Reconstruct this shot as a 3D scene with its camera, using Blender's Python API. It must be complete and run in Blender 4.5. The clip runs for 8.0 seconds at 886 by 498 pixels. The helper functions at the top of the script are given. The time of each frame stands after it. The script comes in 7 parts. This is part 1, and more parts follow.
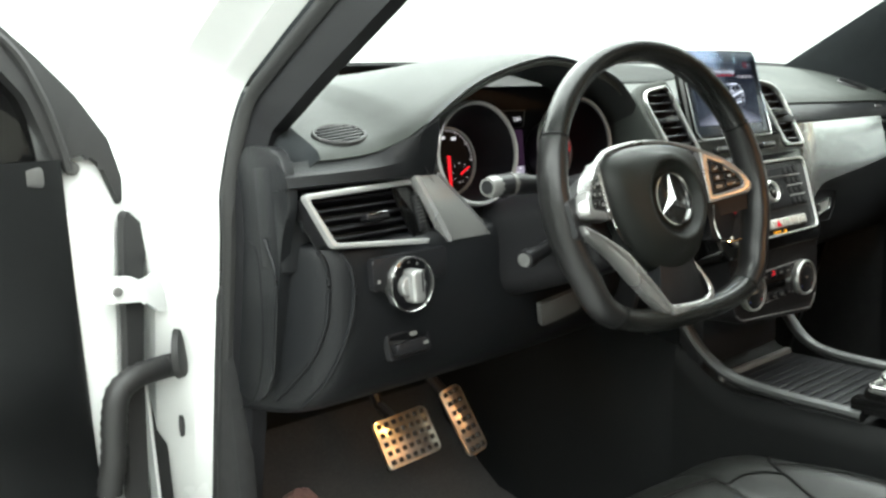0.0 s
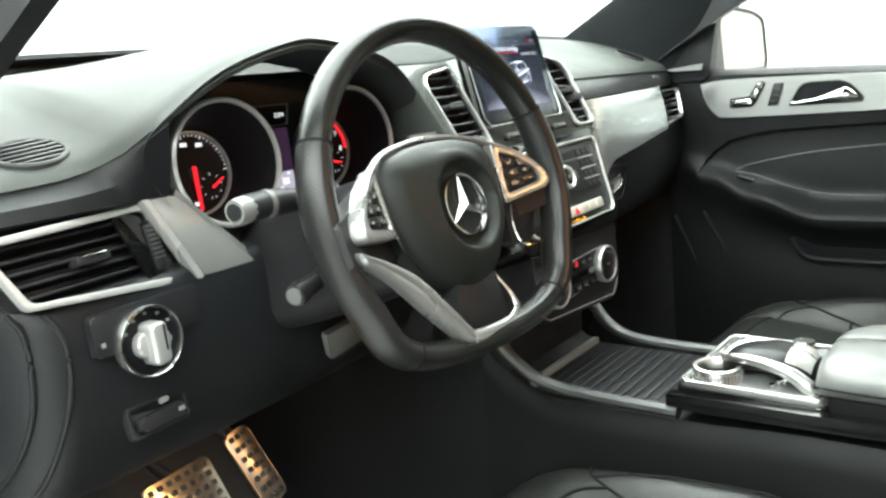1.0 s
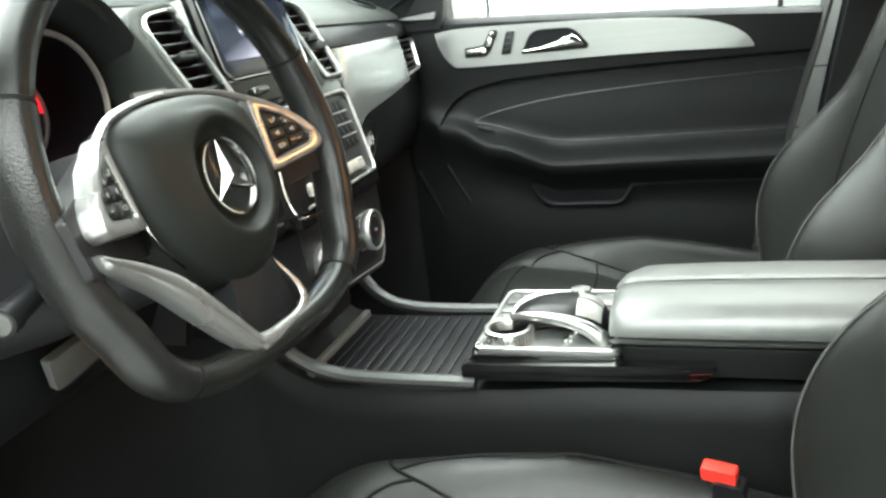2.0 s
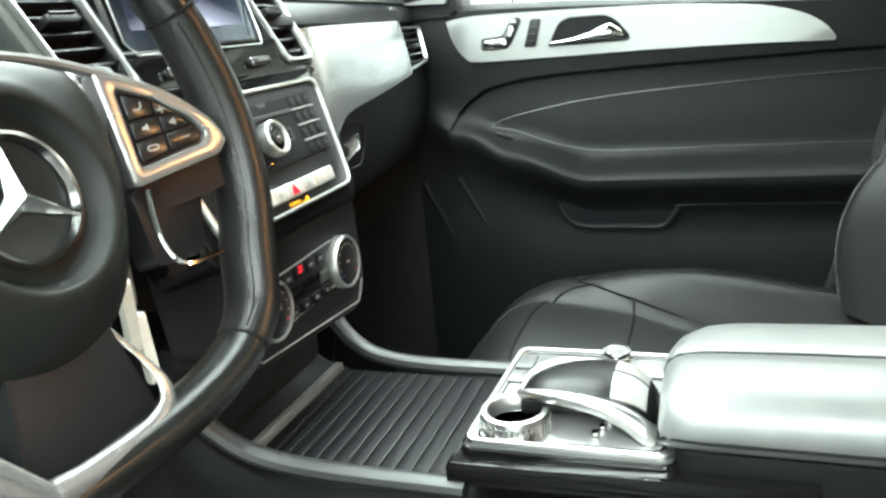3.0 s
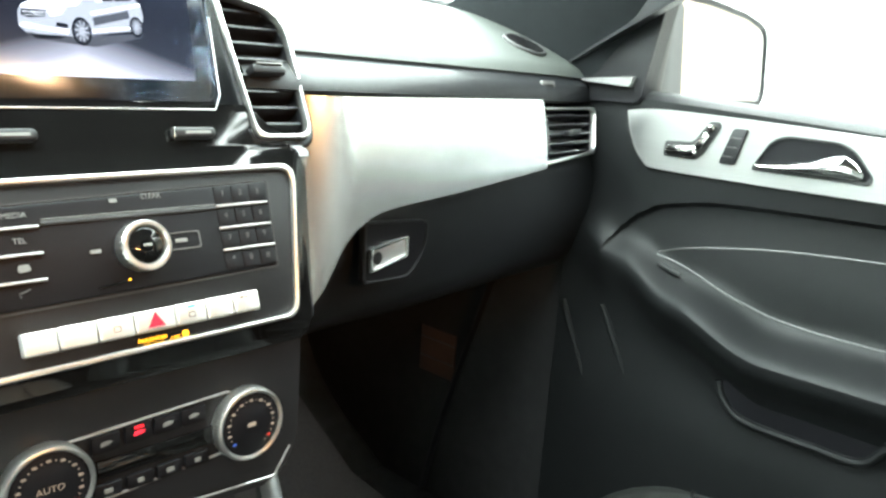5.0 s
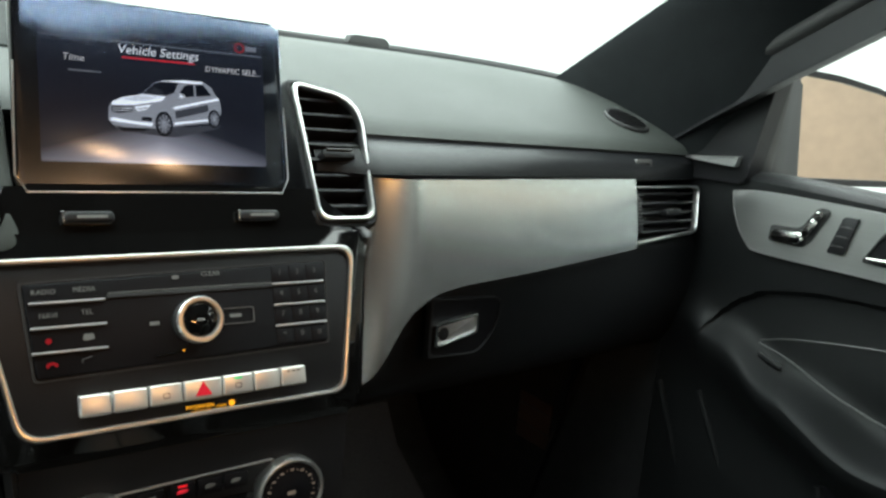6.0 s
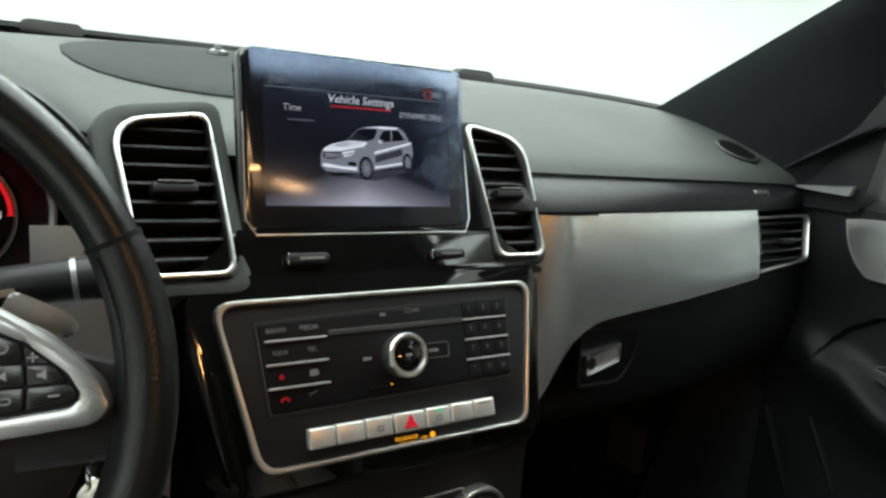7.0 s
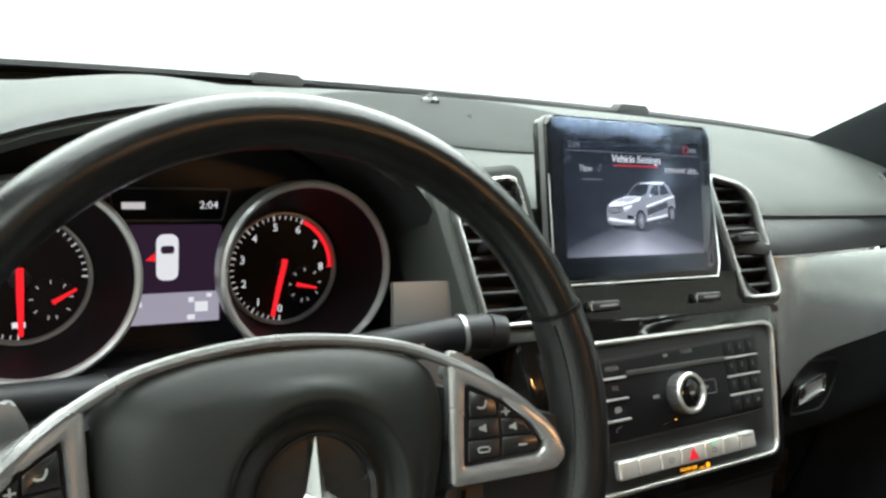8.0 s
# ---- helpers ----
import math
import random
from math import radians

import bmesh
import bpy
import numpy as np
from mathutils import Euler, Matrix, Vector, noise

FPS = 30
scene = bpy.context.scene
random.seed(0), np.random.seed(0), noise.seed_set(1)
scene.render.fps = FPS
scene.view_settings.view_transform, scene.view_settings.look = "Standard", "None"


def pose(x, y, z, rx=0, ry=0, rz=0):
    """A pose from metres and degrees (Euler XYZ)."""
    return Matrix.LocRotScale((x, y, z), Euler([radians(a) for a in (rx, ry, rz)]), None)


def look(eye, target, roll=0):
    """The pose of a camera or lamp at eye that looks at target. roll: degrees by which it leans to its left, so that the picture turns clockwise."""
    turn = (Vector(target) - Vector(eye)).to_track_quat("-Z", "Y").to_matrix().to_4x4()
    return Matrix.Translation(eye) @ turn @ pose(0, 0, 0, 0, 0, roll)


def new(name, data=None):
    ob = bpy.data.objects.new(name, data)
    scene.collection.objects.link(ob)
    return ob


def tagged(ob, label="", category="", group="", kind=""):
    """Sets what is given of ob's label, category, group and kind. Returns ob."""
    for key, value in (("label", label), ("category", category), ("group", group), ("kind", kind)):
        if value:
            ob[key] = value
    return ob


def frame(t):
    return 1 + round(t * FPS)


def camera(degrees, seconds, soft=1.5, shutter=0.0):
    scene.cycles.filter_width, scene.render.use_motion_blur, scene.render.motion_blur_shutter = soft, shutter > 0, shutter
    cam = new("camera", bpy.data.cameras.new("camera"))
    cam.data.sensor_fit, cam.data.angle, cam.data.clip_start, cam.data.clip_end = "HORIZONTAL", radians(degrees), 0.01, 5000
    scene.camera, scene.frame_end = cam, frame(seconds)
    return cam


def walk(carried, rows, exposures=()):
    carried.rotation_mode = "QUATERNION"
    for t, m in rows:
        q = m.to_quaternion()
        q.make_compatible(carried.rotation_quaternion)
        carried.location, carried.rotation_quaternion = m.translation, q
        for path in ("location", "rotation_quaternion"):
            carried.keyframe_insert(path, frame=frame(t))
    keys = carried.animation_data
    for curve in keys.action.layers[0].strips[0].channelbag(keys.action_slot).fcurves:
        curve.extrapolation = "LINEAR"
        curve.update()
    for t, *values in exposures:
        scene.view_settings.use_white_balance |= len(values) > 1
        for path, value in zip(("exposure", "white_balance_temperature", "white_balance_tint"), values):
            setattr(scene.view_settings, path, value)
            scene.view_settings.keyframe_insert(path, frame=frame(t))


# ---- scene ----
cam = camera(59.6, 8.0, soft=2.6)
PATH = [
    (0, (-1.128, -0.419, 1.232), (0.039, 1.173, 0.913), -3.2),
    (0.5, (-1.047, -0.348, 1.249), (0.269, 1.117, 0.899), -4.7),
    (1, (-0.981, -0.317, 1.248), (0.53, 0.927, 0.835), -6.0),
    (1.5, (-0.944, -0.253, 1.243), (0.773, 0.645, 0.747), -7.1),
    (2, (-0.894, -0.197, 1.234), (0.919, 0.415, 0.651), -6.5),
    (2.2, (-0.851, -0.184, 1.221), (0.963, 0.41, 0.623), -7.0),
    (3.3, (-0.557, -0.151, 1.177), (1.217, 0.592, 0.628), -4.0),
    (3.5, (-0.51, -0.157, 1.171), (1.239, 0.636, 0.611), -2.7),
    (4, (-0.415, -0.187, 1.177), (1.241, 0.757, 0.573), 0.4),
    (4.5, (-0.316, -0.211, 1.19), (1.166, 1.021, 0.659), 1.1),
    (5, (-0.236, -0.244, 1.23), (1.201, 1.071, 0.774), 4.1),
    (5.2, (-0.216, -0.254, 1.242), (1.19, 1.103, 0.814), 4.4),
    (6.3, (-0.177, -0.306, 1.285), (0.935, 1.314, 0.911), 5.3),
    (6.5, (-0.216, -0.281, 1.291), (0.937, 1.309, 0.914), 5.5),
    (7, (-0.308, -0.24, 1.283), (0.813, 1.383, 0.946), 4.8),
    (7.5, (-0.42, -0.206, 1.309), (0.668, 1.431, 0.94), 5.1),
    (8, (-0.517, -0.171, 1.312), (0.535, 1.498, 0.983), 4.2),
]
walk(cam, [(t, look(eye, target, roll)) for t, eye, target, roll in PATH],
     exposures=[(0.0, 0.14, 6500, 9), (1.0, 0.62, 6500, 8), (2.2, 0.64, 6500, 8), (3.3, 1.20, 6250, 4), (4.5, 1.52, 6250, 3), (5.2, 1.58, 6250, 4),
                (6.3, -0.85, 6300, 6), (7.0, -0.70, 6400, 8), (7.5, -0.28, 6450, 9), (8.0, 0.0, 6400, 9)])

# ---- world and light ----
world = bpy.data.worlds.new("world")
scene.world = world
world.use_nodes = True
world.node_tree.nodes["Background"].inputs[0].default_value = (0.9, 0.95, 0.93, 1)
world.node_tree.nodes["Background"].inputs[1].default_value = 0.3


def lamp(name, m, sx, sy, watts, colour):
    data = bpy.data.lights.new(name, "AREA")
    data.shape, data.size, data.size_y, data.energy, data.color = "RECTANGLE", sx, sy, watts, colour
    ob = new(name, data)
    ob.matrix_world = m
    return ob


# the luminous ceiling of the photo bay, and the warm dome lamps under the car's roof
lamp("ceiling_light", look((-1.2, -0.4, 3.95), (-1.2, -0.399, 0)), 11.0, 12.0, 4400, (0.935, 1.0, 0.97))
for x in (0.0, 0.24):
    lamp("dome_lamp", look((x, -1.25, 1.600), (x * 0.5, -0.30, 0.7)), 0.10, 0.05, 2.4, (1.0, 0.48, 0.17))

# warm footwell lamps under the dash
for x, w in ((-0.45, 0.18),):
    lamp("footwell_lamp", look((x, 0.55, 0.860), (x + 0.01, 0.665, 0.72)), 0.035, 0.02, w, (1.0, 0.50, 0.14))

# ---- materials ----
def material(name, base, rough=0.5, metal=0.0, vary=0.15, scale=40.0, bump=0.0, bump_scale=600.0, coat=0.0, voronoi=False, stretch=(1, 1, 1), emit=None, power=0.0, sheen=0.0, spec=0.5, wear=0.1):
    m = bpy.data.materials.new(name)
    m.use_nodes = True
    nt = m.node_tree
    b = nt.nodes["Principled BSDF"]
    b.inputs["Roughness"].default_value = rough
    b.inputs["Metallic"].default_value = metal
    b.inputs["Coat Weight"].default_value = coat
    b.inputs["Coat Roughness"].default_value = 0.08
    b.inputs["Sheen Weight"].default_value = sheen
    b.inputs["Specular IOR Level"].default_value = spec
    co = nt.nodes.new("ShaderNodeTexCoord")
    mp = nt.nodes.new("ShaderNodeMapping")
    mp.inputs["Scale"].default_value = stretch
    nt.links.new(co.outputs["Object"], mp.inputs["Vector"])
    n1 = nt.nodes.new("ShaderNodeTexNoise")
    n1.inputs["Scale"].default_value = scale
    n1.inputs["Detail"].default_value = 5
    n2 = nt.nodes.new("ShaderNodeTexNoise")
    n2.inputs["Scale"].default_value = scale * 0.12
    n2.inputs["Detail"].default_value = 3
    nt.links.new(mp.outputs[0], n1.inputs["Vector"])
    nt.links.new(mp.outputs[0], n2.inputs["Vector"])
    ad = nt.nodes.new("ShaderNodeMath")
    ad.operation = "ADD"
    nt.links.new(n1.outputs["Fac"], ad.inputs[0])
    nt.links.new(n2.outputs["Fac"], ad.inputs[1])
    ramp = nt.nodes.new("ShaderNodeMapRange")
    ramp.inputs["From Min"].default_value, ramp.inputs["From Max"].default_value = 0.6, 1.4
    ramp.inputs["To Min"].default_value, ramp.inputs["To Max"].default_value = 1 - vary, 1 + vary
    nt.links.new(ad.outputs[0], ramp.inputs["Value"])
    mul = nt.nodes.new("ShaderNodeMix")
    mul.data_type, mul.blend_type = "RGBA", "MULTIPLY"
    mul.inputs[0].default_value = 1.0
    mul.inputs[6].default_value = (*base, 1)
    nt.links.new(ramp.outputs[0], mul.inputs[7])
    nt.links.new(mul.outputs[2], b.inputs["Base Color"])
    rr = nt.nodes.new("ShaderNodeMapRange")
    rr.inputs["From Min"].default_value, rr.inputs["From Max"].default_value = 0.3, 0.7
    rr.inputs["To Min"].default_value, rr.inputs["To Max"].default_value = max(0.02, rough - wear * rough), min(1, rough + wear * rough)
    nt.links.new(n2.outputs["Fac"], rr.inputs["Value"])
    nt.links.new(rr.outputs[0], b.inputs["Roughness"])
    if bump:
        t = nt.nodes.new("ShaderNodeTexVoronoi" if voronoi else "ShaderNodeTexNoise")
        t.inputs["Scale"].default_value = bump_scale
        nt.links.new(mp.outputs[0], t.inputs["Vector"])
        bp = nt.nodes.new("ShaderNodeBump")
        bp.inputs["Strength"].default_value = bump
        bp.inputs["Distance"].default_value = 0.0006
        nt.links.new(t.outputs[0], bp.inputs["Height"])
        nt.links.new(bp.outputs[0], b.inputs["Normal"])
    if emit:
        b.inputs["Emission Color"].default_value = (*emit, 1)
        b.inputs["Emission Strength"].default_value = power
    return m


# upper pad colour is paled to hold the light from the windscreen
DASH = material("lit_soft_dash", (0.034, 0.0378, 0.0348), 0.62, bump=0.35, bump_scale=1100, voronoi=True, spec=0.2, vary=0.1)
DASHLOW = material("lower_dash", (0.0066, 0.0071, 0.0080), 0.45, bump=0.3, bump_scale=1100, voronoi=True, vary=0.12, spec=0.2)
PLASTIC = material("black_plastic", (0.009, 0.009, 0.010), 0.42, bump=0.2, bump_scale=1200, vary=0.15, spec=0.22)
GREYPLASTIC = material("grey_plastic", (0.06, 0.06, 0.058), 0.45, bump=0.2, bump_scale=1000)
GLOSS = material("piano_black", (0.003, 0.003, 0.003), 0.05, vary=0.05)
LEATHER = material("black_leather", (0.0085, 0.009, 0.0082), 0.36, bump=0.3, bump_scale=1300, voronoi=True, vary=0.2, spec=0.32)
# armrest leather: pale base colour carries the bright reflection on the lid
ARMLEATHER = material("sheen_grey_leather", (0.10, 0.103, 0.10), 0.33, bump=0.15, bump_scale=1500, voronoi=True, vary=0.15, spec=0.8)
DOORPAD = material("door_lining_vinyl", (0.0052, 0.0057, 0.006), 0.5, bump=0.3, bump_scale=1100, voronoi=True, vary=0.12, spec=0.16)
AIRBAG = material("airbag_leather", (0.0085, 0.0096, 0.0087), 0.44, bump=0.2, bump_scale=1800, voronoi=True, vary=0.2, spec=0.16)
LEATHERFINE = material("wheel_leather", (0.007, 0.0075, 0.007), 0.24, bump=0.12, bump_scale=1800, voronoi=True, vary=0.2, spec=0.33)
PERF = material("perforated_leather", (0.008, 0.008, 0.008), 0.31, bump=0.28, bump_scale=560, voronoi=True, spec=0.3)
STITCH = material("dark_thread", (0.005, 0.005, 0.005), 0.7, spec=0.1)
VENTSILVER = material("bright_vent_silver", (0.36, 0.36, 0.355), 0.3, metal=0.55, vary=0.05)
SEAMGREY = material("grey_thread", (0.045, 0.045, 0.043), 0.6)
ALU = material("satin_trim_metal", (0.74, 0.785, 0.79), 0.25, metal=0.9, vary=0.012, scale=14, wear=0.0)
ALUDOOR = material("brushed_aluminium", (0.33, 0.335, 0.33), 0.38, metal=1.0, vary=0.05, scale=60, stretch=(1, 0.06, 6))
HOODGREY = material("visor_grey", (0.026, 0.028, 0.029), 0.55, bump=0.2, bump_scale=1000, spec=0.25)
FRAMEGREY = material("window_frame_grey", (0.020, 0.021, 0.021), 0.4, bump=0.1, bump_scale=1000)
RAILGREY = material("rail_plastic", (0.015, 0.016, 0.0155), 0.42, bump=0.2, bump_scale=1000)
SILVERLIGHT = material("light_silver_paint", (0.30, 0.30, 0.295), 0.28, metal=0.75, vary=0.05)
ALUSAT = material("satin_aluminium", (0.60, 0.60, 0.585), 0.3, metal=1.0, vary=0.08, scale=80)
CHROME = material("chrome", (0.66, 0.66, 0.65), 0.1, metal=1.0, vary=0.03)
SILVER = material("silver_paint", (0.30, 0.30, 0.295), 0.30, metal=0.6, vary=0.05)
PEDAL = material("pedal_steel", (0.62, 0.60, 0.56), 0.28, metal=1.0, vary=0.12)
RUBBER = material("black_rubber", (0.008, 0.008, 0.008), 0.65, bump=0.3, bump_scale=300)
CARPET = material("black_carpet", (0.0032, 0.0032, 0.0034), 0.95, bump=1.0, bump_scale=700, vary=0.4, scale=300)
MAT = material("grey_mat", (0.03, 0.028, 0.027), 0.95, bump=1.0, bump_scale=600, vary=0.4, scale=200)
KICKBROWN = material("lit_patch_brown", (0.055, 0.022, 0.012), 0.5, vary=0.3, scale=30)
REST = material("brown_carpet", (0.085, 0.045, 0.04), 0.95, bump=1.0, bump_scale=500, vary=0.4, scale=200)
WHITE = material("white_car_paint", (0.54, 0.55, 0.54), 0.25, coat=0.8, vary=0.02)
WALLWHITE = material("white_wall", (0.50, 0.52, 0.50), 0.8, vary=0.03, scale=3)
CEILWHITE = material("white_ceiling", (0.8, 0.82, 0.8), 0.8, vary=0.03, scale=3)
CONCRETE = material("grey_floor_paint", (0.34, 0.34, 0.33), 0.4, vary=0.15, scale=6)
BROWNWALL = material("tan_door", (0.22, 0.15, 0.10), 0.6, scale=8)
HEADLINER = material("dark_headliner", (0.035, 0.035, 0.034), 0.95, bump=0.6, bump_scale=700)
PILLAR = material("dark_fabric_pillar", (0.012, 0.0135, 0.0145), 0.95, bump=0.5, bump_scale=900, spec=0.1)
DIAL = material("dial_black", (0.003, 0.003, 0.004), 0.5, vary=0.1, spec=0.15)
REDBTN = material("red_plastic", (0.55, 0.03, 0.02), 0.35)
KEYTAG = material("ivory_plastic", (0.55, 0.53, 0.47), 0.45)
MARK = material("white_marking", (0.11, 0.11, 0.105), 0.6)
DIMMARK = material("dim_marking", (0.06, 0.06, 0.058), 0.6)
GREYWALL = material("grey_brown_wall", (0.24, 0.225, 0.20), 0.8, vary=0.12, scale=2)
KEYBLACK = material("semi_gloss_key", (0.009, 0.009, 0.009), 0.26, vary=0.1, spec=0.45)
KEYMARK = material("key_symbol", (0.19, 0.19, 0.185), 0.6)
SILVERBTN = material("silver_button", (0.58, 0.575, 0.55), 0.32, metal=0.75, vary=0.06, scale=90)


def glow(name, colour, power):
    return material(name, tuple(0.1 * c for c in colour), 0.5, emit=colour, power=power, vary=0.02, spec=0.0)


RED = glow("red_light", (1.0, 0.02, 0.03), 1.0)
AMBER = glow("amber_light", (1.0, 0.42, 0.02), 1.7)
GREEN = glow("green_light", (0.05, 0.9, 0.35), 1.0)
DIMWHITE = glow("dim_white_light", (0.9, 0.85, 0.85), 0.6)
BRIGHTWHITE = glow("white_light", (0.95, 0.95, 1.0), 0.8)
LILAC = glow("lilac_display", (0.62, 0.58, 0.72), 0.55)
PURPLE = glow("dark_purple_display", (0.10, 0.05, 0.11), 0.25)
ICONRED = glow("red_icon", (0.9, 0.03, 0.05), 0.8)


def glass(name, tint, gloss, shine=(1, 1, 1), mirror=0.04):
    """Thin clear pane with a share of mirroring."""
    m = bpy.data.materials.new(name)
    m.use_nodes = True
    nt = m.node_tree
    nt.nodes.remove(nt.nodes["Principled BSDF"])
    t, g, mix = (nt.nodes.new(k) for k in ("ShaderNodeBsdfTransparent", "ShaderNodeBsdfGlossy", "ShaderNodeMixShader"))
    t.inputs[0].default_value = (*tint, 1)
    g.inputs[0].default_value = (*shine, 1)
    g.inputs["Roughness"].default_value = gloss
    mix.inputs[0].default_value = mirror
    nt.links.new(t.outputs[0], mix.inputs[1])
    nt.links.new(g.outputs[0], mix.inputs[2])
    nt.links.new(mix.outputs[0], nt.nodes["Material Output"].inputs[0])
    return m


GLASS = glass("clear_glass", (0.97, 0.985, 0.98), 0.02)
COVERGLASS = glass("coated_glass", (0.97, 0.98, 1.0), 0.14, (0.55, 0.68, 1.0), 0.075)
MIRROR = material("mirror_glass", (0.86, 0.88, 0.88), 0.02, metal=1.0, vary=0.0)


# ---- shape helpers ----
def part(name, bm, mt, parent=None, label="", m=None, sharp=35.0):
    if m is not None:
        bm.transform(m)
    bmesh.ops.recalc_face_normals(bm, faces=bm.faces)
    me = bpy.data.meshes.new(name)
    bm.to_mesh(me)
    bm.free()
    me.shade_smooth()
    me.set_sharp_from_angle(angle=radians(sharp))
    me.materials.append(mt)
    ob = new(name, me)
    if parent is not None:
        ob.parent = parent
        ob.matrix_parent_inverse = Matrix.Translation(-parent.location) if parent.data is None else Matrix()
    if label:
        ob["label"] = label
    return ob


def thing(name, loc, label, category, group="", kind=""):
    ob = new(name)
    ob.empty_display_size = 0.03
    ob.location = loc
    return tagged(ob, label, category, group, kind)


def face(origin, up, right=(1, 0, 0)):
    """Local axes of a panel: x to the right, y up along it, z out of it."""
    r = Vector(right).normalized()
    u = Vector(up)
    u = (u - r * u.dot(r)).normalized()
    n = r.cross(u)
    return Matrix.Translation(origin) @ Matrix((r, u, n)).transposed().to_4x4()


def rrect(w, h, r, n=5, cx=0.0, cy=0.0):
    r = min(r, w / 2 - 1e-5, h / 2 - 1e-5)
    out = []
    for sx, sy, a0 in ((1, 1, 0), (-1, 1, 90), (-1, -1, 180), (1, -1, 270)):
        for i in range(n + 1):
            a = radians(a0 + 90 * i / n)
            out.append((cx + sx * (w / 2 - r) + r * math.cos(a), cy + sy * (h / 2 - r) + r * math.sin(a)))
    return out


def rpoly(corners, r, n=4):
    """A polygon with rounded corners; r is one radius or one for each corner."""
    out, k = [], len(corners)
    rs = [r] * k if isinstance(r, (int, float)) else r
    for i, c in enumerate(corners):
        p, a, b = Vector(c), Vector(corners[i - 1]), Vector(corners[(i + 1) % k])
        u, v = (a - p), (b - p)
        d = min(rs[i], u.length * 0.45, v.length * 0.45)
        s, e = p + u.normalized() * d, p + v.normalized() * d
        for j in range(n + 1):
            t = j / n
            q = s * (1 - t) ** 2 + p * 2 * t * (1 - t) + e * t * t
            out.append((q.x, q.y))
    return out


def smooth(pts, n=6, closed=False):
    """Catmull-Rom through points."""
    p = [Vector(q) for q in pts]
    k, out = len(p), []
    for i in range(k if closed else k - 1):
        a = p[i - 1] if closed or i else p[0] * 2 - p[1]
        b, c = p[i], p[(i + 1) % k]
        d = p[(i + 2) % k] if closed or i + 2 < k else c * 2 - b
        for j in range(n):
            t = j / n
            out.append(0.5 * ((2 * b) + (c - a) * t + (2 * a - 5 * b + 4 * c - d) * t * t + (3 * b - a - 3 * c + d) * t**3))
    if not closed:
        out.append(p[-1])
    return out


def slab(poly, z0, z1, bevel=0.0, segs=2):
    bm = bmesh.new()
    lo = [bm.verts.new((x, y, z0)) for x, y in poly]
    hi = [bm.verts.new((x, y, z1)) for x, y in poly]
    k = len(poly)
    bm.faces.new(lo[::-1])
    top = bm.faces.new(hi)
    for i in range(k):
        bm.faces.new((lo[i], lo[(i + 1) % k], hi[(i + 1) % k], hi[i]))
    if bevel:
        bmesh.ops.bevel(bm, geom=list(top.edges), offset=bevel, segments=segs, profile=0.5, affect="EDGES")
    return bm


def frame_slab(outer, inner, z0, z1, bevel=0.0):
    """A flat ring between two outlines with the same number of points."""
    bm = bmesh.new()
    k = len(outer)
    rows = [[bm.verts.new((x, y, z)) for x, y in poly] for poly, z in ((outer, z0), (outer, z1), (inner, z1), (inner, z0))]
    tops = []
    for a in range(4):
        for i in range(k):
            f = bm.faces.new((rows[a][i], rows[a][(i + 1) % k], rows[(a + 1) % 4][(i + 1) % k], rows[(a + 1) % 4][i]))
            if a == 1:
                tops.append(f)
    if bevel:
        loops = {e for f in tops for e in f.edges if len([g for g in e.link_faces if g in tops]) == 1}
        bmesh.ops.bevel(bm, geom=list(loops), offset=bevel, segments=2, profile=0.5, affect="EDGES")
    return bm


def lathe(profile, n=32, cap=True):
    """Revolves (radius, height) about the local z."""
    bm = bmesh.new()
    rows = []
    for r, z in profile:
        rows.append([bm.verts.new((r * math.cos(2 * math.pi * i / n), r * math.sin(2 * math.pi * i / n), z)) for i in range(n)])
    for a, b in zip(rows, rows[1:]):
        for i in range(n):
            bm.faces.new((a[i], a[(i + 1) % n], b[(i + 1) % n], b[i]))
    if cap and profile[0][0] > 1e-4:
        bm.faces.new(rows[0][::-1])
    if cap and profile[-1][0] > 1e-4:
        bm.faces.new(rows[-1])
    bmesh.ops.remove_doubles(bm, verts=bm.verts, dist=1e-6)
    return bm


def loft(rows, closed=False, cap=False):
    bm = bmesh.new()
    vs = [[bm.verts.new(p) for p in row] for row in rows]
    k = len(rows[0])
    for a, b in zip(vs, vs[1:]):
        for i in range(k if closed else k - 1):
            bm.faces.new((a[i], a[(i + 1) % k], b[(i + 1) % k], b[i]))
    if cap:
        bm.faces.new(vs[0][::-1])
        bm.faces.new(vs[-1])
    return bm


def thick(bm, t):
    """Gives an open sheet a thickness."""
    bmesh.ops.recalc_face_normals(bm, faces=bm.faces)
    bmesh.ops.solidify(bm, geom=list(bm.faces), thickness=t)
    return bm


def tube(path, r, n=10, closed=False, flat=1.0):
    p = [Vector(q) for q in path]
    k, rows = len(p), []
    ref = Vector((0, 0, 1))
    for i, q in enumerate(p):
        d = (p[(i + 1) % k] - p[i - 1]) if closed else p[min(i + 1, k - 1)] - p[max(i - 1, 0)]
        d.normalize()
        side = d.cross(ref)
        if side.length < 0.05:
            side = d.cross(Vector((1, 0, 0)))
        side.normalize()
        up = side.cross(d)
        rad = r[i] if isinstance(r, (list, tuple)) else r
        rows.append([q + side * (rad * math.cos(2 * math.pi * j / n)) + up * (rad * flat * math.sin(2 * math.pi * j / n)) for j in range(n)])
    if closed:
        rows.append(rows[0])
    bm = loft(rows, closed=True, cap=not closed)
    if closed:
        bmesh.ops.remove_doubles(bm, verts=bm.verts, dist=1e-6)
    return bm


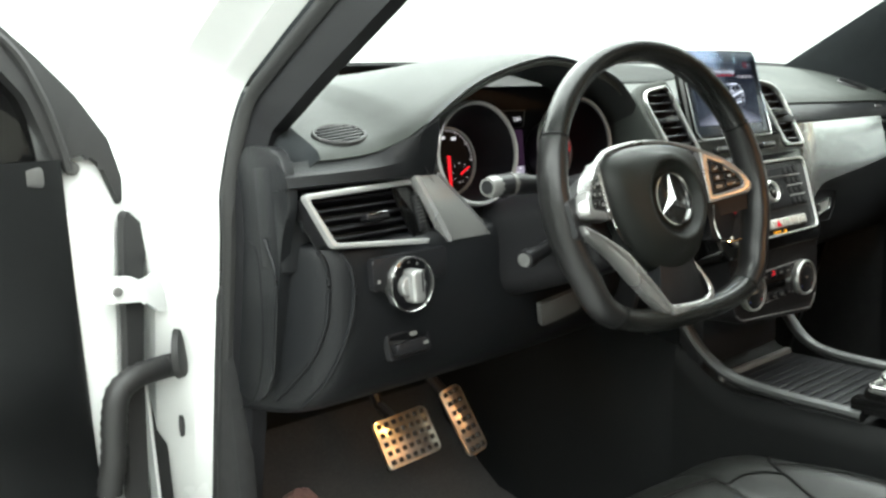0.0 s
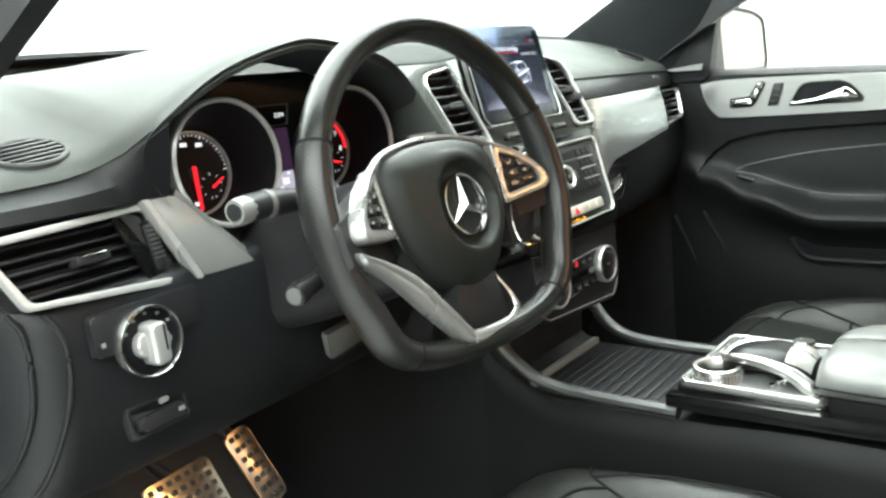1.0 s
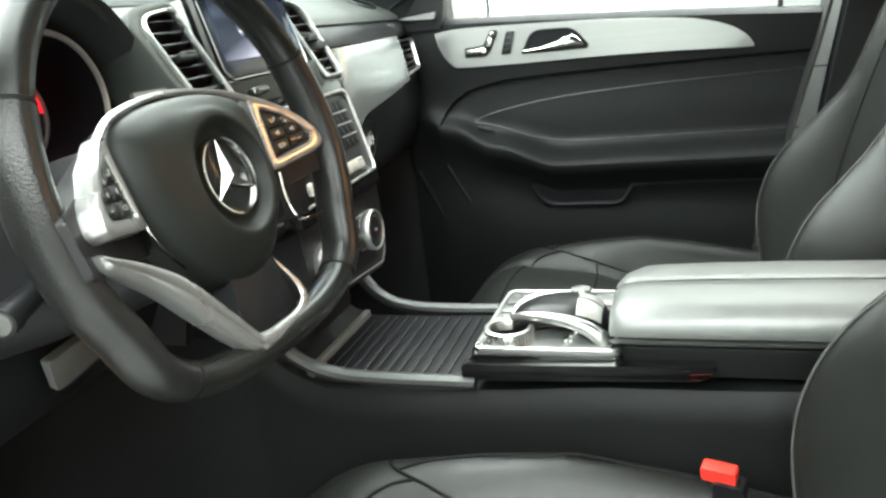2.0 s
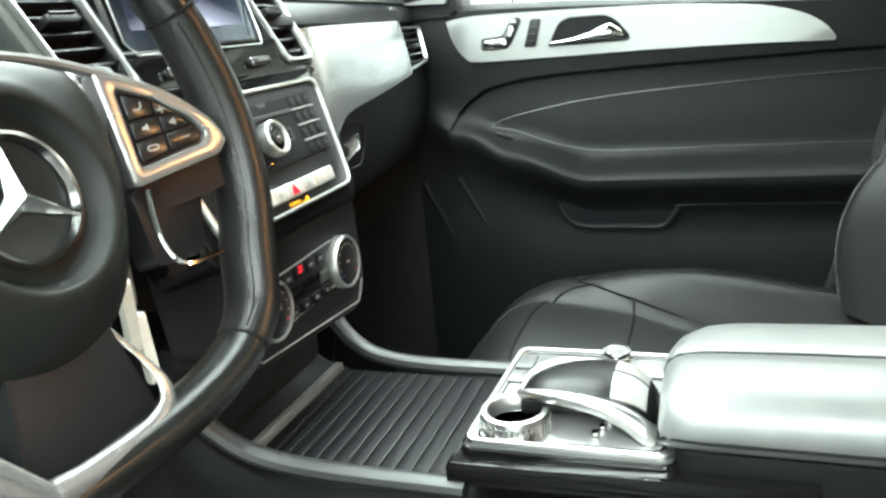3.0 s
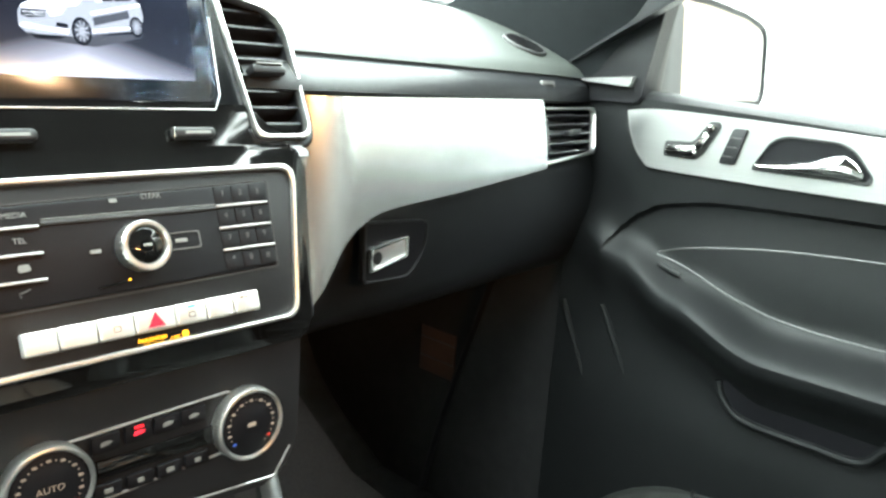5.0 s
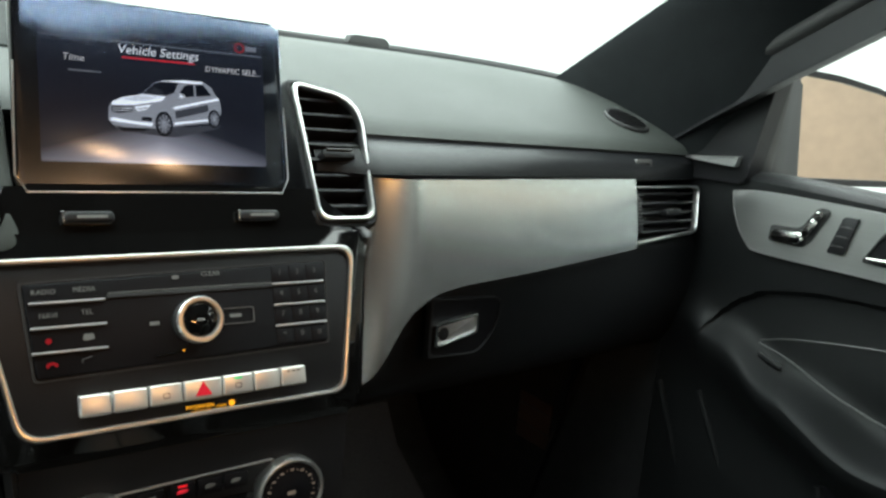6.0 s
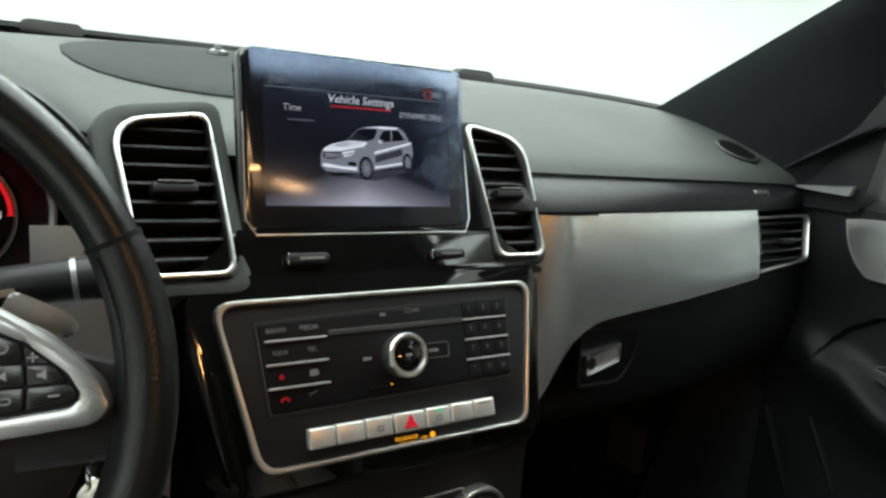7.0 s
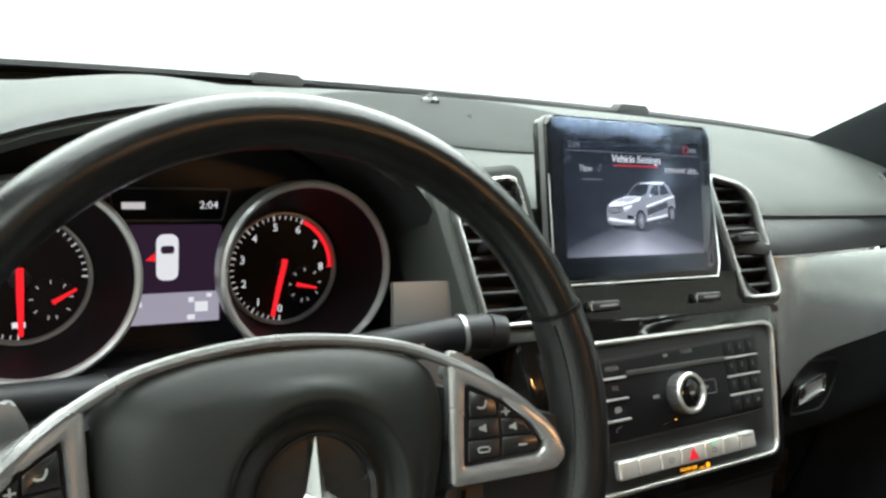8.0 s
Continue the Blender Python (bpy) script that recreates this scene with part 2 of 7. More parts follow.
def box(sx, sy, sz, bevel=0.0, c=(0, 0, 0), segs=2):
    bm = bmesh.new()
    bmesh.ops.create_cube(bm, size=1)
    bmesh.ops.scale(bm, vec=(sx, sy, sz), verts=bm.verts)
    if bevel:
        bmesh.ops.bevel(bm, geom=list(bm.edges), offset=bevel, segments=segs, profile=0.5, affect="EDGES")
    bmesh.ops.translate(bm, vec=c, verts=bm.verts)
    return bm


def lettering(words, size, slant=0.0):
    """Flat letters in the built-in font, centred."""
    cu = bpy.data.curves.new("words", "FONT")
    cu.body, cu.size, cu.align_x, cu.align_y, cu.shear, cu.extrude = words, size, "CENTER", "CENTER", slant, size * 0.02
    cu.resolution_u = 2
    ob = bpy.data.objects.new("words", cu)
    me = bpy.data.meshes.new_from_object(ob)
    bm = bmesh.new()
    bm.from_mesh(me)
    bpy.data.meshes.remove(me)
    bpy.data.objects.remove(ob)
    bpy.data.curves.remove(cu)
    return bm


def T(x, y, z=0.0, rz=0.0):
    return Matrix.Translation((x, y, z)) @ Matrix.Rotation(radians(rz), 4, "Z")


def lerp(a, b, t):
    return a + (b - a) * t


def table(keys, x):
    """Smooth value between (x, value) keys."""
    if x <= keys[0][0]:
        return keys[0][1]
    for (a, va), (b, vb) in zip(keys, keys[1:]):
        if x <= b:
            t = (x - a) / (b - a)
            return va + (vb - va) * t * t * (3 - 2 * t)
    return keys[-1][1]


# ---- photo bay ----
part("floor", box(16, 16, 0.1, c=(0, 0, -0.05)), CONCRETE)
bpy.data.objects["floor"]["kind"] = "structure"
sweep = [[(7.6 * math.cos(radians(a)), 7.6 * math.sin(radians(a)), 0.0), (7.6 * math.cos(radians(a)), 7.6 * math.sin(radians(a)), 4.0)] for a in range(-20, 201, 5)]
tagged(part("wall_north", thick(loft(sweep), 0.2), WALLWHITE), "plain white curved wall of the photo bay", "wall", kind="structure")
rear_ = [[(7.6 * math.cos(radians(a)), 7.6 * math.sin(radians(a)), z) for z in (0.0, 4.0)] for a in range(200, 341, 5)]
tagged(part("wall_south", thick(loft(rear_), 0.2), GREYWALL), "grey-brown painted rear wall of the photo bay", "wall", kind="structure")
tagged(part("roller_door", box(2.2, 0.06, 2.9, 0.01), BROWNWALL, m=Matrix.Translation((6.2, -4.0, 1.45)) @ Matrix.Rotation(radians(57), 4, "Z")), "tan roller door in the rear wall", "door", kind="structure")
tagged(part("ceiling", box(16.4, 16.4, 0.2, c=(0, 0, 4.1)), CEILWHITE), "plain white ceiling of the photo bay", "ceiling", kind="structure")
tagged(bpy.data.objects["floor"], "grey painted concrete floor of the photo bay", "floor")

# ---- car body ----
body = thing("car", (0, 0.6, 0.35), "white car shell with dark cabin lining, driver side open", "car")
part("floor_pan", box(1.56, 2.9, 0.05, 0.01, c=(0, -0.35, 0.415)), CARPET, body, "black carpeted cabin floor")
part("firewall", loft([[(x, y, z) for y, z in smooth([(0.78, 0.44), (0.98, 0.56), (1.06, 0.72), (1.02, 0.95), (0.90, 1.16)], 5)] for x in (-0.75, -0.3, 0.3, 0.75)]), CARPET, body, "black carpeted footwell wall")
part("roof", thick(loft([[(x, y, 1.72 - 0.06 * (x / 0.62) ** 2 + 0.03 * math.sin((y + 2.0) * 1.1)) for x in np.linspace(-0.62, 0.62, 9)] for y in np.linspace(-1.75, 0.0, 8)]), 0.03), HEADLINER, body, "light grey fabric headliner")
part("rear_wall", box(1.5, 0.05, 1.3, 0.01, c=(0, -1.78, 1.05)), CARPET, body)
for s, nm in ((1, "right"), (-1, "left")):
    # windscreen pillar of the passenger side: a wide dark lining from the dash corner up to the roof
    if s > 0:
        rows = []
        for t in np.linspace(0, 1, 13):
            p = Vector((lerp(0.672, 0.625, t), lerp(0.640, -0.03, t), lerp(1.294, 1.623, t)))
            w = table([(0, 0.24), (0.25, 0.175), (0.42, 0.105), (0.55, 0.085), (1, 0.085)], t)
            rows.append([p + Vector(q) for q in ((0.0, 0.010, 0.012), (0, 0, 0), (0.012, -0.30 * w, -0.10 * w), (0.035, -0.62 * w, -0.24 * w), (0.062, -0.92 * w, -0.36 * w), (0.075, -1.0 * w, -0.38 * w), (0.11, -0.9 * w, -0.30 * w), (0.05, 0.03, 0.02))])
        part("pillar_trim", loft(rows, closed=True, cap=True), PILLAR, body, "dark fabric windscreen pillar lining", sharp=60)
    # sill, centre pillar and rear side
    part("sill", box(0.09, 1.9, 0.14, 0.02, c=(0.838 * s, -0.30, 0.42)), WHITE, body, "white painted door sill")
    part("centre_pillar", loft([[(lerp(0.76, 0.62, t) * s + dx * s, lerp(-0.42, -0.62, t) + dy, lerp(0.45, 1.70, t)) for dx, dy in ((0, -0.18), (0, 0.07), (0.06, 0.07), (0.06, -0.18))] for t in (0, 0.5, 1)], closed=True, cap=True), PILLAR, body)
    part("rear_side", frame_slab([(-1.81, 0.40), (-0.80, 0.40), (-0.80, 1.66), (-1.81, 1.66)], [(-1.55, 1.10), (-0.86, 1.10), (-0.86, 1.56), (-1.50, 1.56)], -0.02, 0.02), PLASTIC, body, "dark lining round the rear side window", m=Matrix(((0, 0, 1, 0.77 * s), (1, 0, 0, 0), (0, 1, 0, 0), (0, 0, 0, 1))))
    part("rear_side_window", box(0.004, 0.72, 0.49, 0.0, c=(0.77 * s, -1.19, 1.33)), GLASS, body).visible_shadow = False
for s in (-1, 1):
    part("kick_panel", box(0.03, 0.82, 0.66, 0.01, c=(0.765 * s, 0.88 - 0.09 * s, 0.72)), CARPET, body, "black carpeted kick panel")
# thin brown plate painting the warm light on the kick panel
part("kick_lit_patch", box(0.004, 0.085, 0.085, 0.001, c=(0.747, 0.650, 0.725)), KICKBROWN, body, "warm lit patch of the kick panel, painted as a brown plate")
for z in (0.712, 0.748):
    part("plate_line", box(0.003, 0.080, 0.002, 0.0006, c=(0.7445, 0.650, z)), GREYPLASTIC, body)
part("sill_cover", box(0.10, 1.5, 0.12, 0.02, c=(0.770, -0.25, 0.445)), PLASTIC, body, "black sill cover")
part("cowl_lining", box(1.50, 0.03, 0.30, 0.005, c=(0, 0.80, 1.15)), PLASTIC, body)
for a, b in (((0.392, 0.895), (0.270, 0.640)), ((0.322, 0.905), (0.200, 0.680))):
    part("seal_rib", tube([(0.742, lerp(a[0], b[0], t), lerp(a[1], b[1], t)) for t in (0, 0.5, 1)], 0.0060, 8), DOORPAD, body, "rubber rib of the door seal")
# white front door frame beside the driver, with its black rubber seal
OPEN = smooth([(0.735, 0.40), (0.690, 0.60), (0.604, 0.876), (0.563, 0.997), (0.528, 1.110), (0.512, 1.200), (0.485, 1.272), (0.420, 1.313), (0.319, 1.365), (0.10, 1.470), (-0.15, 1.58), (-0.45, 1.66)], 5)


def strip(curve, x0, x1, w0, w1):
    """A band that follows the door opening from x0 (inside) to x1, moved outward by w0 and w1."""
    rows = []
    for i, p in enumerate(curve):
        d = (curve[min(i + 1, len(curve) - 1)] - curve[max(i - 1, 0)]).normalized()
        n = Vector((d.y, -d.x))
        if n.x < 0 and n.y < 0:
            n = -n
        a, b = p + n * w0, p + n * w1
        rows.append([(x0, a.x, a.y), (x1, b.x, b.y)])
    return rows


C2 = [Vector(p) for p in OPEN]


def seal_in(p, d, k):
    """A point of the opening moved inward by k."""
    n = Vector((d.y, -d.x))
    return p + (n if n.x < 0 or n.y < 0 else -n) * k


# windscreen pillar of the driver's side: one smooth dark sheet from the glass edge round to the door seal
UP = [i for i, p in enumerate(C2) if p.y > 1.10]
rows = []
for j, i in enumerate(UP):
    t = j / (len(UP) - 1)
    d = (C2[min(i + 1, len(C2) - 1)] - C2[i - 1]).normalized()
    q = seal_in(C2[i], d, 0.030)
    out_ = Vector((-(0.757 - 0.13 * max(0.0, (q.y - 1.15) / 0.5) ** 1.2), q.x, q.y))
    top_ = Vector((lerp(-0.672, -0.625, t ** 1.25), lerp(0.645, -0.03, t ** 1.25), lerp(1.300, 1.645, t ** 1.25)))
    rows.append([top_ + Vector((-0.01, 0.012, 0.014))] + [top_.lerp(out_, k) + Vector((0.55, -0.7, 0.1)) * (0.022 * math.sin(math.pi * k) ** 0.8) for k in (0.0, 0.15, 0.3, 0.45, 0.6, 0.75, 0.9, 1.0)])
part("pillar_trim", loft(rows), PILLAR, body, "dark fabric windscreen pillar lining", sharp=70)
# solid dark box stands in for shade behind the hinges
part("hinge_shade", box(0.05, 0.012, 0.70, 0.002, c=(-0.857, 0.690, 0.78)), RUBBER, body, "dark box painting the shade in the gap behind the door hinges")
for s, side in ((-1, "left"), (1, "right")):
    def lean(x, z):
        return s * (abs(x) - 0.13 * max(0.0, (z - 1.15) / 0.5) ** 1.2)

    def bent(rows):
        return [[(lean(x, z), y, z) for x, y, z in r] for r in rows]
    part("door_frame", thick(loft(bent(strip(C2, 0.775, 0.80, 0.015, 0.03)) ), 0.004), WHITE, body)
    bodyrows = strip(C2, 0.785, 0.86, 0.02, 0.115)
    mid = strip(C2, 0.785, 0.845, 0.02, 0.06)
    part("door_jamb", thick(loft(bent([[a[0], m_[1], a[1]] for a, m_ in zip(bodyrows, mid)])), 0.004), WHITE, body, "white painted door jamb")
    part("door_seal", tube([(lean(0.772, p.y), p.x - 0.010, p.y - 0.004) for p in C2], 0.010, 10, flat=1.1), RUBBER, body, "black rubber door seal")
    part("seal_trim", thick(loft(bent([[(0.775, a[0][1] , a[0][2]), (0.755, a[1][1], a[1][2]), (0.735, a[1][1] , a[1][2])] for a in strip(C2, 0.775, 0.74, 0.0, -0.062)])), 0.004), PLASTIC, body, "dark grey plastic lining of the door opening")
    part("outer_wing", thick(loft([[(s * (0.865 - 0.03 * (z > 1.15)), 0.64 + 0.5 * j, z) for j in range(4)] for z in (0.40, 0.8, 1.1, 1.24)] ), 0.004), WHITE, body, "white painted front wing")
part("windscreen", thick(loft([[(x, lerp(0.83 - 0.40 * abs(x) ** 2.0, -0.02, t), lerp(1.350 - 0.05 * x * x, 1.71 - 0.05 * x * x, t)) for x in np.linspace(-0.72, 0.72, 13)] for t in np.linspace(0, 1, 5)]), 0.004), GLASS, body, "clear windscreen glass")
bpy.data.objects["windscreen"].visible_shadow = False
part("scuttle", thick(loft([[(x, y + 0.83 - 0.40 * abs(x) ** 2.0, z - 0.05 * x * x) for y, z in ((-0.012, 1.352), (0.02, 1.345), (0.12, 1.335), (0.30, 1.30))] for x in np.linspace(-0.70, 0.70, 17)]), 0.006), PLASTIC, body, "black cowl below the windscreen")

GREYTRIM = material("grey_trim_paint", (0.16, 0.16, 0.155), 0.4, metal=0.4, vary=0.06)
MESHCLOTH = material("speaker_cloth", (0.022, 0.024, 0.023), 0.85, bump=0.8, bump_scale=900, spec=0.1)

# ---- dashboard ----
dash = thing("dashboard", (0, 0.45, 0.9), "black soft-touch dashboard with brushed aluminium trim", "dashboard")
YE = [(-0.76, 0.372), (-0.64, 0.362), (-0.59, 0.335), (-0.40, 0.325), (-0.25, 0.335), (-0.17, 0.36), (0.0, 0.375), (0.17, 0.348), (0.68, 0.385), (0.76, 0.40)]
ZE = [(-0.76, 1.205), (-0.645, 1.212), (-0.585, 1.244), (-0.5, 1.288), (-0.425, 1.309), (-0.37, 1.312), (-0.27, 1.290), (-0.2, 1.254), (-0.15, 1.245), (0.0, 1.25), (0.19, 1.244), (0.68, 1.238), (0.76, 1.232)]
YW = [(-0.76, 0.53), (-0.664, 0.64), (-0.43, 0.775), (-0.16, 0.815), (0.16, 0.815), (0.43, 0.775), (0.664, 0.64), (0.76, 0.53)]
ZW = [(-0.76, 1.285), (-0.664, 1.302), (-0.48, 1.320), (-0.30, 1.332), (0, 1.344), (0.43, 1.342), (0.664, 1.325), (0.76, 1.300)]


def flow(keys, x):
    """A spline through keys."""
    if tuple(keys) not in FLOWS:
        pts = smooth([(a, b) for a, b in keys], 8)
        FLOWS[tuple(keys)] = ([p.x for p in pts], [p.y for p in pts])
    return float(np.interp(x, *FLOWS[tuple(keys)]))


FLOWS = {}


def pad(x, v):
    ye, ze, yw, zw = flow(YE, x), flow(ZE, x), flow(YW, x), flow(ZW, x)
    hood = math.exp(-(((x + 0.37) / 0.14) ** 4))
    z = lerp(ze, zw, 1 - (1 - v) ** 1.6) + hood * 0.016 * math.sin(math.pi * min(1, v * 1.15)) * (1 - v)
    if x < -0.60:
        z -= 0.012 * math.sin(math.pi * v)
    z -= 0.008 * max(0, 1 - v / 0.05) ** 2
    return Vector((x, lerp(ye, yw, v), z))


XS = [-0.716 + 1.476 * i / 100 for i in range(101)]
VS = [0, 0.012, 0.03, 0.06, 0.1] + [0.1 + 0.9 * i / 20 for i in range(1, 21)]
part("upper_pad", thick(loft([[pad(x, v) for v in VS] for x in XS]), 0.006), DASH, dash, "grained soft upper pad, windscreen light painted in its paler grey")
# the pad rolls down over its end beside the driver's pillar
part("pad_end", loft([[pad(-0.716, v) + Vector((dx, 0.0, dz)) for dx, dz in ((0.002, 0.0008), (-0.006, -0.002), (-0.016, -0.010), (-0.024, -0.028), (-0.028, -0.080))] for v in VS]), PILLAR, dash, "dark rolled end of the pad", sharp=70)


def band_low(x):
    return table([(0.13, 0.318), (0.174, 0.303), (0.574, 0.352), (0.76, 0.386)], x), table([(0.13, 1.203), (0.76, 1.197)], x)


rows = []
for x in [0.125 + 0.635 * i / 40 for i in range(41)]:
    a = pad(x, 0.0)
    y1, z1 = band_low(x)
    rows.append([a + Vector((0, 0.004, 0.001)), a + Vector((0, 0.001, -0.004)), (x, lerp(a.y, y1, 0.45) - 0.004, lerp(a.z, z1, 0.35)), (x, lerp(a.y, y1, 0.85) - 0.004, lerp(a.z, z1, 0.75)), (x, y1 - 0.001, z1), (x, y1 + 0.01, z1 - 0.004), (x, y1 + 0.06, z1 - 0.006)])
part("pad_front", loft(rows), DASHLOW, dash, "padded band above the trim, darker than the pad's lit colour")
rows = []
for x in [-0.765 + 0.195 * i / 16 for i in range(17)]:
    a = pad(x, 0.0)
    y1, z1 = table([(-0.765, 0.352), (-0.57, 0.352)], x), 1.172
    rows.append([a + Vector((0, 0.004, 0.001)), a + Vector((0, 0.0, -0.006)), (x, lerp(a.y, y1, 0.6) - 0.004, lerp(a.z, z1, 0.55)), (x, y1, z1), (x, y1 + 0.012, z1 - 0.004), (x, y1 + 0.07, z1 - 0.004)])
part("pad_front", loft(rows), DASHLOW, dash, "padded band above the trim, darker than the pad's lit colour")


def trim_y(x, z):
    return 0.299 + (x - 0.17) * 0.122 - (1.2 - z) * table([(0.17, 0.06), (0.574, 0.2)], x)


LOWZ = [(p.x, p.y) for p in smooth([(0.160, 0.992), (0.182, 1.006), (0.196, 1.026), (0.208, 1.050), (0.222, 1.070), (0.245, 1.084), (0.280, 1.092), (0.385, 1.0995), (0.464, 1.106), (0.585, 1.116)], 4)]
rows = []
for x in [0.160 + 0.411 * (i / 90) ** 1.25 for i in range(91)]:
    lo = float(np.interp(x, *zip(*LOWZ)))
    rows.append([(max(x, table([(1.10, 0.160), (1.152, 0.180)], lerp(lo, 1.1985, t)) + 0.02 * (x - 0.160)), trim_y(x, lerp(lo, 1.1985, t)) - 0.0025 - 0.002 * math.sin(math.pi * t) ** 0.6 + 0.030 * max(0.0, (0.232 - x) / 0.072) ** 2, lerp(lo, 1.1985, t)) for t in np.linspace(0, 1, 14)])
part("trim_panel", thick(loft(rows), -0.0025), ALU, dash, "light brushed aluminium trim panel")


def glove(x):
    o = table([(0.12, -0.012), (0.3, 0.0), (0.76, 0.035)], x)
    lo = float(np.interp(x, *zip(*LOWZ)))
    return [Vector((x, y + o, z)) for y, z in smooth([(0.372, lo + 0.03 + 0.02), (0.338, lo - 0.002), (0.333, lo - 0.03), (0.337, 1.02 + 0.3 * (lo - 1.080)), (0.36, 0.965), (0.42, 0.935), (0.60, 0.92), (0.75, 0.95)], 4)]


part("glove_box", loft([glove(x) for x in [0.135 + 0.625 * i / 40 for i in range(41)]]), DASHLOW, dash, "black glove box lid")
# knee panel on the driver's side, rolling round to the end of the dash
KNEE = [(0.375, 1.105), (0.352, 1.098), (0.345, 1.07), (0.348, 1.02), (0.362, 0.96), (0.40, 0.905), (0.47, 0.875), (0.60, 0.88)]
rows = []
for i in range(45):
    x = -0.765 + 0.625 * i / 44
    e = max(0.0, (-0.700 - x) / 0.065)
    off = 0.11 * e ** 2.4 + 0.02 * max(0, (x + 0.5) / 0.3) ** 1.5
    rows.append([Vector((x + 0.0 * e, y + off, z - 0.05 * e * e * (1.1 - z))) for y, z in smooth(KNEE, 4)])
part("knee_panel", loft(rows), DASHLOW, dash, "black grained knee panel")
part("end_filler", box(0.115, 0.06, 0.13, 0.01, c=(-0.708, 0.420, 1.135)), DASHLOW, dash)
endp = [(0.37, 1.215), (0.352, 1.16), (0.385, 1.11), (0.42, 1.0), (0.45, 0.92), (0.52, 0.88), (0.60, 0.9), (0.53, 1.10), (0.48, 1.220)]
for s in (-1, 1):
    part("end_cap", slab(rpoly(endp, 0.03, 4), 0.0, 0.012, 0.004), DASHLOW, dash, m=Matrix(((0, 0, s, s * 0.752), (1, 0, 0, 0), (0, 1, 0, 0), (0, 0, 0, 1))))
# grey wedge beside the driver's vent
WEDGE = Matrix(((1, 0, 0, 0), (0.02, 0.10, -1, 0.349 + 0.02 * 0.56 - 0.10 * 1.13), (0, 1, 0, 0), (0, 0, 0, 1)))
wedge = [(-0.592, 1.171), (-0.565, 1.171), (-0.489, 1.088), (-0.552, 1.088)]
part("vent_wedge", slab(rpoly(wedge, 0.004), -0.012, 0.0, 0.002), GREYTRIM, dash, "satin grey wedge beside the vent", m=WEDGE)
rows = []
for x, z in ((-0.565, 1.171), (-0.527, 1.130), (-0.489, 1.088)):
    y = 0.349 + 0.02 * (x + 0.56) + 0.10 * (z - 1.13)
    rows.append([(x, y, z), (x + 0.010, y + 0.012, z + 0.004), (x + 0.016, y + 0.05, z + 0.006)])
part("wedge_return", thick(loft(rows), 0.003), GREYTRIM, dash, "satin grey return beside the instruments")
rows = []
for x in [0.160 + 0.088 * i / 24 for i in range(25)]:
    lo = float(np.interp(x, *zip(*LOWZ)))
    rows.append([(-max(x, table([(1.10, 0.160), (1.152, 0.192)], lerp(lo, 1.192, t)) + 0.02 * (x - 0.160)), trim_y(x, lerp(lo, 1.192, t)) + 0.018 - 0.003 * math.sin(math.pi * t) ** 0.6, lerp(lo, 1.190, t)) for t in np.linspace(0, 1, 14)])
# same aluminium as the passenger side; a darker grey holds its shade
part("trim_panel", thick(loft(rows), 0.006), GREYTRIM, dash, "aluminium trim beside the column, shade painted in darker grey")
part("column_cheek", thick(loft([[(-0.205, y, z) for y, z in ((0.345, 1.20), (0.34, 1.10), (0.34, 0.98), (0.36, 0.90))], [(-0.205, 0.42, z) for z in (1.20, 1.10, 0.98, 0.90)]]), 0.01), PLASTIC, dash)

for x in (-0.45,):
    part("footwell_light", box(0.045, 0.028, 0.008, 0.003), AMBER, dash, "small warm footwell light", m=Matrix.Translation((x, 0.545, 0.868)) @ Matrix.Rotation(radians(38), 4, "X"))
# moulded beads where the knee panel rolls round to the end of the dash
for pts in (
    [(-0.7345, 0.357, 1.100), (-0.7255, 0.355, 1.080), (-0.7255, 0.355, 1.045), (-0.7295, 0.365, 1.003), (-0.7405, 0.394, 0.957), (-0.754, 0.464, 0.900)],
    [(-0.708, 0.349, 1.094), (-0.700, 0.343, 1.073), (-0.699, 0.344, 1.036), (-0.709, 0.352, 0.991), (-0.724, 0.381, 0.937), (-0.735, 0.430, 0.895)],
    [(-0.7665, 0.425, 1.110), (-0.7655, 0.406, 1.072), (-0.7655, 0.413, 1.021), (-0.764, 0.440, 0.94)]):
    part("moulded_bead", tube(smooth(pts, 6), 0.0026, 8), DASHLOW, dash, "moulded bead along the dash end")
# instrument hood: lip, dark cavity and back plate
LIP = smooth([(-0.497, 0.356, 1.085), (-0.538, 0.354, 1.130), (-0.579, 0.350, 1.172), (-0.598, 0.337, 1.218), (-0.555, 0.328, 1.257), (-0.50, 0.326, 1.286), (-0.425, 0.324, 1.307), (-0.37, 0.324, 1.310), (-0.27, 0.328, 1.288), (-0.215, 0.334, 1.249), (-0.192, 0.338, 1.20), (-0.19, 0.34, 1.13)], 6)
cen = Vector((-0.40, 0.0, 1.19))


def inset(p, k, y):
    return Vector((cen.x + (p.x - cen.x) * k, y, cen.z + (p.z - cen.z) * k))


part("instrument_hood", loft([[p + Vector((0, 0.008, 0.004)), p, inset(p, 0.97, p.y + 0.006), inset(p, 0.94, p.y + 0.04), inset(p, 0.90, 0.445)] for p in LIP]), HOODGREY, dash, "dark grey visor over the instruments")
part("hood_shelf", box(0.43, 0.09, 0.03, 0.008, c=(-0.40, 0.435, 1.105)), PLASTIC, dash)
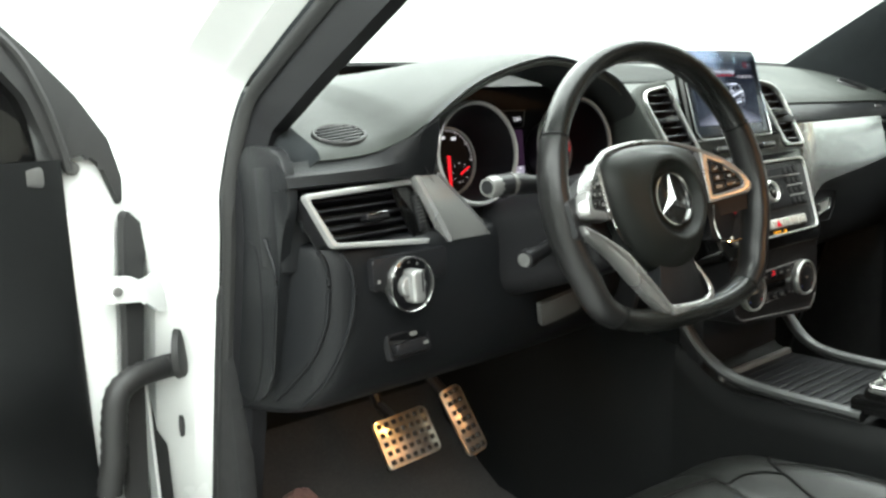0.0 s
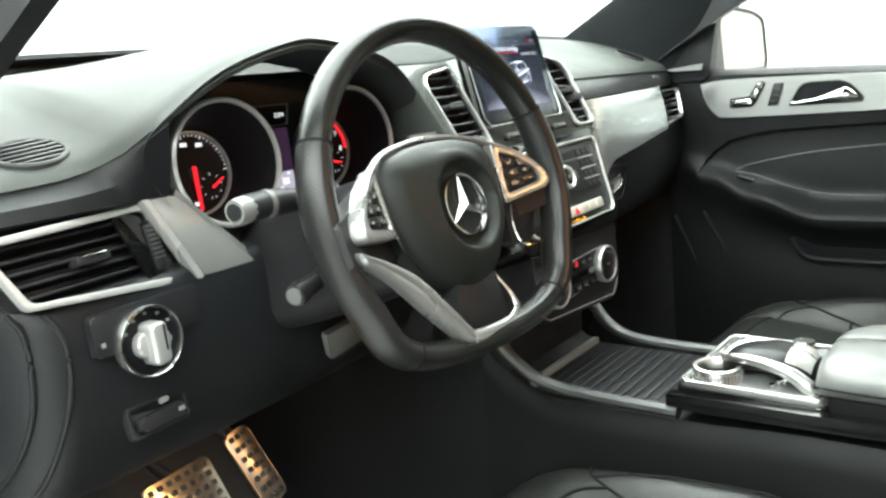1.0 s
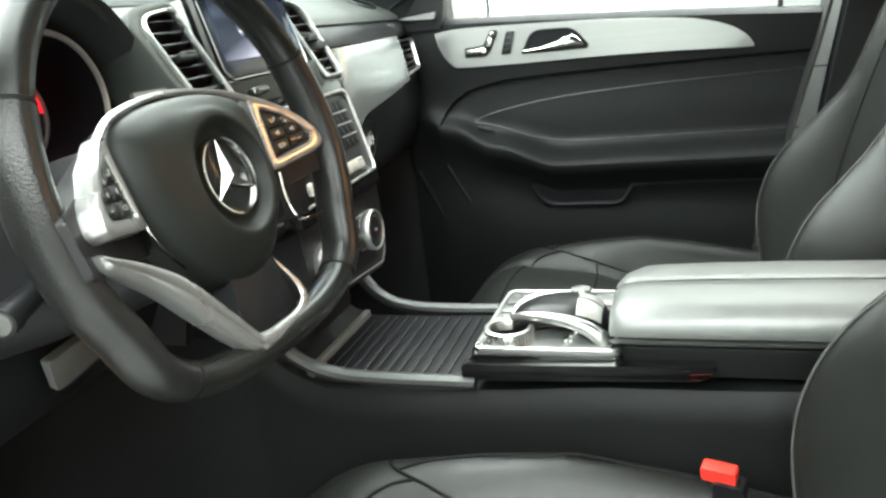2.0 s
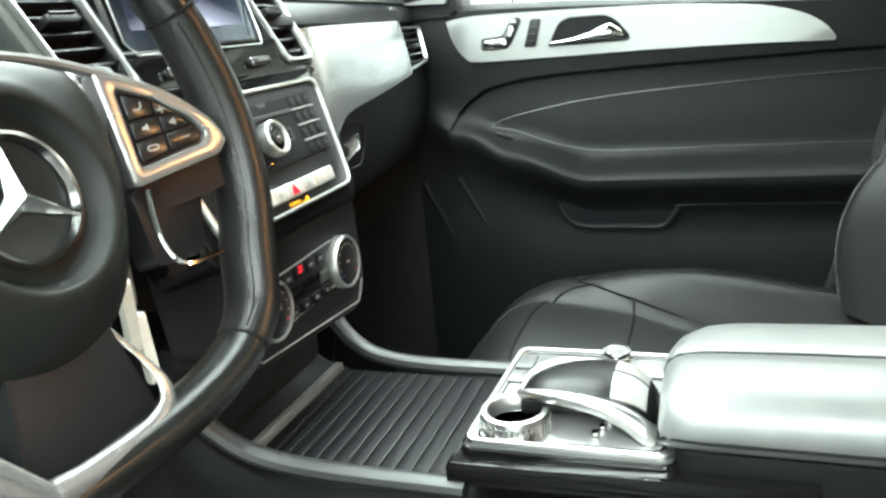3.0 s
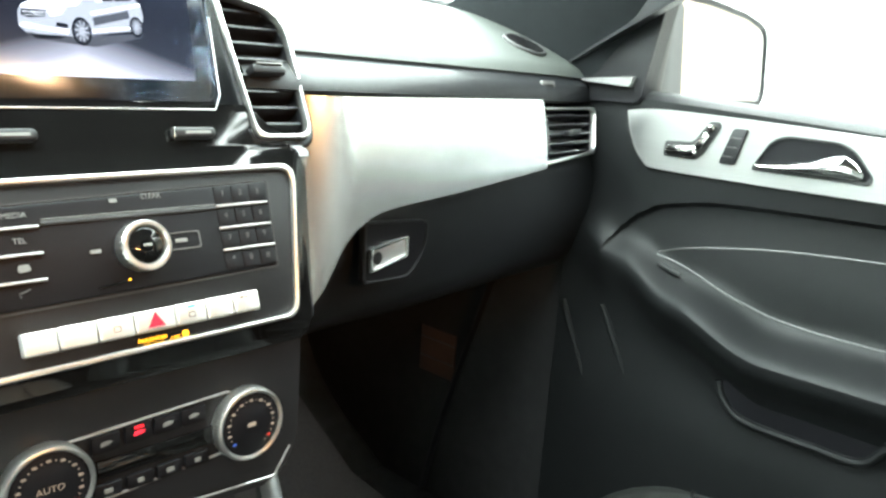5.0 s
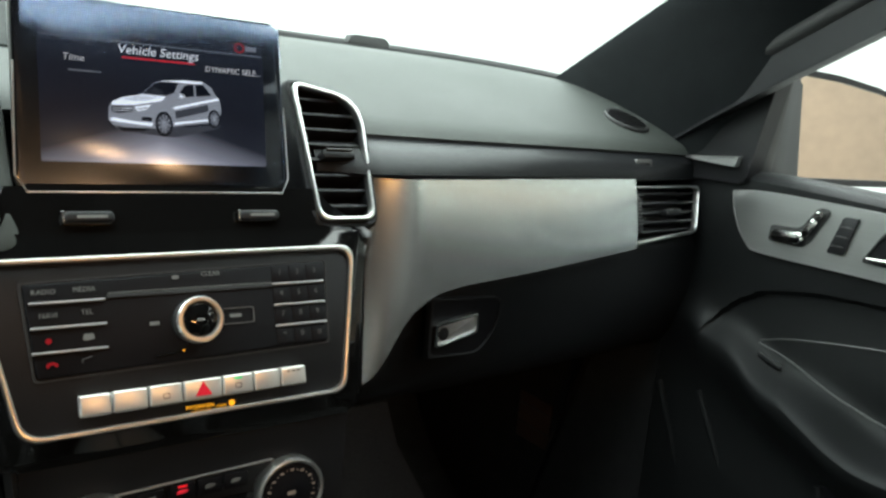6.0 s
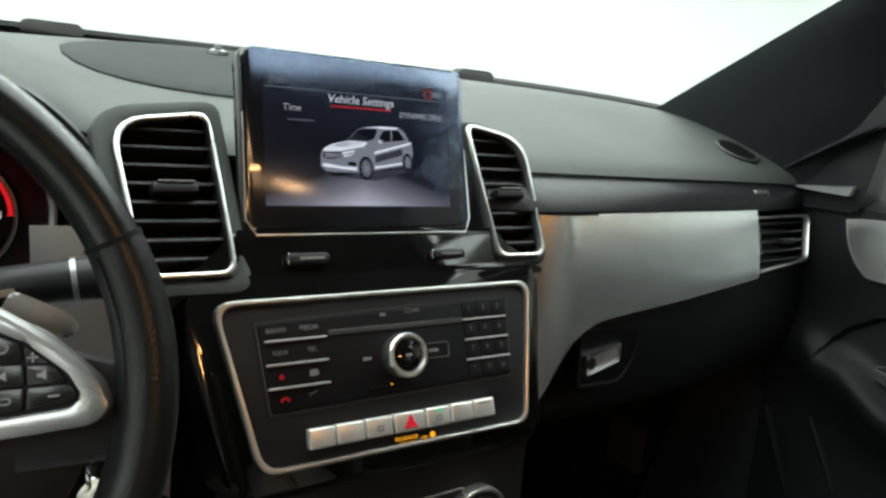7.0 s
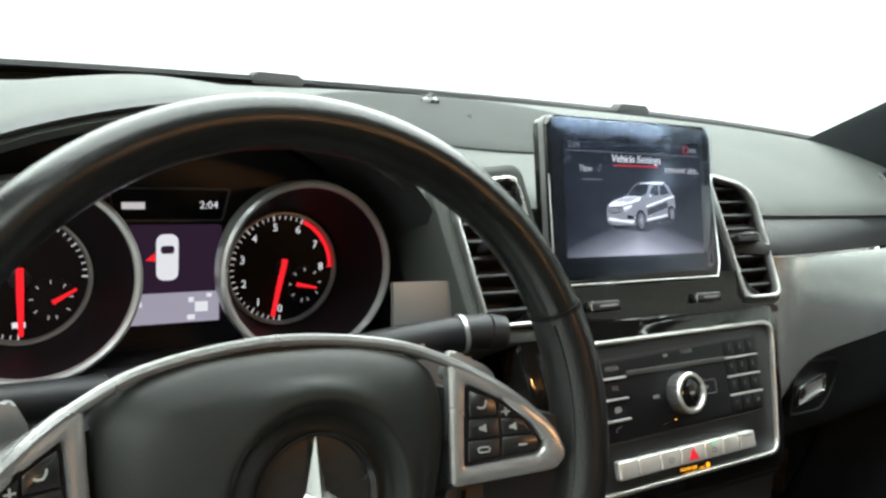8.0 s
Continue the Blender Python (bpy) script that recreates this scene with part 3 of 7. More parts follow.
# left speaker grille in the pad
for gx, gv in ((-0.667, 0.15), (0.650, 0.22)):
    sp = pad(gx, gv)
    GM = face(sp, pad(gx, gv + 0.02) - pad(gx, gv - 0.02), pad(gx + 0.01, gv) - pad(gx - 0.01, gv)) @ T(0, 0, 0.002)
    oval = Matrix.Diagonal((1.0, 0.92, 1, 1))
    grille = part("speaker_grille", lathe([(0.0, 0.0), (0.029, 0.0), (0.030, 0.0022), (0.0325, 0.0026), (0.0345, 0.001), (0.035, -0.008)], 32), RUBBER, dash, "oval black speaker grille", m=GM @ oval)
    for i in range(6):
        w = math.sqrt(max(0, 0.029**2 - (0.0092 * (i - 2.5)) ** 2))
        part("slat", box(2 * w, 0.0030, 0.003, 0.0008), PLASTIC, grille, m=GM @ T(0, 0.0085 * (i - 2.5), 0.0012))
# centre tray lid and small sensor and stops along the windscreen
tray = []
for i in range(28):
    a = 2 * math.pi * i / 28
    tray.append((0.19 * math.cos(a) + 0.0, 0.60 + 0.16 * abs(math.sin(a)) ** 0.8 * (1 if math.sin(a) > 0 else -0.75)))
rows = []
for k, h in ((1.0, -0.004), (1.0, 0.0020), (0.98, 0.0030), (0.8, 0.0030), (0.6, 0.0030), (0.4, 0.0030), (0.2, 0.0030), (0.02, 0.0030)):
    row = []
    for x, y in tray:
        x, y = x * k, 0.61 + (y - 0.61) * k
        row.append(pad(x, (y - flow(YE, x)) / (flow(YW, x) - flow(YE, x))) + Vector((0, 0, h)))
    rows.append(row)
part("speaker_cover", loft(rows, closed=True), MESHCLOTH, dash, "dark speaker cover let into the pad")
part("screen_edge", tube([pad(x, 1.0) + Vector((0, 0.004, 0.0035)) for x in np.linspace(-0.74, 0.74, 60)], 0.0065, 8), RUBBER, dash, "black lower edge of the windscreen")
part("sun_sensor", lathe([(0.013, 0), (0.012, 0.004), (0.006, 0.007), (0.005, 0.011), (0, 0.012)], 16), GLOSS, dash, "small black sun sensor", m=Matrix.Translation(pad(-0.012, 0.70) + Vector((0, 0, 0.002))))
for x in (-0.172, 0.42):
    part("defrost_stop", slab(rpoly([(-0.037, -0.006), (0.037, -0.006), (0.030, 0.0085), (-0.030, 0.0085)], 0.004, 4), -0.010, 0.010, 0.003), RUBBER, dash, "black rubber stop at the windscreen edge", m=face(pad(x, 0.985) + Vector((0, 0, 0.008)), (0, 0, 1)))


# ---- air vents ----
def span(poly, y):
    xs = []
    for (x0, y0), (x1, y1) in zip(poly, poly[1:] + poly[:1]):
        if (y0 - y) * (y1 - y) < 0:
            xs.append(x0 + (x1 - x0) * (y - y0) / (y1 - y0))
    return (min(xs), max(xs)) if len(xs) > 1 else None


def scaled(poly, d):
    """The outline moved inward by about d."""
    k, out = len(poly), []
    cx, cy = sum(p[0] for p in poly) / k, sum(p[1] for p in poly) / k
    w, h = max(p[0] for p in poly) - min(p[0] for p in poly), max(p[1] for p in poly) - min(p[1] for p in poly)
    return [(cx + (x - cx) * (1 - 2 * d / w), cy + (y - cy) * (1 - 2 * d / h)) for x, y in poly]


def vent(m, poly, slats, ring, depth, label, rim=ALUSAT, tab=(0.0, 0.0, 0.03), wheel=None, edge=GREYPLASTIC, fin=PLASTIC):
    v = thing("air_vent", m.translation, label, "air vent", "air vents of the dashboard")
    inner = scaled(poly, ring)
    part("frame", frame_slab(poly, inner, -0.006, 0.003, 0.0015), rim, v, m=m)
    part("duct", frame_slab(scaled(poly, ring * 0.5), inner, -depth, -0.004), PLASTIC, v, m=m)
    part("back", slab(scaled(poly, ring * 0.6), -depth - 0.004, -depth), RUBBER, v, m=m)
    ys = [p[1] for p in inner]
    lo, hi = min(ys), max(ys)
    for i in range(slats):
        y = lerp(lo, hi, (i + 0.7) / (slats + 0.4))
        sp_ = span(inner, y)
        if sp_:
            b = box(sp_[1] - sp_[0], 0.0028, 0.018, 0.0008)
            part("slat", b, fin, v, m=m @ T((sp_[0] + sp_[1]) / 2, y, -0.014, 0) @ Matrix.Rotation(radians(-14), 4, "X"))
    t = part("tab", box(tab[2], 0.008, 0.016, 0.0022), PLASTIC, v, "black adjuster tab", m=m @ T(tab[0], tab[1], -0.004))
    part("tab_edge", box(tab[2] * 0.8, 0.0015, 0.003, 0.0005), edge, t, m=m @ T(tab[0], tab[1] + 0.0035, 0.0042))
    if wheel:
        k = part("thumbwheel", box(0.013, 0.046, 0.012, 0.003), PLASTIC, v, "ribbed airflow thumbwheel", m=m @ T(wheel[0], wheel[1], -0.004))
        for i in range(9):
            part("rib", box(0.0100, 0.0012, 0.003, 0.0004), GREYPLASTIC, k, m=m @ T(wheel[0], wheel[1] + 0.0045 * (i - 2.5), 0.0018))
    return v


MV = face((0, 0.313, 1.216), (0, 0.058, 0.106))
for s, nm in ((-1, "driver"), (1, "passenger")):
    if s < 0:
        poly = rpoly([(-0.187, -0.064), (-0.121, -0.064), (-0.127, 0.063), (-0.199, 0.053)], [0.012, 0.012, 0.012, 0.026], 5)
    else:
        poly = rpoly([(0.114, -0.0590), (0.169, -0.0590), (0.176, 0.058), (0.109, 0.071)], [0.012, 0.012, 0.040, 0.010], 6)
    big = scaled(poly, -0.013 if s < 0 else -0.006)
    part("vent_pod", frame_slab(big, scaled(poly, 0.001), -0.075, -0.002, 0.005), DASH if s < 0 else DASHLOW, dash, "soft cowl round the centre vent", m=MV)
    vent(MV, poly, 8, 0.0036, 0.034, "tall centre air vent with black slats and bright metal frame", ALUSAT, ((-0.158 if s < 0 else 0.143), 0.002, 0.032))
PV = face((0.649, 0.353, 1.153), (0.0, 0.016, 0.068), (1, 0.115, 0.0))
ppoly = rpoly([(-0.074, -0.038), (0.074, -0.028), (0.088, 0.030), (0.084, 0.037), (-0.074, 0.037)], [0.005, 0.012, 0.012, 0.008, 0.005], 4)
vent(PV, ppoly, 5, 0.004, 0.030, "side air vent with black slats and bright metal frame", ALUSAT, (0.018, 0.002, 0.034), (-0.058, 0.0))
DV = face((-0.645, 0.352, 1.128), (0.0, 0.018, 0.075), (1, 0.14, 0.0))
dpoly = rpoly([(-0.083, -0.026), (0.097, -0.046), (0.060, 0.041), (-0.108, 0.037)], [0.006, 0.006, 0.006, 0.006], 4)
vent(DV, dpoly, 6, 0.0075, 0.032, "wide driver air vent with black slats and bright metal frame", VENTSILVER, (-0.012, 0.002, 0.034), (0.056, -0.002), CHROME, DIAL)
dv = bpy.data.objects["air_vent.003"]
part("wheel_plate", slab(rpoly([(0.040, -0.034), (0.074, -0.037), (0.050, 0.034), (0.021, 0.034)], 0.003), -0.006, -0.0015, 0.001), GLOSS, dv, "gloss black plate round the thumbwheel", m=DV)
part("frame_bar", slab(rpoly([(-0.600, 1.172), (-0.5925, 1.172), (-0.5525, 1.087), (-0.560, 1.087)], 0.001), -0.014, 0.0015, 0.0012), VENTSILVER, dv, "bright side bar of the vent frame", m=WEDGE)

DIMRED = glow("dim_red_icon", (0.7, 0.03, 0.04), 0.35)
BADGEFIELD = material("dark_satin_metal", (0.030, 0.032, 0.032), 0.22, metal=0.6, vary=0.1)
PLATESILVER = material("plate_silver", (0.20, 0.20, 0.197), 0.34, metal=0.6, vary=0.06)
SMOKEKEY = material("smoke_grey_key", (0.10, 0.102, 0.104), 0.3, metal=0.4, vary=0.06)
TOUCHPAD = material("touch_pad_black", (0.007, 0.007, 0.0075), 0.30, vary=0.1, spec=0.22)
STARMETAL = material("emblem_metal", (0.36, 0.36, 0.355), 0.26, metal=0.95, vary=0.04)
CONSOLEBLACK = material("console_vinyl", (0.0044, 0.0048, 0.0049), 0.5, bump=0.3, bump_scale=1100, voronoi=True, vary=0.12, spec=0.14)
WARMMARK = material("warm_marking", (0.24, 0.19, 0.15), 0.6)
ICONBLUE = material("blue_marking", (0.03, 0.07, 0.35), 0.6)

# ---- centre stack ----
stack = thing("centre_stack", (0, 0.30, 0.88), "black centre stack with radio and climate controls", "control panel")
ST = face((0, 0.2555, 1.0865), (0, 0.337, 0.9415))
outer = [(-0.144, 0.060), (0.142, 0.062), (0.1215, -0.061), (-0.1185, -0.063)]
OUT = rpoly([(x, y) for x, y in outer][::-1], [0.014, 0.012, 0.016, 0.016], 5)
part("stack_body", slab(scaled(OUT, -0.018), -0.07, -0.003, 0.006), GLOSS, stack, "piano black surround", m=ST)
part("fascia", slab(OUT, -0.004, 0.002, 0.001), PLASTIC, stack, "matt black control fascia", m=ST)
part("trim_ring", frame_slab(OUT, scaled(OUT, 0.0042), -0.002, 0.0055, 0.0016), ALUSAT, stack, "bright metal trim line", m=ST)
rad = rpoly([(-0.112, 0.0425), (-0.106, -0.0215), (0.1085, -0.0175), (0.112, 0.0485)], 0.003, 3)
radio = part("radio", slab(rad, 0.0, 0.0045, 0.0012), DIAL, stack, "dark grey radio face with keys", m=ST)
part("radio_groove", frame_slab(scaled(rad, -0.0022), scaled(rad, -0.0006), 0.001, 0.0032), RUBBER, stack, m=ST)
part("disc_slot", box(0.124, 0.0030, 0.003, 0.0006), RUBBER, radio, "disc slot", m=ST @ T(0.003, 0.0312, 0.0042))
part("slot_lip", box(0.122, 0.0008, 0.0022, 0.0003), GREYPLASTIC, radio, m=ST @ T(0.003, 0.0335, 0.0046))
for y in (0.0294, 0.0125, -0.0042):
    part("key_line", box(0.048, 0.0018, 0.003, 0.0006), VENTSILVER, radio, m=ST @ T(-0.0842, y, 0.0052))
for y in (0.032, 0.0153, -0.0012):
    part("key_line", box(0.0445, 0.0018, 0.003, 0.0006), VENTSILVER, radio, m=ST @ T(0.0865, y, 0.0052))
for c in range(3):
    for r in range(4):
        k = part("key", slab(rrect(0.0140, 0.0130, 0.0012, 2), 0.0, 0.0008, 0.0003), DIAL, radio, m=ST @ T(0.0715 + 0.015 * c, 0.0405 - 0.0166 * r, 0.0042))
        part("key_mark", lettering("123456789*0#"[3 * r + c], 0.0062), DIMMARK, k, m=ST @ T(0.0715 + 0.015 * c, 0.0412 - 0.0166 * r, 0.0052))
for words, x, y in (("RADIO", -0.099, 0.0367), ("MEDIA", -0.0735, 0.0372), ("NAVI", -0.097, 0.0206), ("TEL", -0.0725, 0.0212), ("CLEAR", 0.0155, 0.0432)):
    part("key_word", lettering(words, 0.0050), MARK, radio, m=ST @ T(x, y, 0.0051))
for x, y, w in ((-0.028, 0.0093, 0.007), (0.0325, 0.0100, 0.009), (-0.011, 0.042, 0.005)):
    part("key_mark", box(w, 0.0026, 0.0004), MARK, radio, m=ST @ T(x, y, 0.0050))
part("key_mark", frame_slab(rrect(0.030, 0.0125, 0.002), rrect(0.0285, 0.0110, 0.0016), 0, 0.0007), GREYPLASTIC, radio, m=ST @ T(0.0325, 0.0098, 0.0045))
part("key_icon", slab(rpoly([(-0.004, -0.002), (-0.002, -0.003), (0.004, -0.002), (0.003, 0.002), (-0.003, 0.002)], 0.001), 0, 0.0004), MARK, radio, m=ST @ T(-0.0725, 0.0045, 0.0048))
part("key_icon", lathe([(0, 0.0004), (0.0020, 0.0004), (0.0020, 0)], 12), DIMRED, radio, m=ST @ T(-0.0975, 0.0035, 0.0048))
part("key_icon", slab(rpoly([(-0.0036, -0.0016), (-0.0018, -0.0016), (-0.0014, -0.0002), (0.0014, -0.0002), (0.0018, -0.0016), (0.0036, -0.0016), (0.0036, 0.0004), (0.0016, 0.0018), (-0.0016, 0.0018), (-0.0036, 0.0004)], 0.0005, 2), 0, 0.0005), DIMRED, radio, "red hang-up symbol", m=ST @ T(-0.0962, -0.0125, 0.0048))
part("key_icon", tube([(-0.003, -0.002, 0), (-0.0035, 0.001, 0), (0, 0.0015, 0), (0.003, 0.003, 0)], 0.0004, 6), DIMMARK, radio, "dim green call symbol", m=ST @ T(-0.074, -0.0118, 0.0050))
part("sensor_slit", box(0.020, 0.0016, 0.002, 0.0006), GLOSS, radio, m=ST @ T(-0.02, -0.0138, 0.0046, 6))
part("sensor_dot", lathe([(0, 0.0008), (0.0007, 0.0006), (0.0008, 0)], 8), AMBER, radio, m=ST @ T(-0.0088, -0.0122, 0.0048))
kn = part("volume_knob", lathe([(0.0172, 0.004), (0.0172, 0.0165), (0.0162, 0.0178), (0.0140, 0.0178), (0.0131, 0.0165), (0.0129, 0.0148), (0, 0.0155)], 40), ALUSAT, radio, "chrome ringed volume knob", m=ST @ T(0.002, 0.0088, 0))
part("knob_cap", lathe([(0.0129, 0.0150), (0.0112, 0.0162), (0.004, 0.0168), (0, 0.0168)], 28), GLOSS, kn, "black knob centre", m=ST @ T(0.002, 0.0088, 0))
part("knob_word", box(0.0055, 0.0022, 0.0004), MARK, kn, m=ST @ T(0.002, 0.0088, 0.0171))
for i in range(28):
    a = 2 * math.pi * i / 28
    part("grip", box(0.0009, 0.0013, 0.010, 0.0003), ALUSAT, kn, m=ST @ T(0.002 + 0.0171 * math.cos(a), 0.0088 + 0.0171 * math.sin(a), 0.0105, math.degrees(a)))
edges = [-0.0822, -0.0608, -0.0365, -0.0122, 0.0170, 0.0410, 0.0632, 0.0852]
for i, (a, b) in enumerate(zip(edges, edges[1:])):
    y0 = -0.0428 + 0.0012 * i / 6
    bt = part("row_button", slab(rrect(b - a - 0.0008, 0.0148, 0.0018, 3), 0.001, 0.0085, 0.0016, 3), SILVERBTN, stack, "silver push button", m=ST @ T((a + b) / 2, y0, 0))
    if i == 3:
        part("hazard_mark", frame_slab([(-0.0062, -0.0046), (0.0062, -0.0046), (0, 0.0058)], [(-0.0022, -0.0022), (0.0022, -0.0022), (0, 0.0016)], 0, 0.0006), ICONRED, bt, "red hazard triangle", m=ST @ T((a + b) / 2, y0, 0.0085))
        part("hazard_mark", slab([(-0.0024, -0.0023), (0.0024, -0.0023), (0, 0.0018)], 0, 0.0005), ICONRED, bt, m=ST @ T((a + b) / 2, y0, 0.0085))
    elif i == 4:
        part("button_light", box(0.0060, 0.0012, 0.0005), GREEN, bt, "green status light", m=ST @ T((a + b) / 2, y0 + 0.0046, 0.0086))
    elif i == 6:
        for k in range(3):
            part("button_mark", box(0.0028, 0.0008, 0.0004), PLASTIC, bt, m=ST @ T((a + b) / 2 + 0.0042 * (k - 1), y0 + 0.0040, 0.0086))
    if i in (2, 4):
        part("button_mark", frame_slab(rrect(0.005, 0.004, 0.001), rrect(0.004, 0.003, 0.0008), 0, 0.0003), GREYPLASTIC, bt, m=ST @ T((a + b) / 2, y0 - 0.001, 0.0085))
al = part("airbag_light", box(0.042, 0.0085, 0.001, 0.0003), DIAL, stack, "airbag warning display", m=ST @ T(0.0085, -0.0565, 0.0022))
part("warning_word", lettering("PASSENGER", 0.0040), AMBER, al, "amber warning words", m=ST @ T(0.0005, -0.0548, 0.003))
part("warning_word", lettering("AIR BAG", 0.0040), AMBER, al, m=ST @ T(0.0005, -0.0588, 0.003))
part("warning_word", lettering("OFF", 0.0042), AMBER, al, m=ST @ T(0.0165, -0.0572, 0.003))
part("warning_icon", lathe([(0, 0.0005), (0.0024, 0.0005), (0.0024, 0)], 10), AMBER, al, m=ST @ T(0.0245, -0.0555, 0.0026))
# ledge between radio and screen
LG = face((0, 0.294, 1.168), (0, 0.35, 0.94))
ledge = part("gloss_ledge", slab(rpoly([(-0.172, -0.021), (0.172, -0.021), (0.124, 0.010), (0.118, 0.022), (-0.124, 0.022), (-0.130, 0.010)], 0.008), -0.06, 0.004, 0.005, 3), GLOSS, stack, "piano black ledge below the screen", m=LG)
for x in (-0.066, 0.061):
    k = part("ledge_button", slab(rrect(0.034, 0.0085, 0.0035, 4), 0.003, 0.0105, 0.0024, 3), PLASTIC, stack, "small dark rocker button", m=LG @ T(x, -0.001, 0))
    part("button_mark", box(0.020, 0.0020, 0.0004), MARK, k, m=LG @ T(x + 0.002, -0.001, 0.0106))
    part("button_edge", box(0.0016, 0.0085, 0.003, 0.0005), CHROME, k, m=LG @ T(x - 0.0172, -0.001, 0.009))
# climate panel
CL = face((0, 0.2355, 0.955), (0, 0.05, 1))
cpoly = rpoly([(-0.124, 0.068), (-0.116, -0.030), (-0.100, -0.048), (0.108, -0.064), (0.124, -0.030), (0.128, 0.068)], [0.004, 0.02, 0.02, 0.02, 0.02, 0.004], 4)
cp = part("climate_panel", slab(cpoly, -0.08, 0.0, 0.005, 3), PLASTIC, stack, "matt black climate panel", m=CL)
part("panel_line", tube([(-0.112, -0.032, 0), (-0.098, -0.042, 0.002), (0.0, -0.049, 0.002), (0.100, -0.057, 0.001), (0.116, -0.036, 0)], 0.0010, 6), SILVER, cp, "thin bright line along the panel", m=CL)
part("panel_strip", frame_slab(rpoly([(-0.062, -0.028), (0.062, -0.022), (0.062, 0.0265), (-0.062, 0.0225)], 0.003), rpoly([(-0.0605, -0.0268), (0.0605, -0.0208), (0.0605, 0.0252), (-0.0605, 0.0212)], 0.003), 0.0, 0.0022, 0.0005), SILVER, cp, "thin silver outline", m=CL)
part("climate_display", box(0.088, 0.013, 0.002, 0.0005), GLOSS, cp, "black climate display", m=CL @ T(0.0035, -0.004, 0.0012))
for i, (x, y) in enumerate(((-0.0342, 0.0145), (-0.0112, 0.0155), (0.0098, 0.0155), (0.0300, 0.0158))):
    k = part("climate_key", slab(rrect(0.0195, 0.0125, 0.0015, 2), 0, 0.003, 0.0008), DIAL, cp, m=CL @ T(x, y, 0.0005))
    part("key_mark", slab(rpoly([(-0.004, -0.0015), (0.002, -0.0008), (0.0045, 0.001), (0.001, 0.002), (-0.0035, 0.0015)], 0.0008), 0, 0.0004), MARK if i != 1 else ICONRED, k, m=CL @ T(x, y, 0.0035))
    if i == 1:
        part("key_light", box(0.0065, 0.0016, 0.0005), RED, k, "red status light", m=CL @ T(x, y + 0.0044, 0.0036))
for i, (x, y) in enumerate(((-0.0342, -0.0195), (-0.0116, -0.0195), (0.0103, -0.0192), (0.0319, -0.0190))):
    k = part("climate_key", slab(rrect(0.0195, 0.0100, 0.0015, 2), 0, 0.003, 0.0008), DIAL, cp, m=CL @ T(x, y, 0.0005))
    part("key_mark", box(0.0058 - 0.0012 * (i % 2), 0.0032, 0.0004), MARK, k, m=CL @ T(x, y, 0.0037))
for s in (-1, 1):
    m = CL @ T(0.0735 * s + 0.0005, -0.002, 0) @ Matrix.Diagonal((1, 1, 0.6, 1))
    k = part("climate_dial", lathe([(0.0285, 0.0), (0.0285, 0.016), (0.0279, 0.0182), (0.0268, 0.0188), (0.0256, 0.0180), (0.0254, 0.0158), (0, 0.0155)], 60), ALUSAT, cp, "satin chrome ringed temperature dial", m=m)
    part("dial_face", lathe([(0.0254, 0.0156), (0.0245, 0.0164), (0.0140, 0.0164), (0.0132, 0.0170), (0, 0.0170)], 40), DIAL, k, "black dial face", m=m)
    part("dial_word", lettering("AUTO", 0.0064), WARMMARK, k, m=m @ T(0, 0, 0.0173)) if s < 0 else part("dial_word", box(0.007, 0.0032, 0.0004), WARMMARK, k, m=m @ T(0, 0, 0.0173))
    for i in range(11):
        a = radians(-130 + 26 * i)
        part("dial_mark", box(0.0030, 0.0017, 0.0004), (REDBTN if i == 10 else ICONBLUE if i == 0 else WARMMARK), k, m=m @ T(0.0195 * math.sin(a), 0.0195 * math.cos(a), 0.0168))
        part("dial_dot", box(0.0010, 0.0010, 0.0004), WARMMARK, k, m=m @ T(0.0195 * math.sin(a + 0.227), 0.0195 * math.cos(a + 0.227), 0.0168))
    for i in range(56):
        a = 2 * math.pi * i / 56
        part("grip", box(0.0010, 0.0014, 0.013, 0.0003), ALUSAT, k, m=m @ T(0.0283 * math.cos(a), 0.0283 * math.sin(a), 0.0085, math.degrees(a)))

# ---- centre display ----
SC = face((-0.0095, 0.319, 1.255), (0, 0.03, 0.134))
disp = thing("centre_display", (-0.01, 0.34, 1.17), "freestanding black centre display showing a vehicle menu", "display")
W, H = 0.198, 0.139
part("housing", slab(rrect(W, H, 0.008, 5), -0.018, 0.0, 0.003, 3), GLOSS, disp, "black display housing", m=SC)
part("bezel_edge", frame_slab(rrect(W + 0.002, H + 0.002, 0.009, 5), rrect(W - 0.001, H - 0.001, 0.007, 5), -0.010, -0.004, 0.001), GREYPLASTIC, disp, "thin metal edge", m=SC)
part("neck", box(0.10, 0.05, 0.03, 0.006, c=(0, -0.075, -0.02)), PLASTIC, disp, m=SC)
part("chin", slab(rpoly([(-0.106, -0.090), (0.106, -0.090), (0.100, -0.066), (-0.100, -0.066)], 0.006), -0.03, 0.006, 0.004, 3), GLOSS, disp, "gloss black foot of the display", m=SC)
part("chin_line", tube([(-0.099, 0.02, 0.0), (-0.101, -0.060, 0.004), (-0.094, -0.072, 0.007), (0.094, -0.072, 0.007), (0.101, -0.060, 0.004), (0.101, 0.0, 0.0)], 0.0007, 6), ALUSAT, disp, m=SC)
DIMGREY = glow("dim_grey_light", (0.34, 0.35, 0.38), 0.4)
pic = bpy.data.materials.new("screen_picture")
pic.use_nodes = True
nt = pic.node_tree
bs = nt.nodes["Principled BSDF"]
bs.inputs["Base Color"].default_value = (0.005, 0.005, 0.007, 1)
bs.inputs["Roughness"].default_value = 0.12
bs.inputs["Specular IOR Level"].default_value = 0.0
co = nt.nodes.new("ShaderNodeTexCoord")
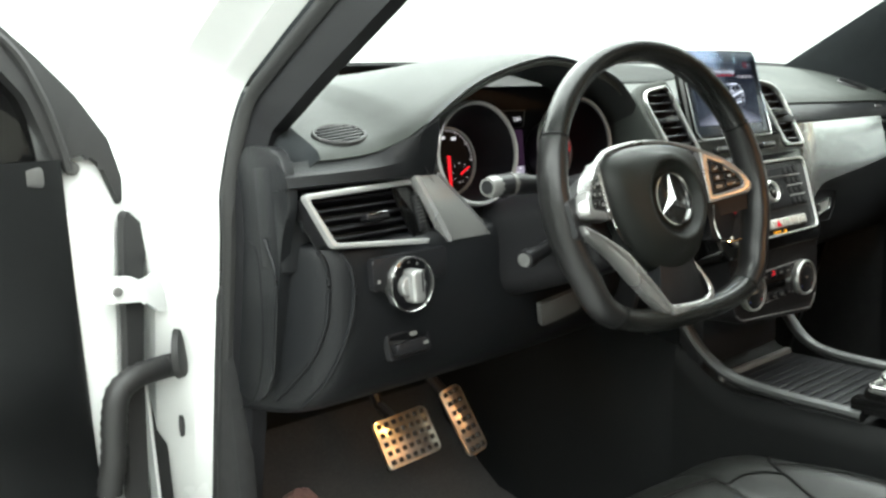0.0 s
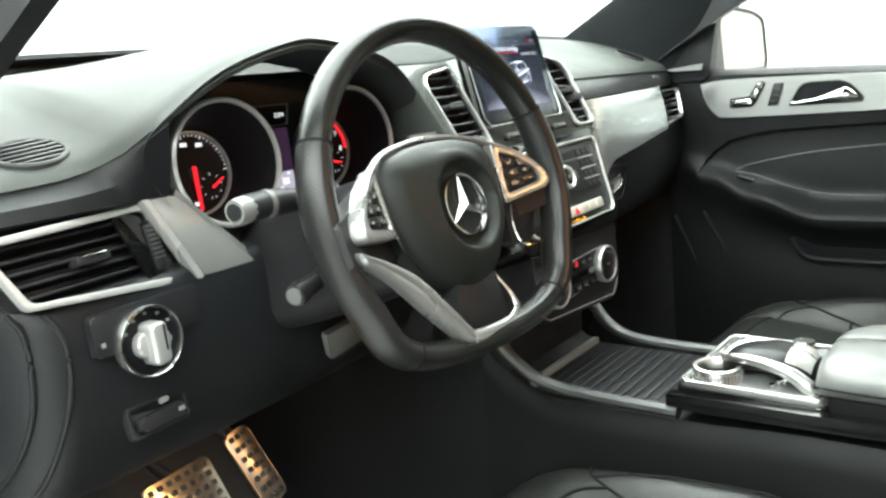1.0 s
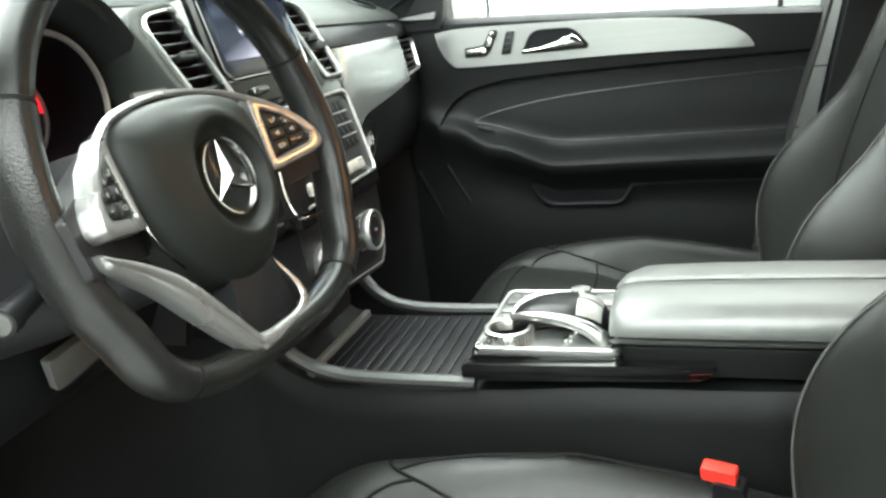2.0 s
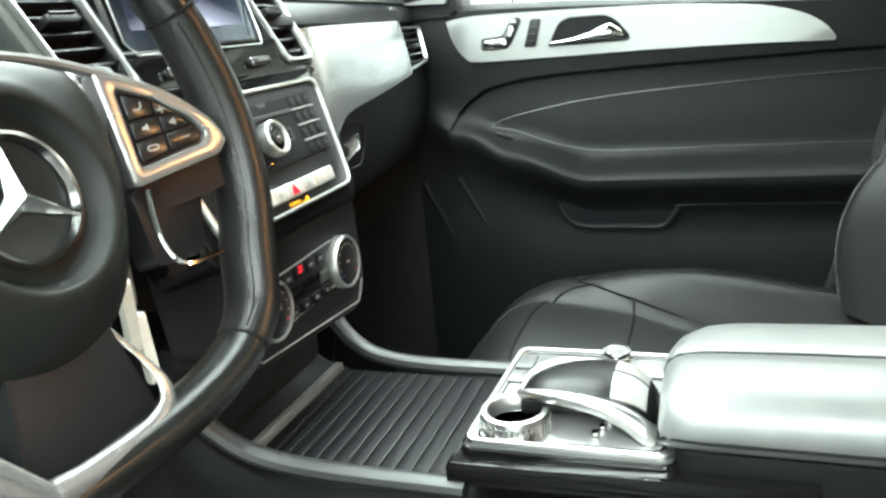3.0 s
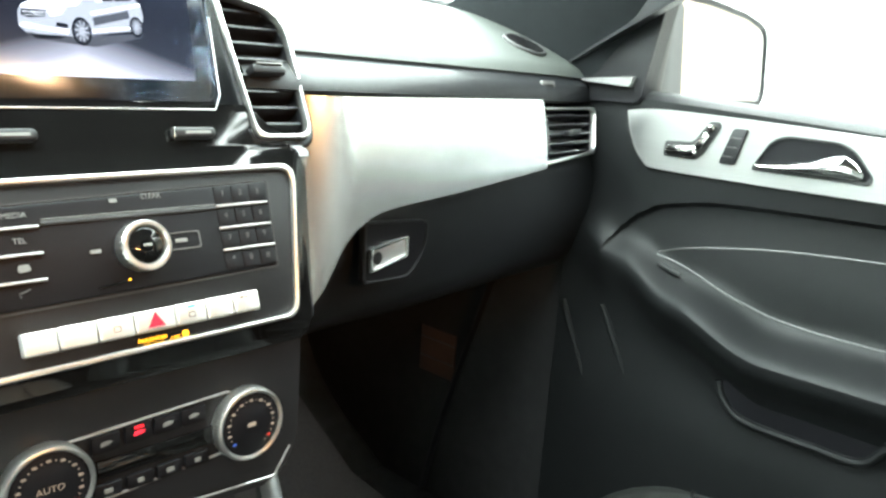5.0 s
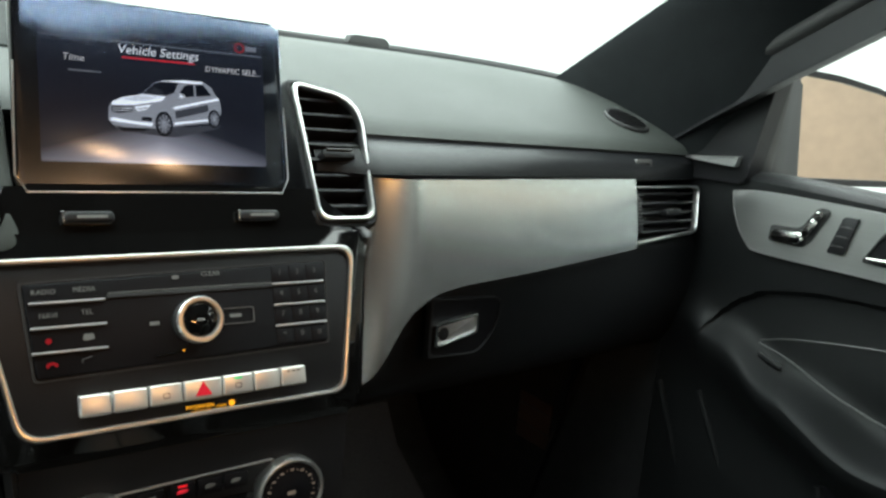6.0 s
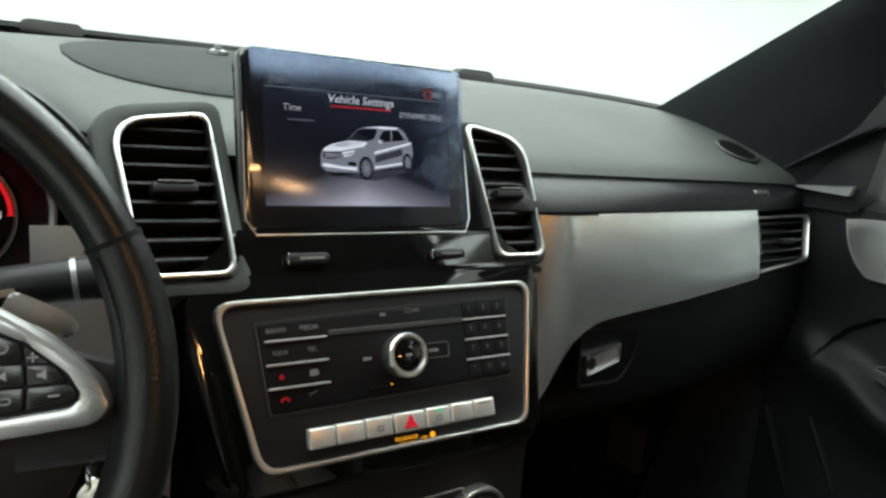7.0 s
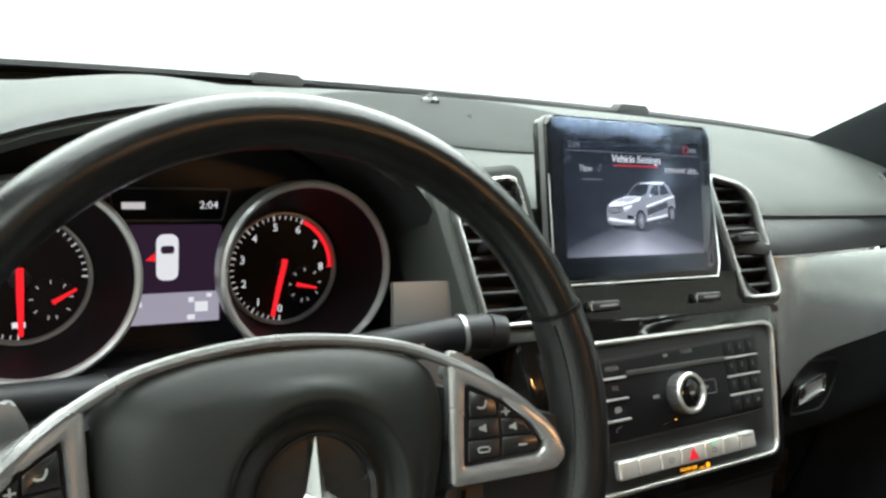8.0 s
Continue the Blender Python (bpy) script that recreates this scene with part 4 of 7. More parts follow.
sep = nt.nodes.new("ShaderNodeSeparateXYZ")
rampn = nt.nodes.new("ShaderNodeValToRGB")
nt.links.new(co.outputs["Generated"], sep.inputs[0])
gx = nt.nodes.new("ShaderNodeMath")
gx.operation = "PINGPONG"
gx.inputs[1].default_value = 0.5
nt.links.new(sep.outputs["X"], gx.inputs[0])
gm = nt.nodes.new("ShaderNodeMath")
gm.operation = "MULTIPLY_ADD"
gm.inputs[1].default_value, gm.inputs[2].default_value = -0.55, 0.28
nt.links.new(gx.outputs[0], gm.inputs[0])
ga = nt.nodes.new("ShaderNodeMath")
ga.operation = "ADD"
nt.links.new(sep.outputs["Z"], ga.inputs[0])
nt.links.new(gm.outputs[0], ga.inputs[1])
nt.links.new(ga.outputs[0], rampn.inputs[0])
cr = rampn.color_ramp
cr.elements[0].position, cr.elements[0].color = 0.02, (0.80, 0.79, 0.90, 1)
cr.elements[1].position, cr.elements[1].color = 0.62, (0.005, 0.006, 0.011, 1)
e = cr.elements.new(0.20)
e.color = (0.27, 0.27, 0.32, 1)
e = cr.elements.new(0.38)
e.color = (0.014, 0.016, 0.024, 1)
nt.links.new(rampn.outputs[0], bs.inputs["Emission Color"])
bs.inputs["Emission Strength"].default_value = 1.0
scr = part("screen", slab(rrect(0.167, 0.0985, 0.001, 2), -0.001, 0.0012), pic, disp, "lit colour screen", m=SC @ T(0.0, -0.0003, 0))
part("cover", slab(rrect(W - 0.002, H - 0.002, 0.0075, 5), 0.0034, 0.0044, 0.0006), COVERGLASS, disp, "blue-coated cover glass", m=SC)
part("menu_title", lettering("Vehicle Settings", 0.0095, 0.15), BRIGHTWHITE, scr, m=SC @ T(0, 0.0350, 0.0017))
part("menu_line", box(0.054, 0.0010, 0.0004), ICONRED, scr, m=SC @ T(0, 0.0292, 0.0016))
part("menu_word", lettering("Time", 0.0072, 0.15), DIMWHITE, scr, m=SC @ T(-0.0605, 0.0256, 0.0017))
part("menu_word", lettering("DYNAMIC SELE...", 0.0062, 0.15), DIMWHITE, scr, m=SC @ T(0.0580, 0.0262, 0.0017))
part("menu_word", lettering("2:04", 0.0078, 0.1), DIMGREY, scr, m=SC @ T(-0.0725, 0.0452, 0.0017))
part("menu_line", box(0.164, 0.0006, 0.0004), DIMGREY, scr, m=SC @ T(0, 0.0405, 0.0016))
part("menu_icon", frame_slab(rrect(0.0085, 0.0085, 0.0042, 5), rrect(0.0060, 0.0060, 0.003, 5), 0, 0.0004), DIMRED, scr, m=SC @ T(0.0640, 0.0460, 0.0015))
part("menu_mark", box(0.009, 0.0036, 0.0004), DIMGREY, scr, m=SC @ T(0.0735, 0.0458, 0.0016))
part("menu_mark", box(0.022, 0.0010, 0.0004), DIMGREY, scr, m=SC @ T(-0.053, 0.0165, 0.0016))
# the picture of a silver estate car on the screen, as flat shapes
CARSILV, CARDARK, CARMID, CARLOW, CARHIGH = glow("pictured_silver", (0.30, 0.31, 0.35), 1.0), glow("pictured_dark", (0.010, 0.014, 0.026), 0.3), glow("pictured_grey", (0.085, 0.09, 0.11), 0.6), glow("pictured_side", (0.34, 0.36, 0.41), 1.1), glow("pictured_light", (0.80, 0.82, 0.88), 1.5)
part("pictured_shadow", slab(rpoly([(-0.0340, -0.0251), (-0.0149, -0.0272), (0.0103, -0.0291), (0.0440, -0.0205), (0.0464, -0.0173), (0.0084, -0.0220), (-0.0290, -0.0236)], 0.001, 2), 0, 0.0002), CARMID, scr, m=SC @ T(0, 0, 0.0013))
pc = part("pictured_car", slab(rpoly([(-0.0378, -0.0092), (-0.0359, -0.0053), (-0.0282, -0.0013), (-0.0149, 0.0022), (-0.0107, 0.0061), (-0.0049, 0.0118), (0.0000, 0.0137), (0.0184, 0.0155), (0.0334, 0.0153), (0.0394, 0.0120), (0.0430, 0.0054), (0.0459, 0.0022), (0.0470, -0.0055), (0.0452, -0.0123), (0.0407, -0.0158), (0.0084, -0.0207), (0.0015, -0.0240), (-0.0075, -0.0227), (-0.0148, -0.0247), (-0.0281, -0.0252), (-0.0339, -0.0224), (-0.0381, -0.0184)][::-1], 0.0014, 3), 0, 0.0003), CARSILV, scr, "picture of a silver sport utility car", m=SC @ T(0, 0, 0.0015))
for mt, poly in (
    (CARHIGH, [(-0.0353, -0.0045), (-0.0278, -0.0009), (-0.0139, 0.0023), (0.0039, 0.0020), (0.0006, -0.0017), (-0.0142, -0.0049), (-0.0203, -0.0061), (-0.0354, -0.0068)]),
    (CARLOW, [(-0.0290, -0.0025), (-0.0139, 0.0016), (0.0000, 0.0012), (-0.0142, -0.0030)]),
    (CARDARK, [(-0.0131, 0.0032), (-0.0047, 0.0114), (0.0002, 0.0130), (0.0139, 0.0134), (0.0102, 0.0054), (0.0039, 0.0026)]),
    (CARMID, [(-0.0120, 0.0034), (-0.0060, 0.0092), (0.0020, 0.0060), (0.0030, 0.0030)]),
    (CARDARK, [(0.0150, 0.0068), (0.0191, 0.0123), (0.0253, 0.0130), (0.0257, 0.0038), (0.0157, 0.0021)]),
    (CARDARK, [(0.0269, 0.0131), (0.0329, 0.0133), (0.0394, 0.0054), (0.0272, 0.0037)]),
    (CARHIGH, [(0.0000, 0.0139), (0.0184, 0.0157), (0.0334, 0.0155), (0.0316, 0.0139), (0.0189, 0.0135), (0.0139, 0.0139)]),
    (CARDARK, [(-0.0354, -0.0074), (-0.0204, -0.0073), (-0.0217, -0.0114), (-0.0316, -0.0129), (-0.0361, -0.0111)]),
    (CARHIGH, [(-0.0350, -0.0087), (-0.0212, -0.0085), (-0.0213, -0.0092), (-0.0350, -0.0094)]),
    (CARHIGH, [(-0.0340, -0.0106), (-0.0218, -0.0101), (-0.0219, -0.0107), (-0.0340, -0.0112)]),
    (CARHIGH, [(-0.0194, -0.0073), (-0.0075, -0.0049), (-0.0110, -0.0089), (-0.0174, -0.0107)]),
    (CARMID, [(-0.0180, -0.0085), (-0.0100, -0.0066), (-0.0116, -0.0086), (-0.0170, -0.0099)]),
    (CARHIGH, [(-0.0377, -0.0182), (-0.0328, -0.0192), (-0.0075, -0.0214), (-0.0063, -0.0188), (-0.0207, -0.0182), (-0.0347, -0.0160)]),
    (CARDARK, [(-0.0335, -0.0217), (-0.0280, -0.0231), (-0.0086, -0.0230), (-0.0128, -0.0252), (-0.0281, -0.0263)]),
    (CARDARK, [(-0.0140, -0.0142), (-0.0068, -0.0150), (-0.0075, -0.0178), (-0.0150, -0.0172)]),
    (CARMID, [(0.0103, -0.0090), (0.0360, -0.0019), (0.0367, -0.0072), (0.0108, -0.0146)]),
    (CARHIGH, [(0.0096, -0.0175), (0.0362, -0.0134), (0.0362, -0.0148), (0.0095, -0.0194)]),
    (CARHIGH, [(0.0090, -0.0057), (0.0448, 0.0040), (0.0454, 0.0022), (0.0101, -0.0074)]),
    (CARHIGH, [(0.0138, 0.0026), (0.0150, 0.0048), (0.0176, 0.0048), (0.0190, 0.0030), (0.0168, 0.0018)])):
    part("pictured_panel", slab(rpoly(poly, 0.0005, 2), 0, 0.0002), mt, pc, m=SC @ T(0, 0, 0.0019))
for x, y, r in ((0.0016, -0.0193, 0.0097), (0.0408, -0.0131, 0.0073)):
    squash = Matrix.Diagonal((0.68, 1, 1, 1))
    w = part("pictured_wheel", lathe([(0, 0.0003), (r, 0.0003), (r, 0)], 24), CARDARK, pc, m=SC @ T(x, y, 0.0021) @ squash)
    part("pictured_rim", lathe([(0, 0.0003), (r * 0.78, 0.0003), (r * 0.78, 0)], 20), CARMID, w, m=SC @ T(x, y, 0.0025) @ squash)
    for i in range(10):
        a = radians(36 * i + 10)
        part("pictured_spoke", box(r * 0.13, r * 0.68, 0.0002), CARSILV, w, m=SC @ T(x, y, 0.0029) @ squash @ T(-r * 0.38 * math.sin(a), r * 0.38 * math.cos(a), 0, math.degrees(a)))

# ---- instrument cluster ----
clus = thing("instrument_cluster", (-0.398, 0.43, 1.12), "lit instrument cluster with two red-needled dials", "instrument cluster")
CF = face((-0.388, 0.438, 1.182), (0, 0.05, 1))
part("back_plate", slab(rpoly([(-0.200, -0.075), (0.200, -0.075), (0.185, 0.030), (0.10, 0.085), (-0.10, 0.085), (-0.175, 0.030)], 0.01), -0.003, 0.003), PLASTIC, clus, m=CF @ T(0, 0.01, -0.006))
for s in (-1, 1):
    m = CF @ T(0.0965 * s, -0.002, 0)
    tub = part("dial_tube", loft([[m @ Vector((r * math.cos(a) - dx * s, r * math.sin(a) + dy, z)) for a in np.linspace(0, 2 * math.pi, 49)[:-1]] for r, z, dx, dy in ((0.0475, 0.001, 0, 0), (0.051, 0.012, 0, 0.001), (0.063, 0.066, 0.002, 0.008))], closed=True), DIAL, clus, "black dial tube")
    part("dial_ring", loft([[m @ Vector((r * math.cos(a) - 0.002 * s, r * math.sin(a) + 0.008, z)) for a in np.linspace(0, 2 * math.pi, 57)[:-1]] for r, z in ((0.063, 0.066), (0.0638, 0.0695), (0.066, 0.0705), (0.0682, 0.069), (0.069, 0.064), (0.068, 0.05))], closed=True), VENTSILVER, clus, "bright dial ring")
    part("inner_ring", lathe([(0.0475, 0.0), (0.0475, 0.005), (0.0455, 0.005), (0.0445, 0.0015)], 48, False), SILVER, clus, m=m)
    d = part("dial_face", lathe([(0, 0.001), (0.046, 0.001), (0.046, -0.001)], 48), DIAL, clus, "black dial face", m=m)
    for i in range(41):
        a = radians(-178 + 268 * i / 40)
        big = i % 5 == 0
        part("tick", box(0.0008 if not big else 0.0012, 0.003 if not big else 0.005, 0.0004), (ICONRED if s > 0 and i > 31 else DIMWHITE), d, m=m @ T(0.0425 * math.sin(a), 0.0425 * math.cos(a), 0.0014, -math.degrees(a)))
    for i in range(9):
        a = radians(-178 + 268 * i / 8)
        if s > 0:
            part("numeral", lettering(str(i), 0.0092), BRIGHTWHITE, d, m=m @ T(0.0345 * math.sin(a), 0.0345 * math.cos(a), 0.0014))
        elif i not in (7, 8):
            part("numeral", box(0.0085, 0.0042, 0.0004), BRIGHTWHITE, d, m=m @ T(0.0335 * math.sin(a), 0.0335 * math.cos(a), 0.0014))
    if s > 0:
        arc = [(0.0425 * math.sin(a), 0.0425 * math.cos(a), 0.0018) for a in np.linspace(radians(25), radians(90), 16)]
        part("red_zone", tube(arc, 0.0016, 6), RED, d, "red engine speed zone", m=m)
    aim = radians(-168 if s > 0 else -180)
    nd = part("needle", loft([[(w, y, 0.004), (w * 0.6, y, 0.0065), (-w * 0.6, y, 0.0065), (-w, y, 0.004)] for y, w in ((-0.008, 0.0026), (0.0, 0.0028), (0.041, 0.0017))], closed=True, cap=True), RED, d, "glowing red needle", m=m @ Matrix.Rotation(-aim, 4, "Z"))
    part("hub", lathe([(0.0075, 0.002), (0.0072, 0.0040), (0.005, 0.0046), (0, 0.0046)], 24), PLASTIC, nd, m=m)
    sm = m @ T(0.0205, -0.0150, 0) if s > 0 else m @ T(0.0200, -0.0165, 0)
    sd = part("small_dial", lathe([(0.0165, 0.001), (0.0165, 0.0022), (0.0155, 0.0022), (0.0150, 0.0014), (0, 0.0014)], 28), DIAL, d, "small gauge", m=sm)
    for i in range(9):
        a = radians(-170 + 42 * i)
        part("tick", box(0.0007, 0.0028, 0.0003), DIMWHITE, sd, m=sm @ T(0.0132 * math.sin(a), 0.0132 * math.cos(a), 0.0018, -math.degrees(a)))
    aim = radians(-258 if s > 0 else 60)
    part("small_needle", loft([[(w, y, 0.0025), (0, y, 0.0045), (-w, y, 0.0025)] for y, w in ((-0.004, 0.0018), (0.0145, 0.0010))], closed=True, cap=True), RED, sd, "glowing red needle", m=sm @ T(-0.004 * s, 0, 0) @ Matrix.Rotation(-aim, 4, "Z"))
DF = CF
part("clock_bar", slab(rpoly([(-0.034, 0.038), (0.046, 0.038), (0.052, 0.064), (-0.040, 0.064)], 0.003), -0.001, 0.003, 0.001), DIAL, clus, "upper display strip", m=DF)
part("bar_edge", frame_slab(rpoly([(-0.034, 0.038), (0.046, 0.038), (0.052, 0.064), (-0.040, 0.064)], 0.003), rpoly([(-0.0328, 0.0395), (0.0448, 0.0395), (0.0503, 0.0625), (-0.0383, 0.0625)], 0.003), 0.002, 0.0055, 0.0006), GREYPLASTIC, clus, m=DF)
part("display_mark", box(0.0165, 0.0052, 0.0005), DIMWHITE, clus, m=DF @ T(-0.021, 0.050, 0.0035))
part("display_mark", lettering("2:04", 0.0085), BRIGHTWHITE, clus, m=DF @ T(0.0350, 0.0505, 0.0035))
dsp = part("display", slab(rrect(0.076, 0.078, 0.002), -0.002, 0.001), PURPLE, clus, "dark purple lit display", m=DF @ T(0.008, -0.004, 0))
part("display_footer", box(0.072, 0.024, 0.0006), LILAC, dsp, "pale lilac footer", m=DF @ T(0.008, -0.030, 0.0016))
part("car_icon", slab(rrect(0.0165, 0.036, 0.006, 5), 0, 0.0005), BRIGHTWHITE, dsp, "white car symbol", m=DF @ T(0.004, 0.010, 0.0014))
part("car_icon_window", slab(rrect(0.010, 0.006, 0.002, 3), 0, 0.0003), PURPLE, dsp, m=DF @ T(0.004, 0.016, 0.0021))
part("door_icon", slab([(-0.012, 0.004), (-0.005, 0.003), (-0.005, 0.010)], 0, 0.0004), RED, dsp, "red open door symbol", m=DF @ T(0.0, 0.004, 0.0014))
for x, y, w, h in ((-0.020, -0.026, 0.010, 0.004), (0.022, -0.024, 0.004, 0.004), (0.030, -0.030, 0.010, 0.008), (0.022, -0.038, 0.006, 0.004), (0.036, -0.021, 0.004, 0.003)):
    part("display_mark", box(w, h, 0.0004), BRIGHTWHITE, dsp, m=DF @ T(x, y, 0.0022))

# ---- steering wheel ----
TILTW = radians(16)
WH = face((-0.398, 0.1335, 1.141), (0, math.sin(TILTW), math.cos(TILTW)))
RM = face((-0.3822, 0.1558, 1.1424), (0, 0.2234, 0.9747), (0.9983, -0.0573, 0))
HB = WH @ T(0.013, -0.003, 0)
wheel = thing("steering_wheel", (-0.398, 0.20, 1.10), "black leather flat-bottomed steering wheel with silver spokes", "steering wheel")
RW = 0.1676


def rim_point(a):
    """Centre line of the rim: a circle that eases into a flat bottom."""
    x, y = RW * math.sin(a), RW * math.cos(a)
    k = max(0.0, (-0.080 - y) / 0.0876)
    if k:
        y = -0.080 - 0.068 * math.tanh(1.45 * k) / math.tanh(1.45)
        x *= 1 + 0.055 * min(1, k * 2.2) ** 2 * (3 - 2 * min(1, k * 2.2))
    return Vector((x, y, 0.0))


def rim_frame(a):
    p = rim_point(a)
    d = (rim_point(a + 0.01) - rim_point(a - 0.01)).normalized()
    out_ = Vector((d.y, -d.x, 0))
    return p, (-out_ if out_.dot(p) < 0 else out_)


def rim(a0, a1, n, r=0.0134, deep=1.29, swell=0.0):
    rows = []
    for i in range(n + 1):
        a = radians(lerp(a0, a1, i / n))
        p, out_ = rim_frame(a)
        rr = r + swell * max(0.0, math.sin(math.pi * i / n)) ** 0.7
        rows.append([p + out_ * (rr * math.cos(b)) + Vector((0, 0, 1)) * (rr * deep * math.sin(b)) for b in np.linspace(0, 2 * math.pi, 23)[:-1]])
    return loft(rows, closed=True, cap=True)


part("rim_top", rim(-66, 66, 52), LEATHERFINE, wheel, "smooth black leather rim", m=RM)
part("rim_grip", rim(66, 141, 34, 0.0139, swell=0.0012), PERF, wheel, "perforated leather grip", m=RM)
part("rim_grip", rim(-141, -66, 34, 0.0139, swell=0.0012), PERF, wheel, "perforated leather grip", m=RM)
part("rim_bottom", rim(141, 219, 34, 0.0137), LEATHERFINE, wheel, "polished flat rim bottom", m=RM)
for a in (66, -66, 141, -141):
    part("rim_seam", rim(a - 0.45, a + 0.45, 2, 0.0143), STITCH, wheel, "stitched seam across the rim", m=RM)
for s in (-1, 1):
    path = []
    for i in range(110):
        p, out_ = rim_frame(radians(s * lerp(67.5, 139.5, i / 109)))
        path.append(p - out_ * (0.0112 + 0.0006 * (i % 2)) + Vector((0, 0, 0.0118 - 0.0005 * (i % 2))))
    part("rim_stitching", tube(path, 0.0006, 5), STITCH, wheel, "grey cross stitching", m=RM)
# airbag cover: a dome over a shield outline, with a round well for the badge
SHIELD = [Vector((*p, 0)) for p in smooth([(0, 0.067), (0.05, 0.063), (0.083, 0.049), (0.088, 0.012), (0.074, -0.035), (0.045, -0.073), (0, -0.086), (-0.045, -0.073), (-0.074, -0.035), (-0.088, 0.012), (-0.083, 0.049), (-0.05, 0.063)], 5, closed=True)]
rows = []
for k, h in ((1.0, -0.050), (1.0, -0.034), (0.985, -0.0285), (0.95, -0.0240), (0.90, -0.0200), (0.83, -0.0155), (0.76, -0.0120), (0.68, -0.0090), (0.62, -0.0073), (0.58, -0.0066), (0.555, -0.0068), (0.535, -0.0085), (0.49, -0.0165), (0.46, -0.0190), (0.40, -0.0195), (0.2, -0.0195), (0.02, -0.0195)):
    f = min(1, max(0, (0.80 - k) / 0.18))
    f = f * f * (3 - 2 * f)
    row = []
    for p in SHIELD:
        a = math.atan2(p.y, p.x)
        row.append(Vector((lerp(p.x * k, 0.008 + 0.0835 * k * math.cos(a), f), lerp(p.y * k, 0.0835 * k * math.sin(a) - 0.004, f), h)))
    rows.append(row)
part("airbag_cover", loft(rows, closed=True, cap=True), AIRBAG, wheel, "black domed airbag cover", m=HB, sharp=50)
part("cover_mark", box(0.011, 0.0032, 0.0006, 0.0002), STITCH, wheel, "small pressed mark on the cover", m=HB @ T(0.064, 0.012, -0.0128) @ Matrix.Rotation(radians(14), 4, "Y"))
BD = HB @ T(0.008, -0.004, -0.0190) @ Matrix.Diagonal((0.97, 0.97, 1.0, 1))
bdg = part("badge_ring", lathe([(0.0335, 0.0), (0.0337, 0.0050), (0.0326, 0.0070), (0.0308, 0.0068), (0.0297, 0.0020)], 48, False), CHROME, wheel, "chrome badge ring", m=BD)
part("badge_disc", lathe([(0, 0.0012), (0.030, 0.0008), (0.030, 0)], 32), BADGEFIELD, wheel, "dark satin metal badge field", m=BD)
bm = bmesh.new()
top = bm.verts.new((0, 0, 0.0085))
ringv = []
for i in range(6):
    a = radians(60 * i)
    r = 0.0318 if i % 2 == 0 else 0.0062
    ringv.append(bm.verts.new((r * math.sin(a), r * math.cos(a), 0.0022 if i % 2 else 0.0058)))
for i in range(6):
    bm.faces.new((top, ringv[i], ringv[(i + 1) % 6]))
bm.faces.new(ringv[::-1])
part("badge_star", bm, STARMETAL, bdg, "chrome three-pointed emblem", m=BD, sharp=10)
# silver arch over the airbag and the two side bezels with keys
ARCH = [(0.148, -0.002, -0.004), (0.140, 0.014, -0.007), (0.122, 0.032, -0.013), (0.096, 0.0500, -0.024), (0.060, 0.0645, -0.033)]
arch = smooth([(-x, y, z) for x, y, z in ARCH] + [(0, 0.0715, -0.036)] + ARCH[::-1], 7)
part("silver_arch", tube(arch, 0.0032, 8), SILVERLIGHT, wheel, "satin silver arch", m=HB)
KEYCELLS = (((0.0095, -0.0030), (0.0275, -0.0018), (0.0285, 0.0085), (0.0105, 0.0085)), ((0.0108, 0.0095), (0.0285, 0.0095), (0.0285, 0.0195), (0.0117, 0.0200)), ((0.0120, 0.0210), (0.0280, 0.0205), (0.0275, 0.0290), (0.0132, 0.0360)),
        ((0.0288, -0.0017), (0.0480, 0.0), (0.0510, 0.0035), (0.0482, 0.0085), (0.0296, 0.0085)), ((0.0296, 0.0095), (0.0472, 0.0095), (0.0412, 0.0178), (0.0296, 0.0192)), ((0.0291, 0.0202), (0.0400, 0.0190), (0.0290, 0.0282)))
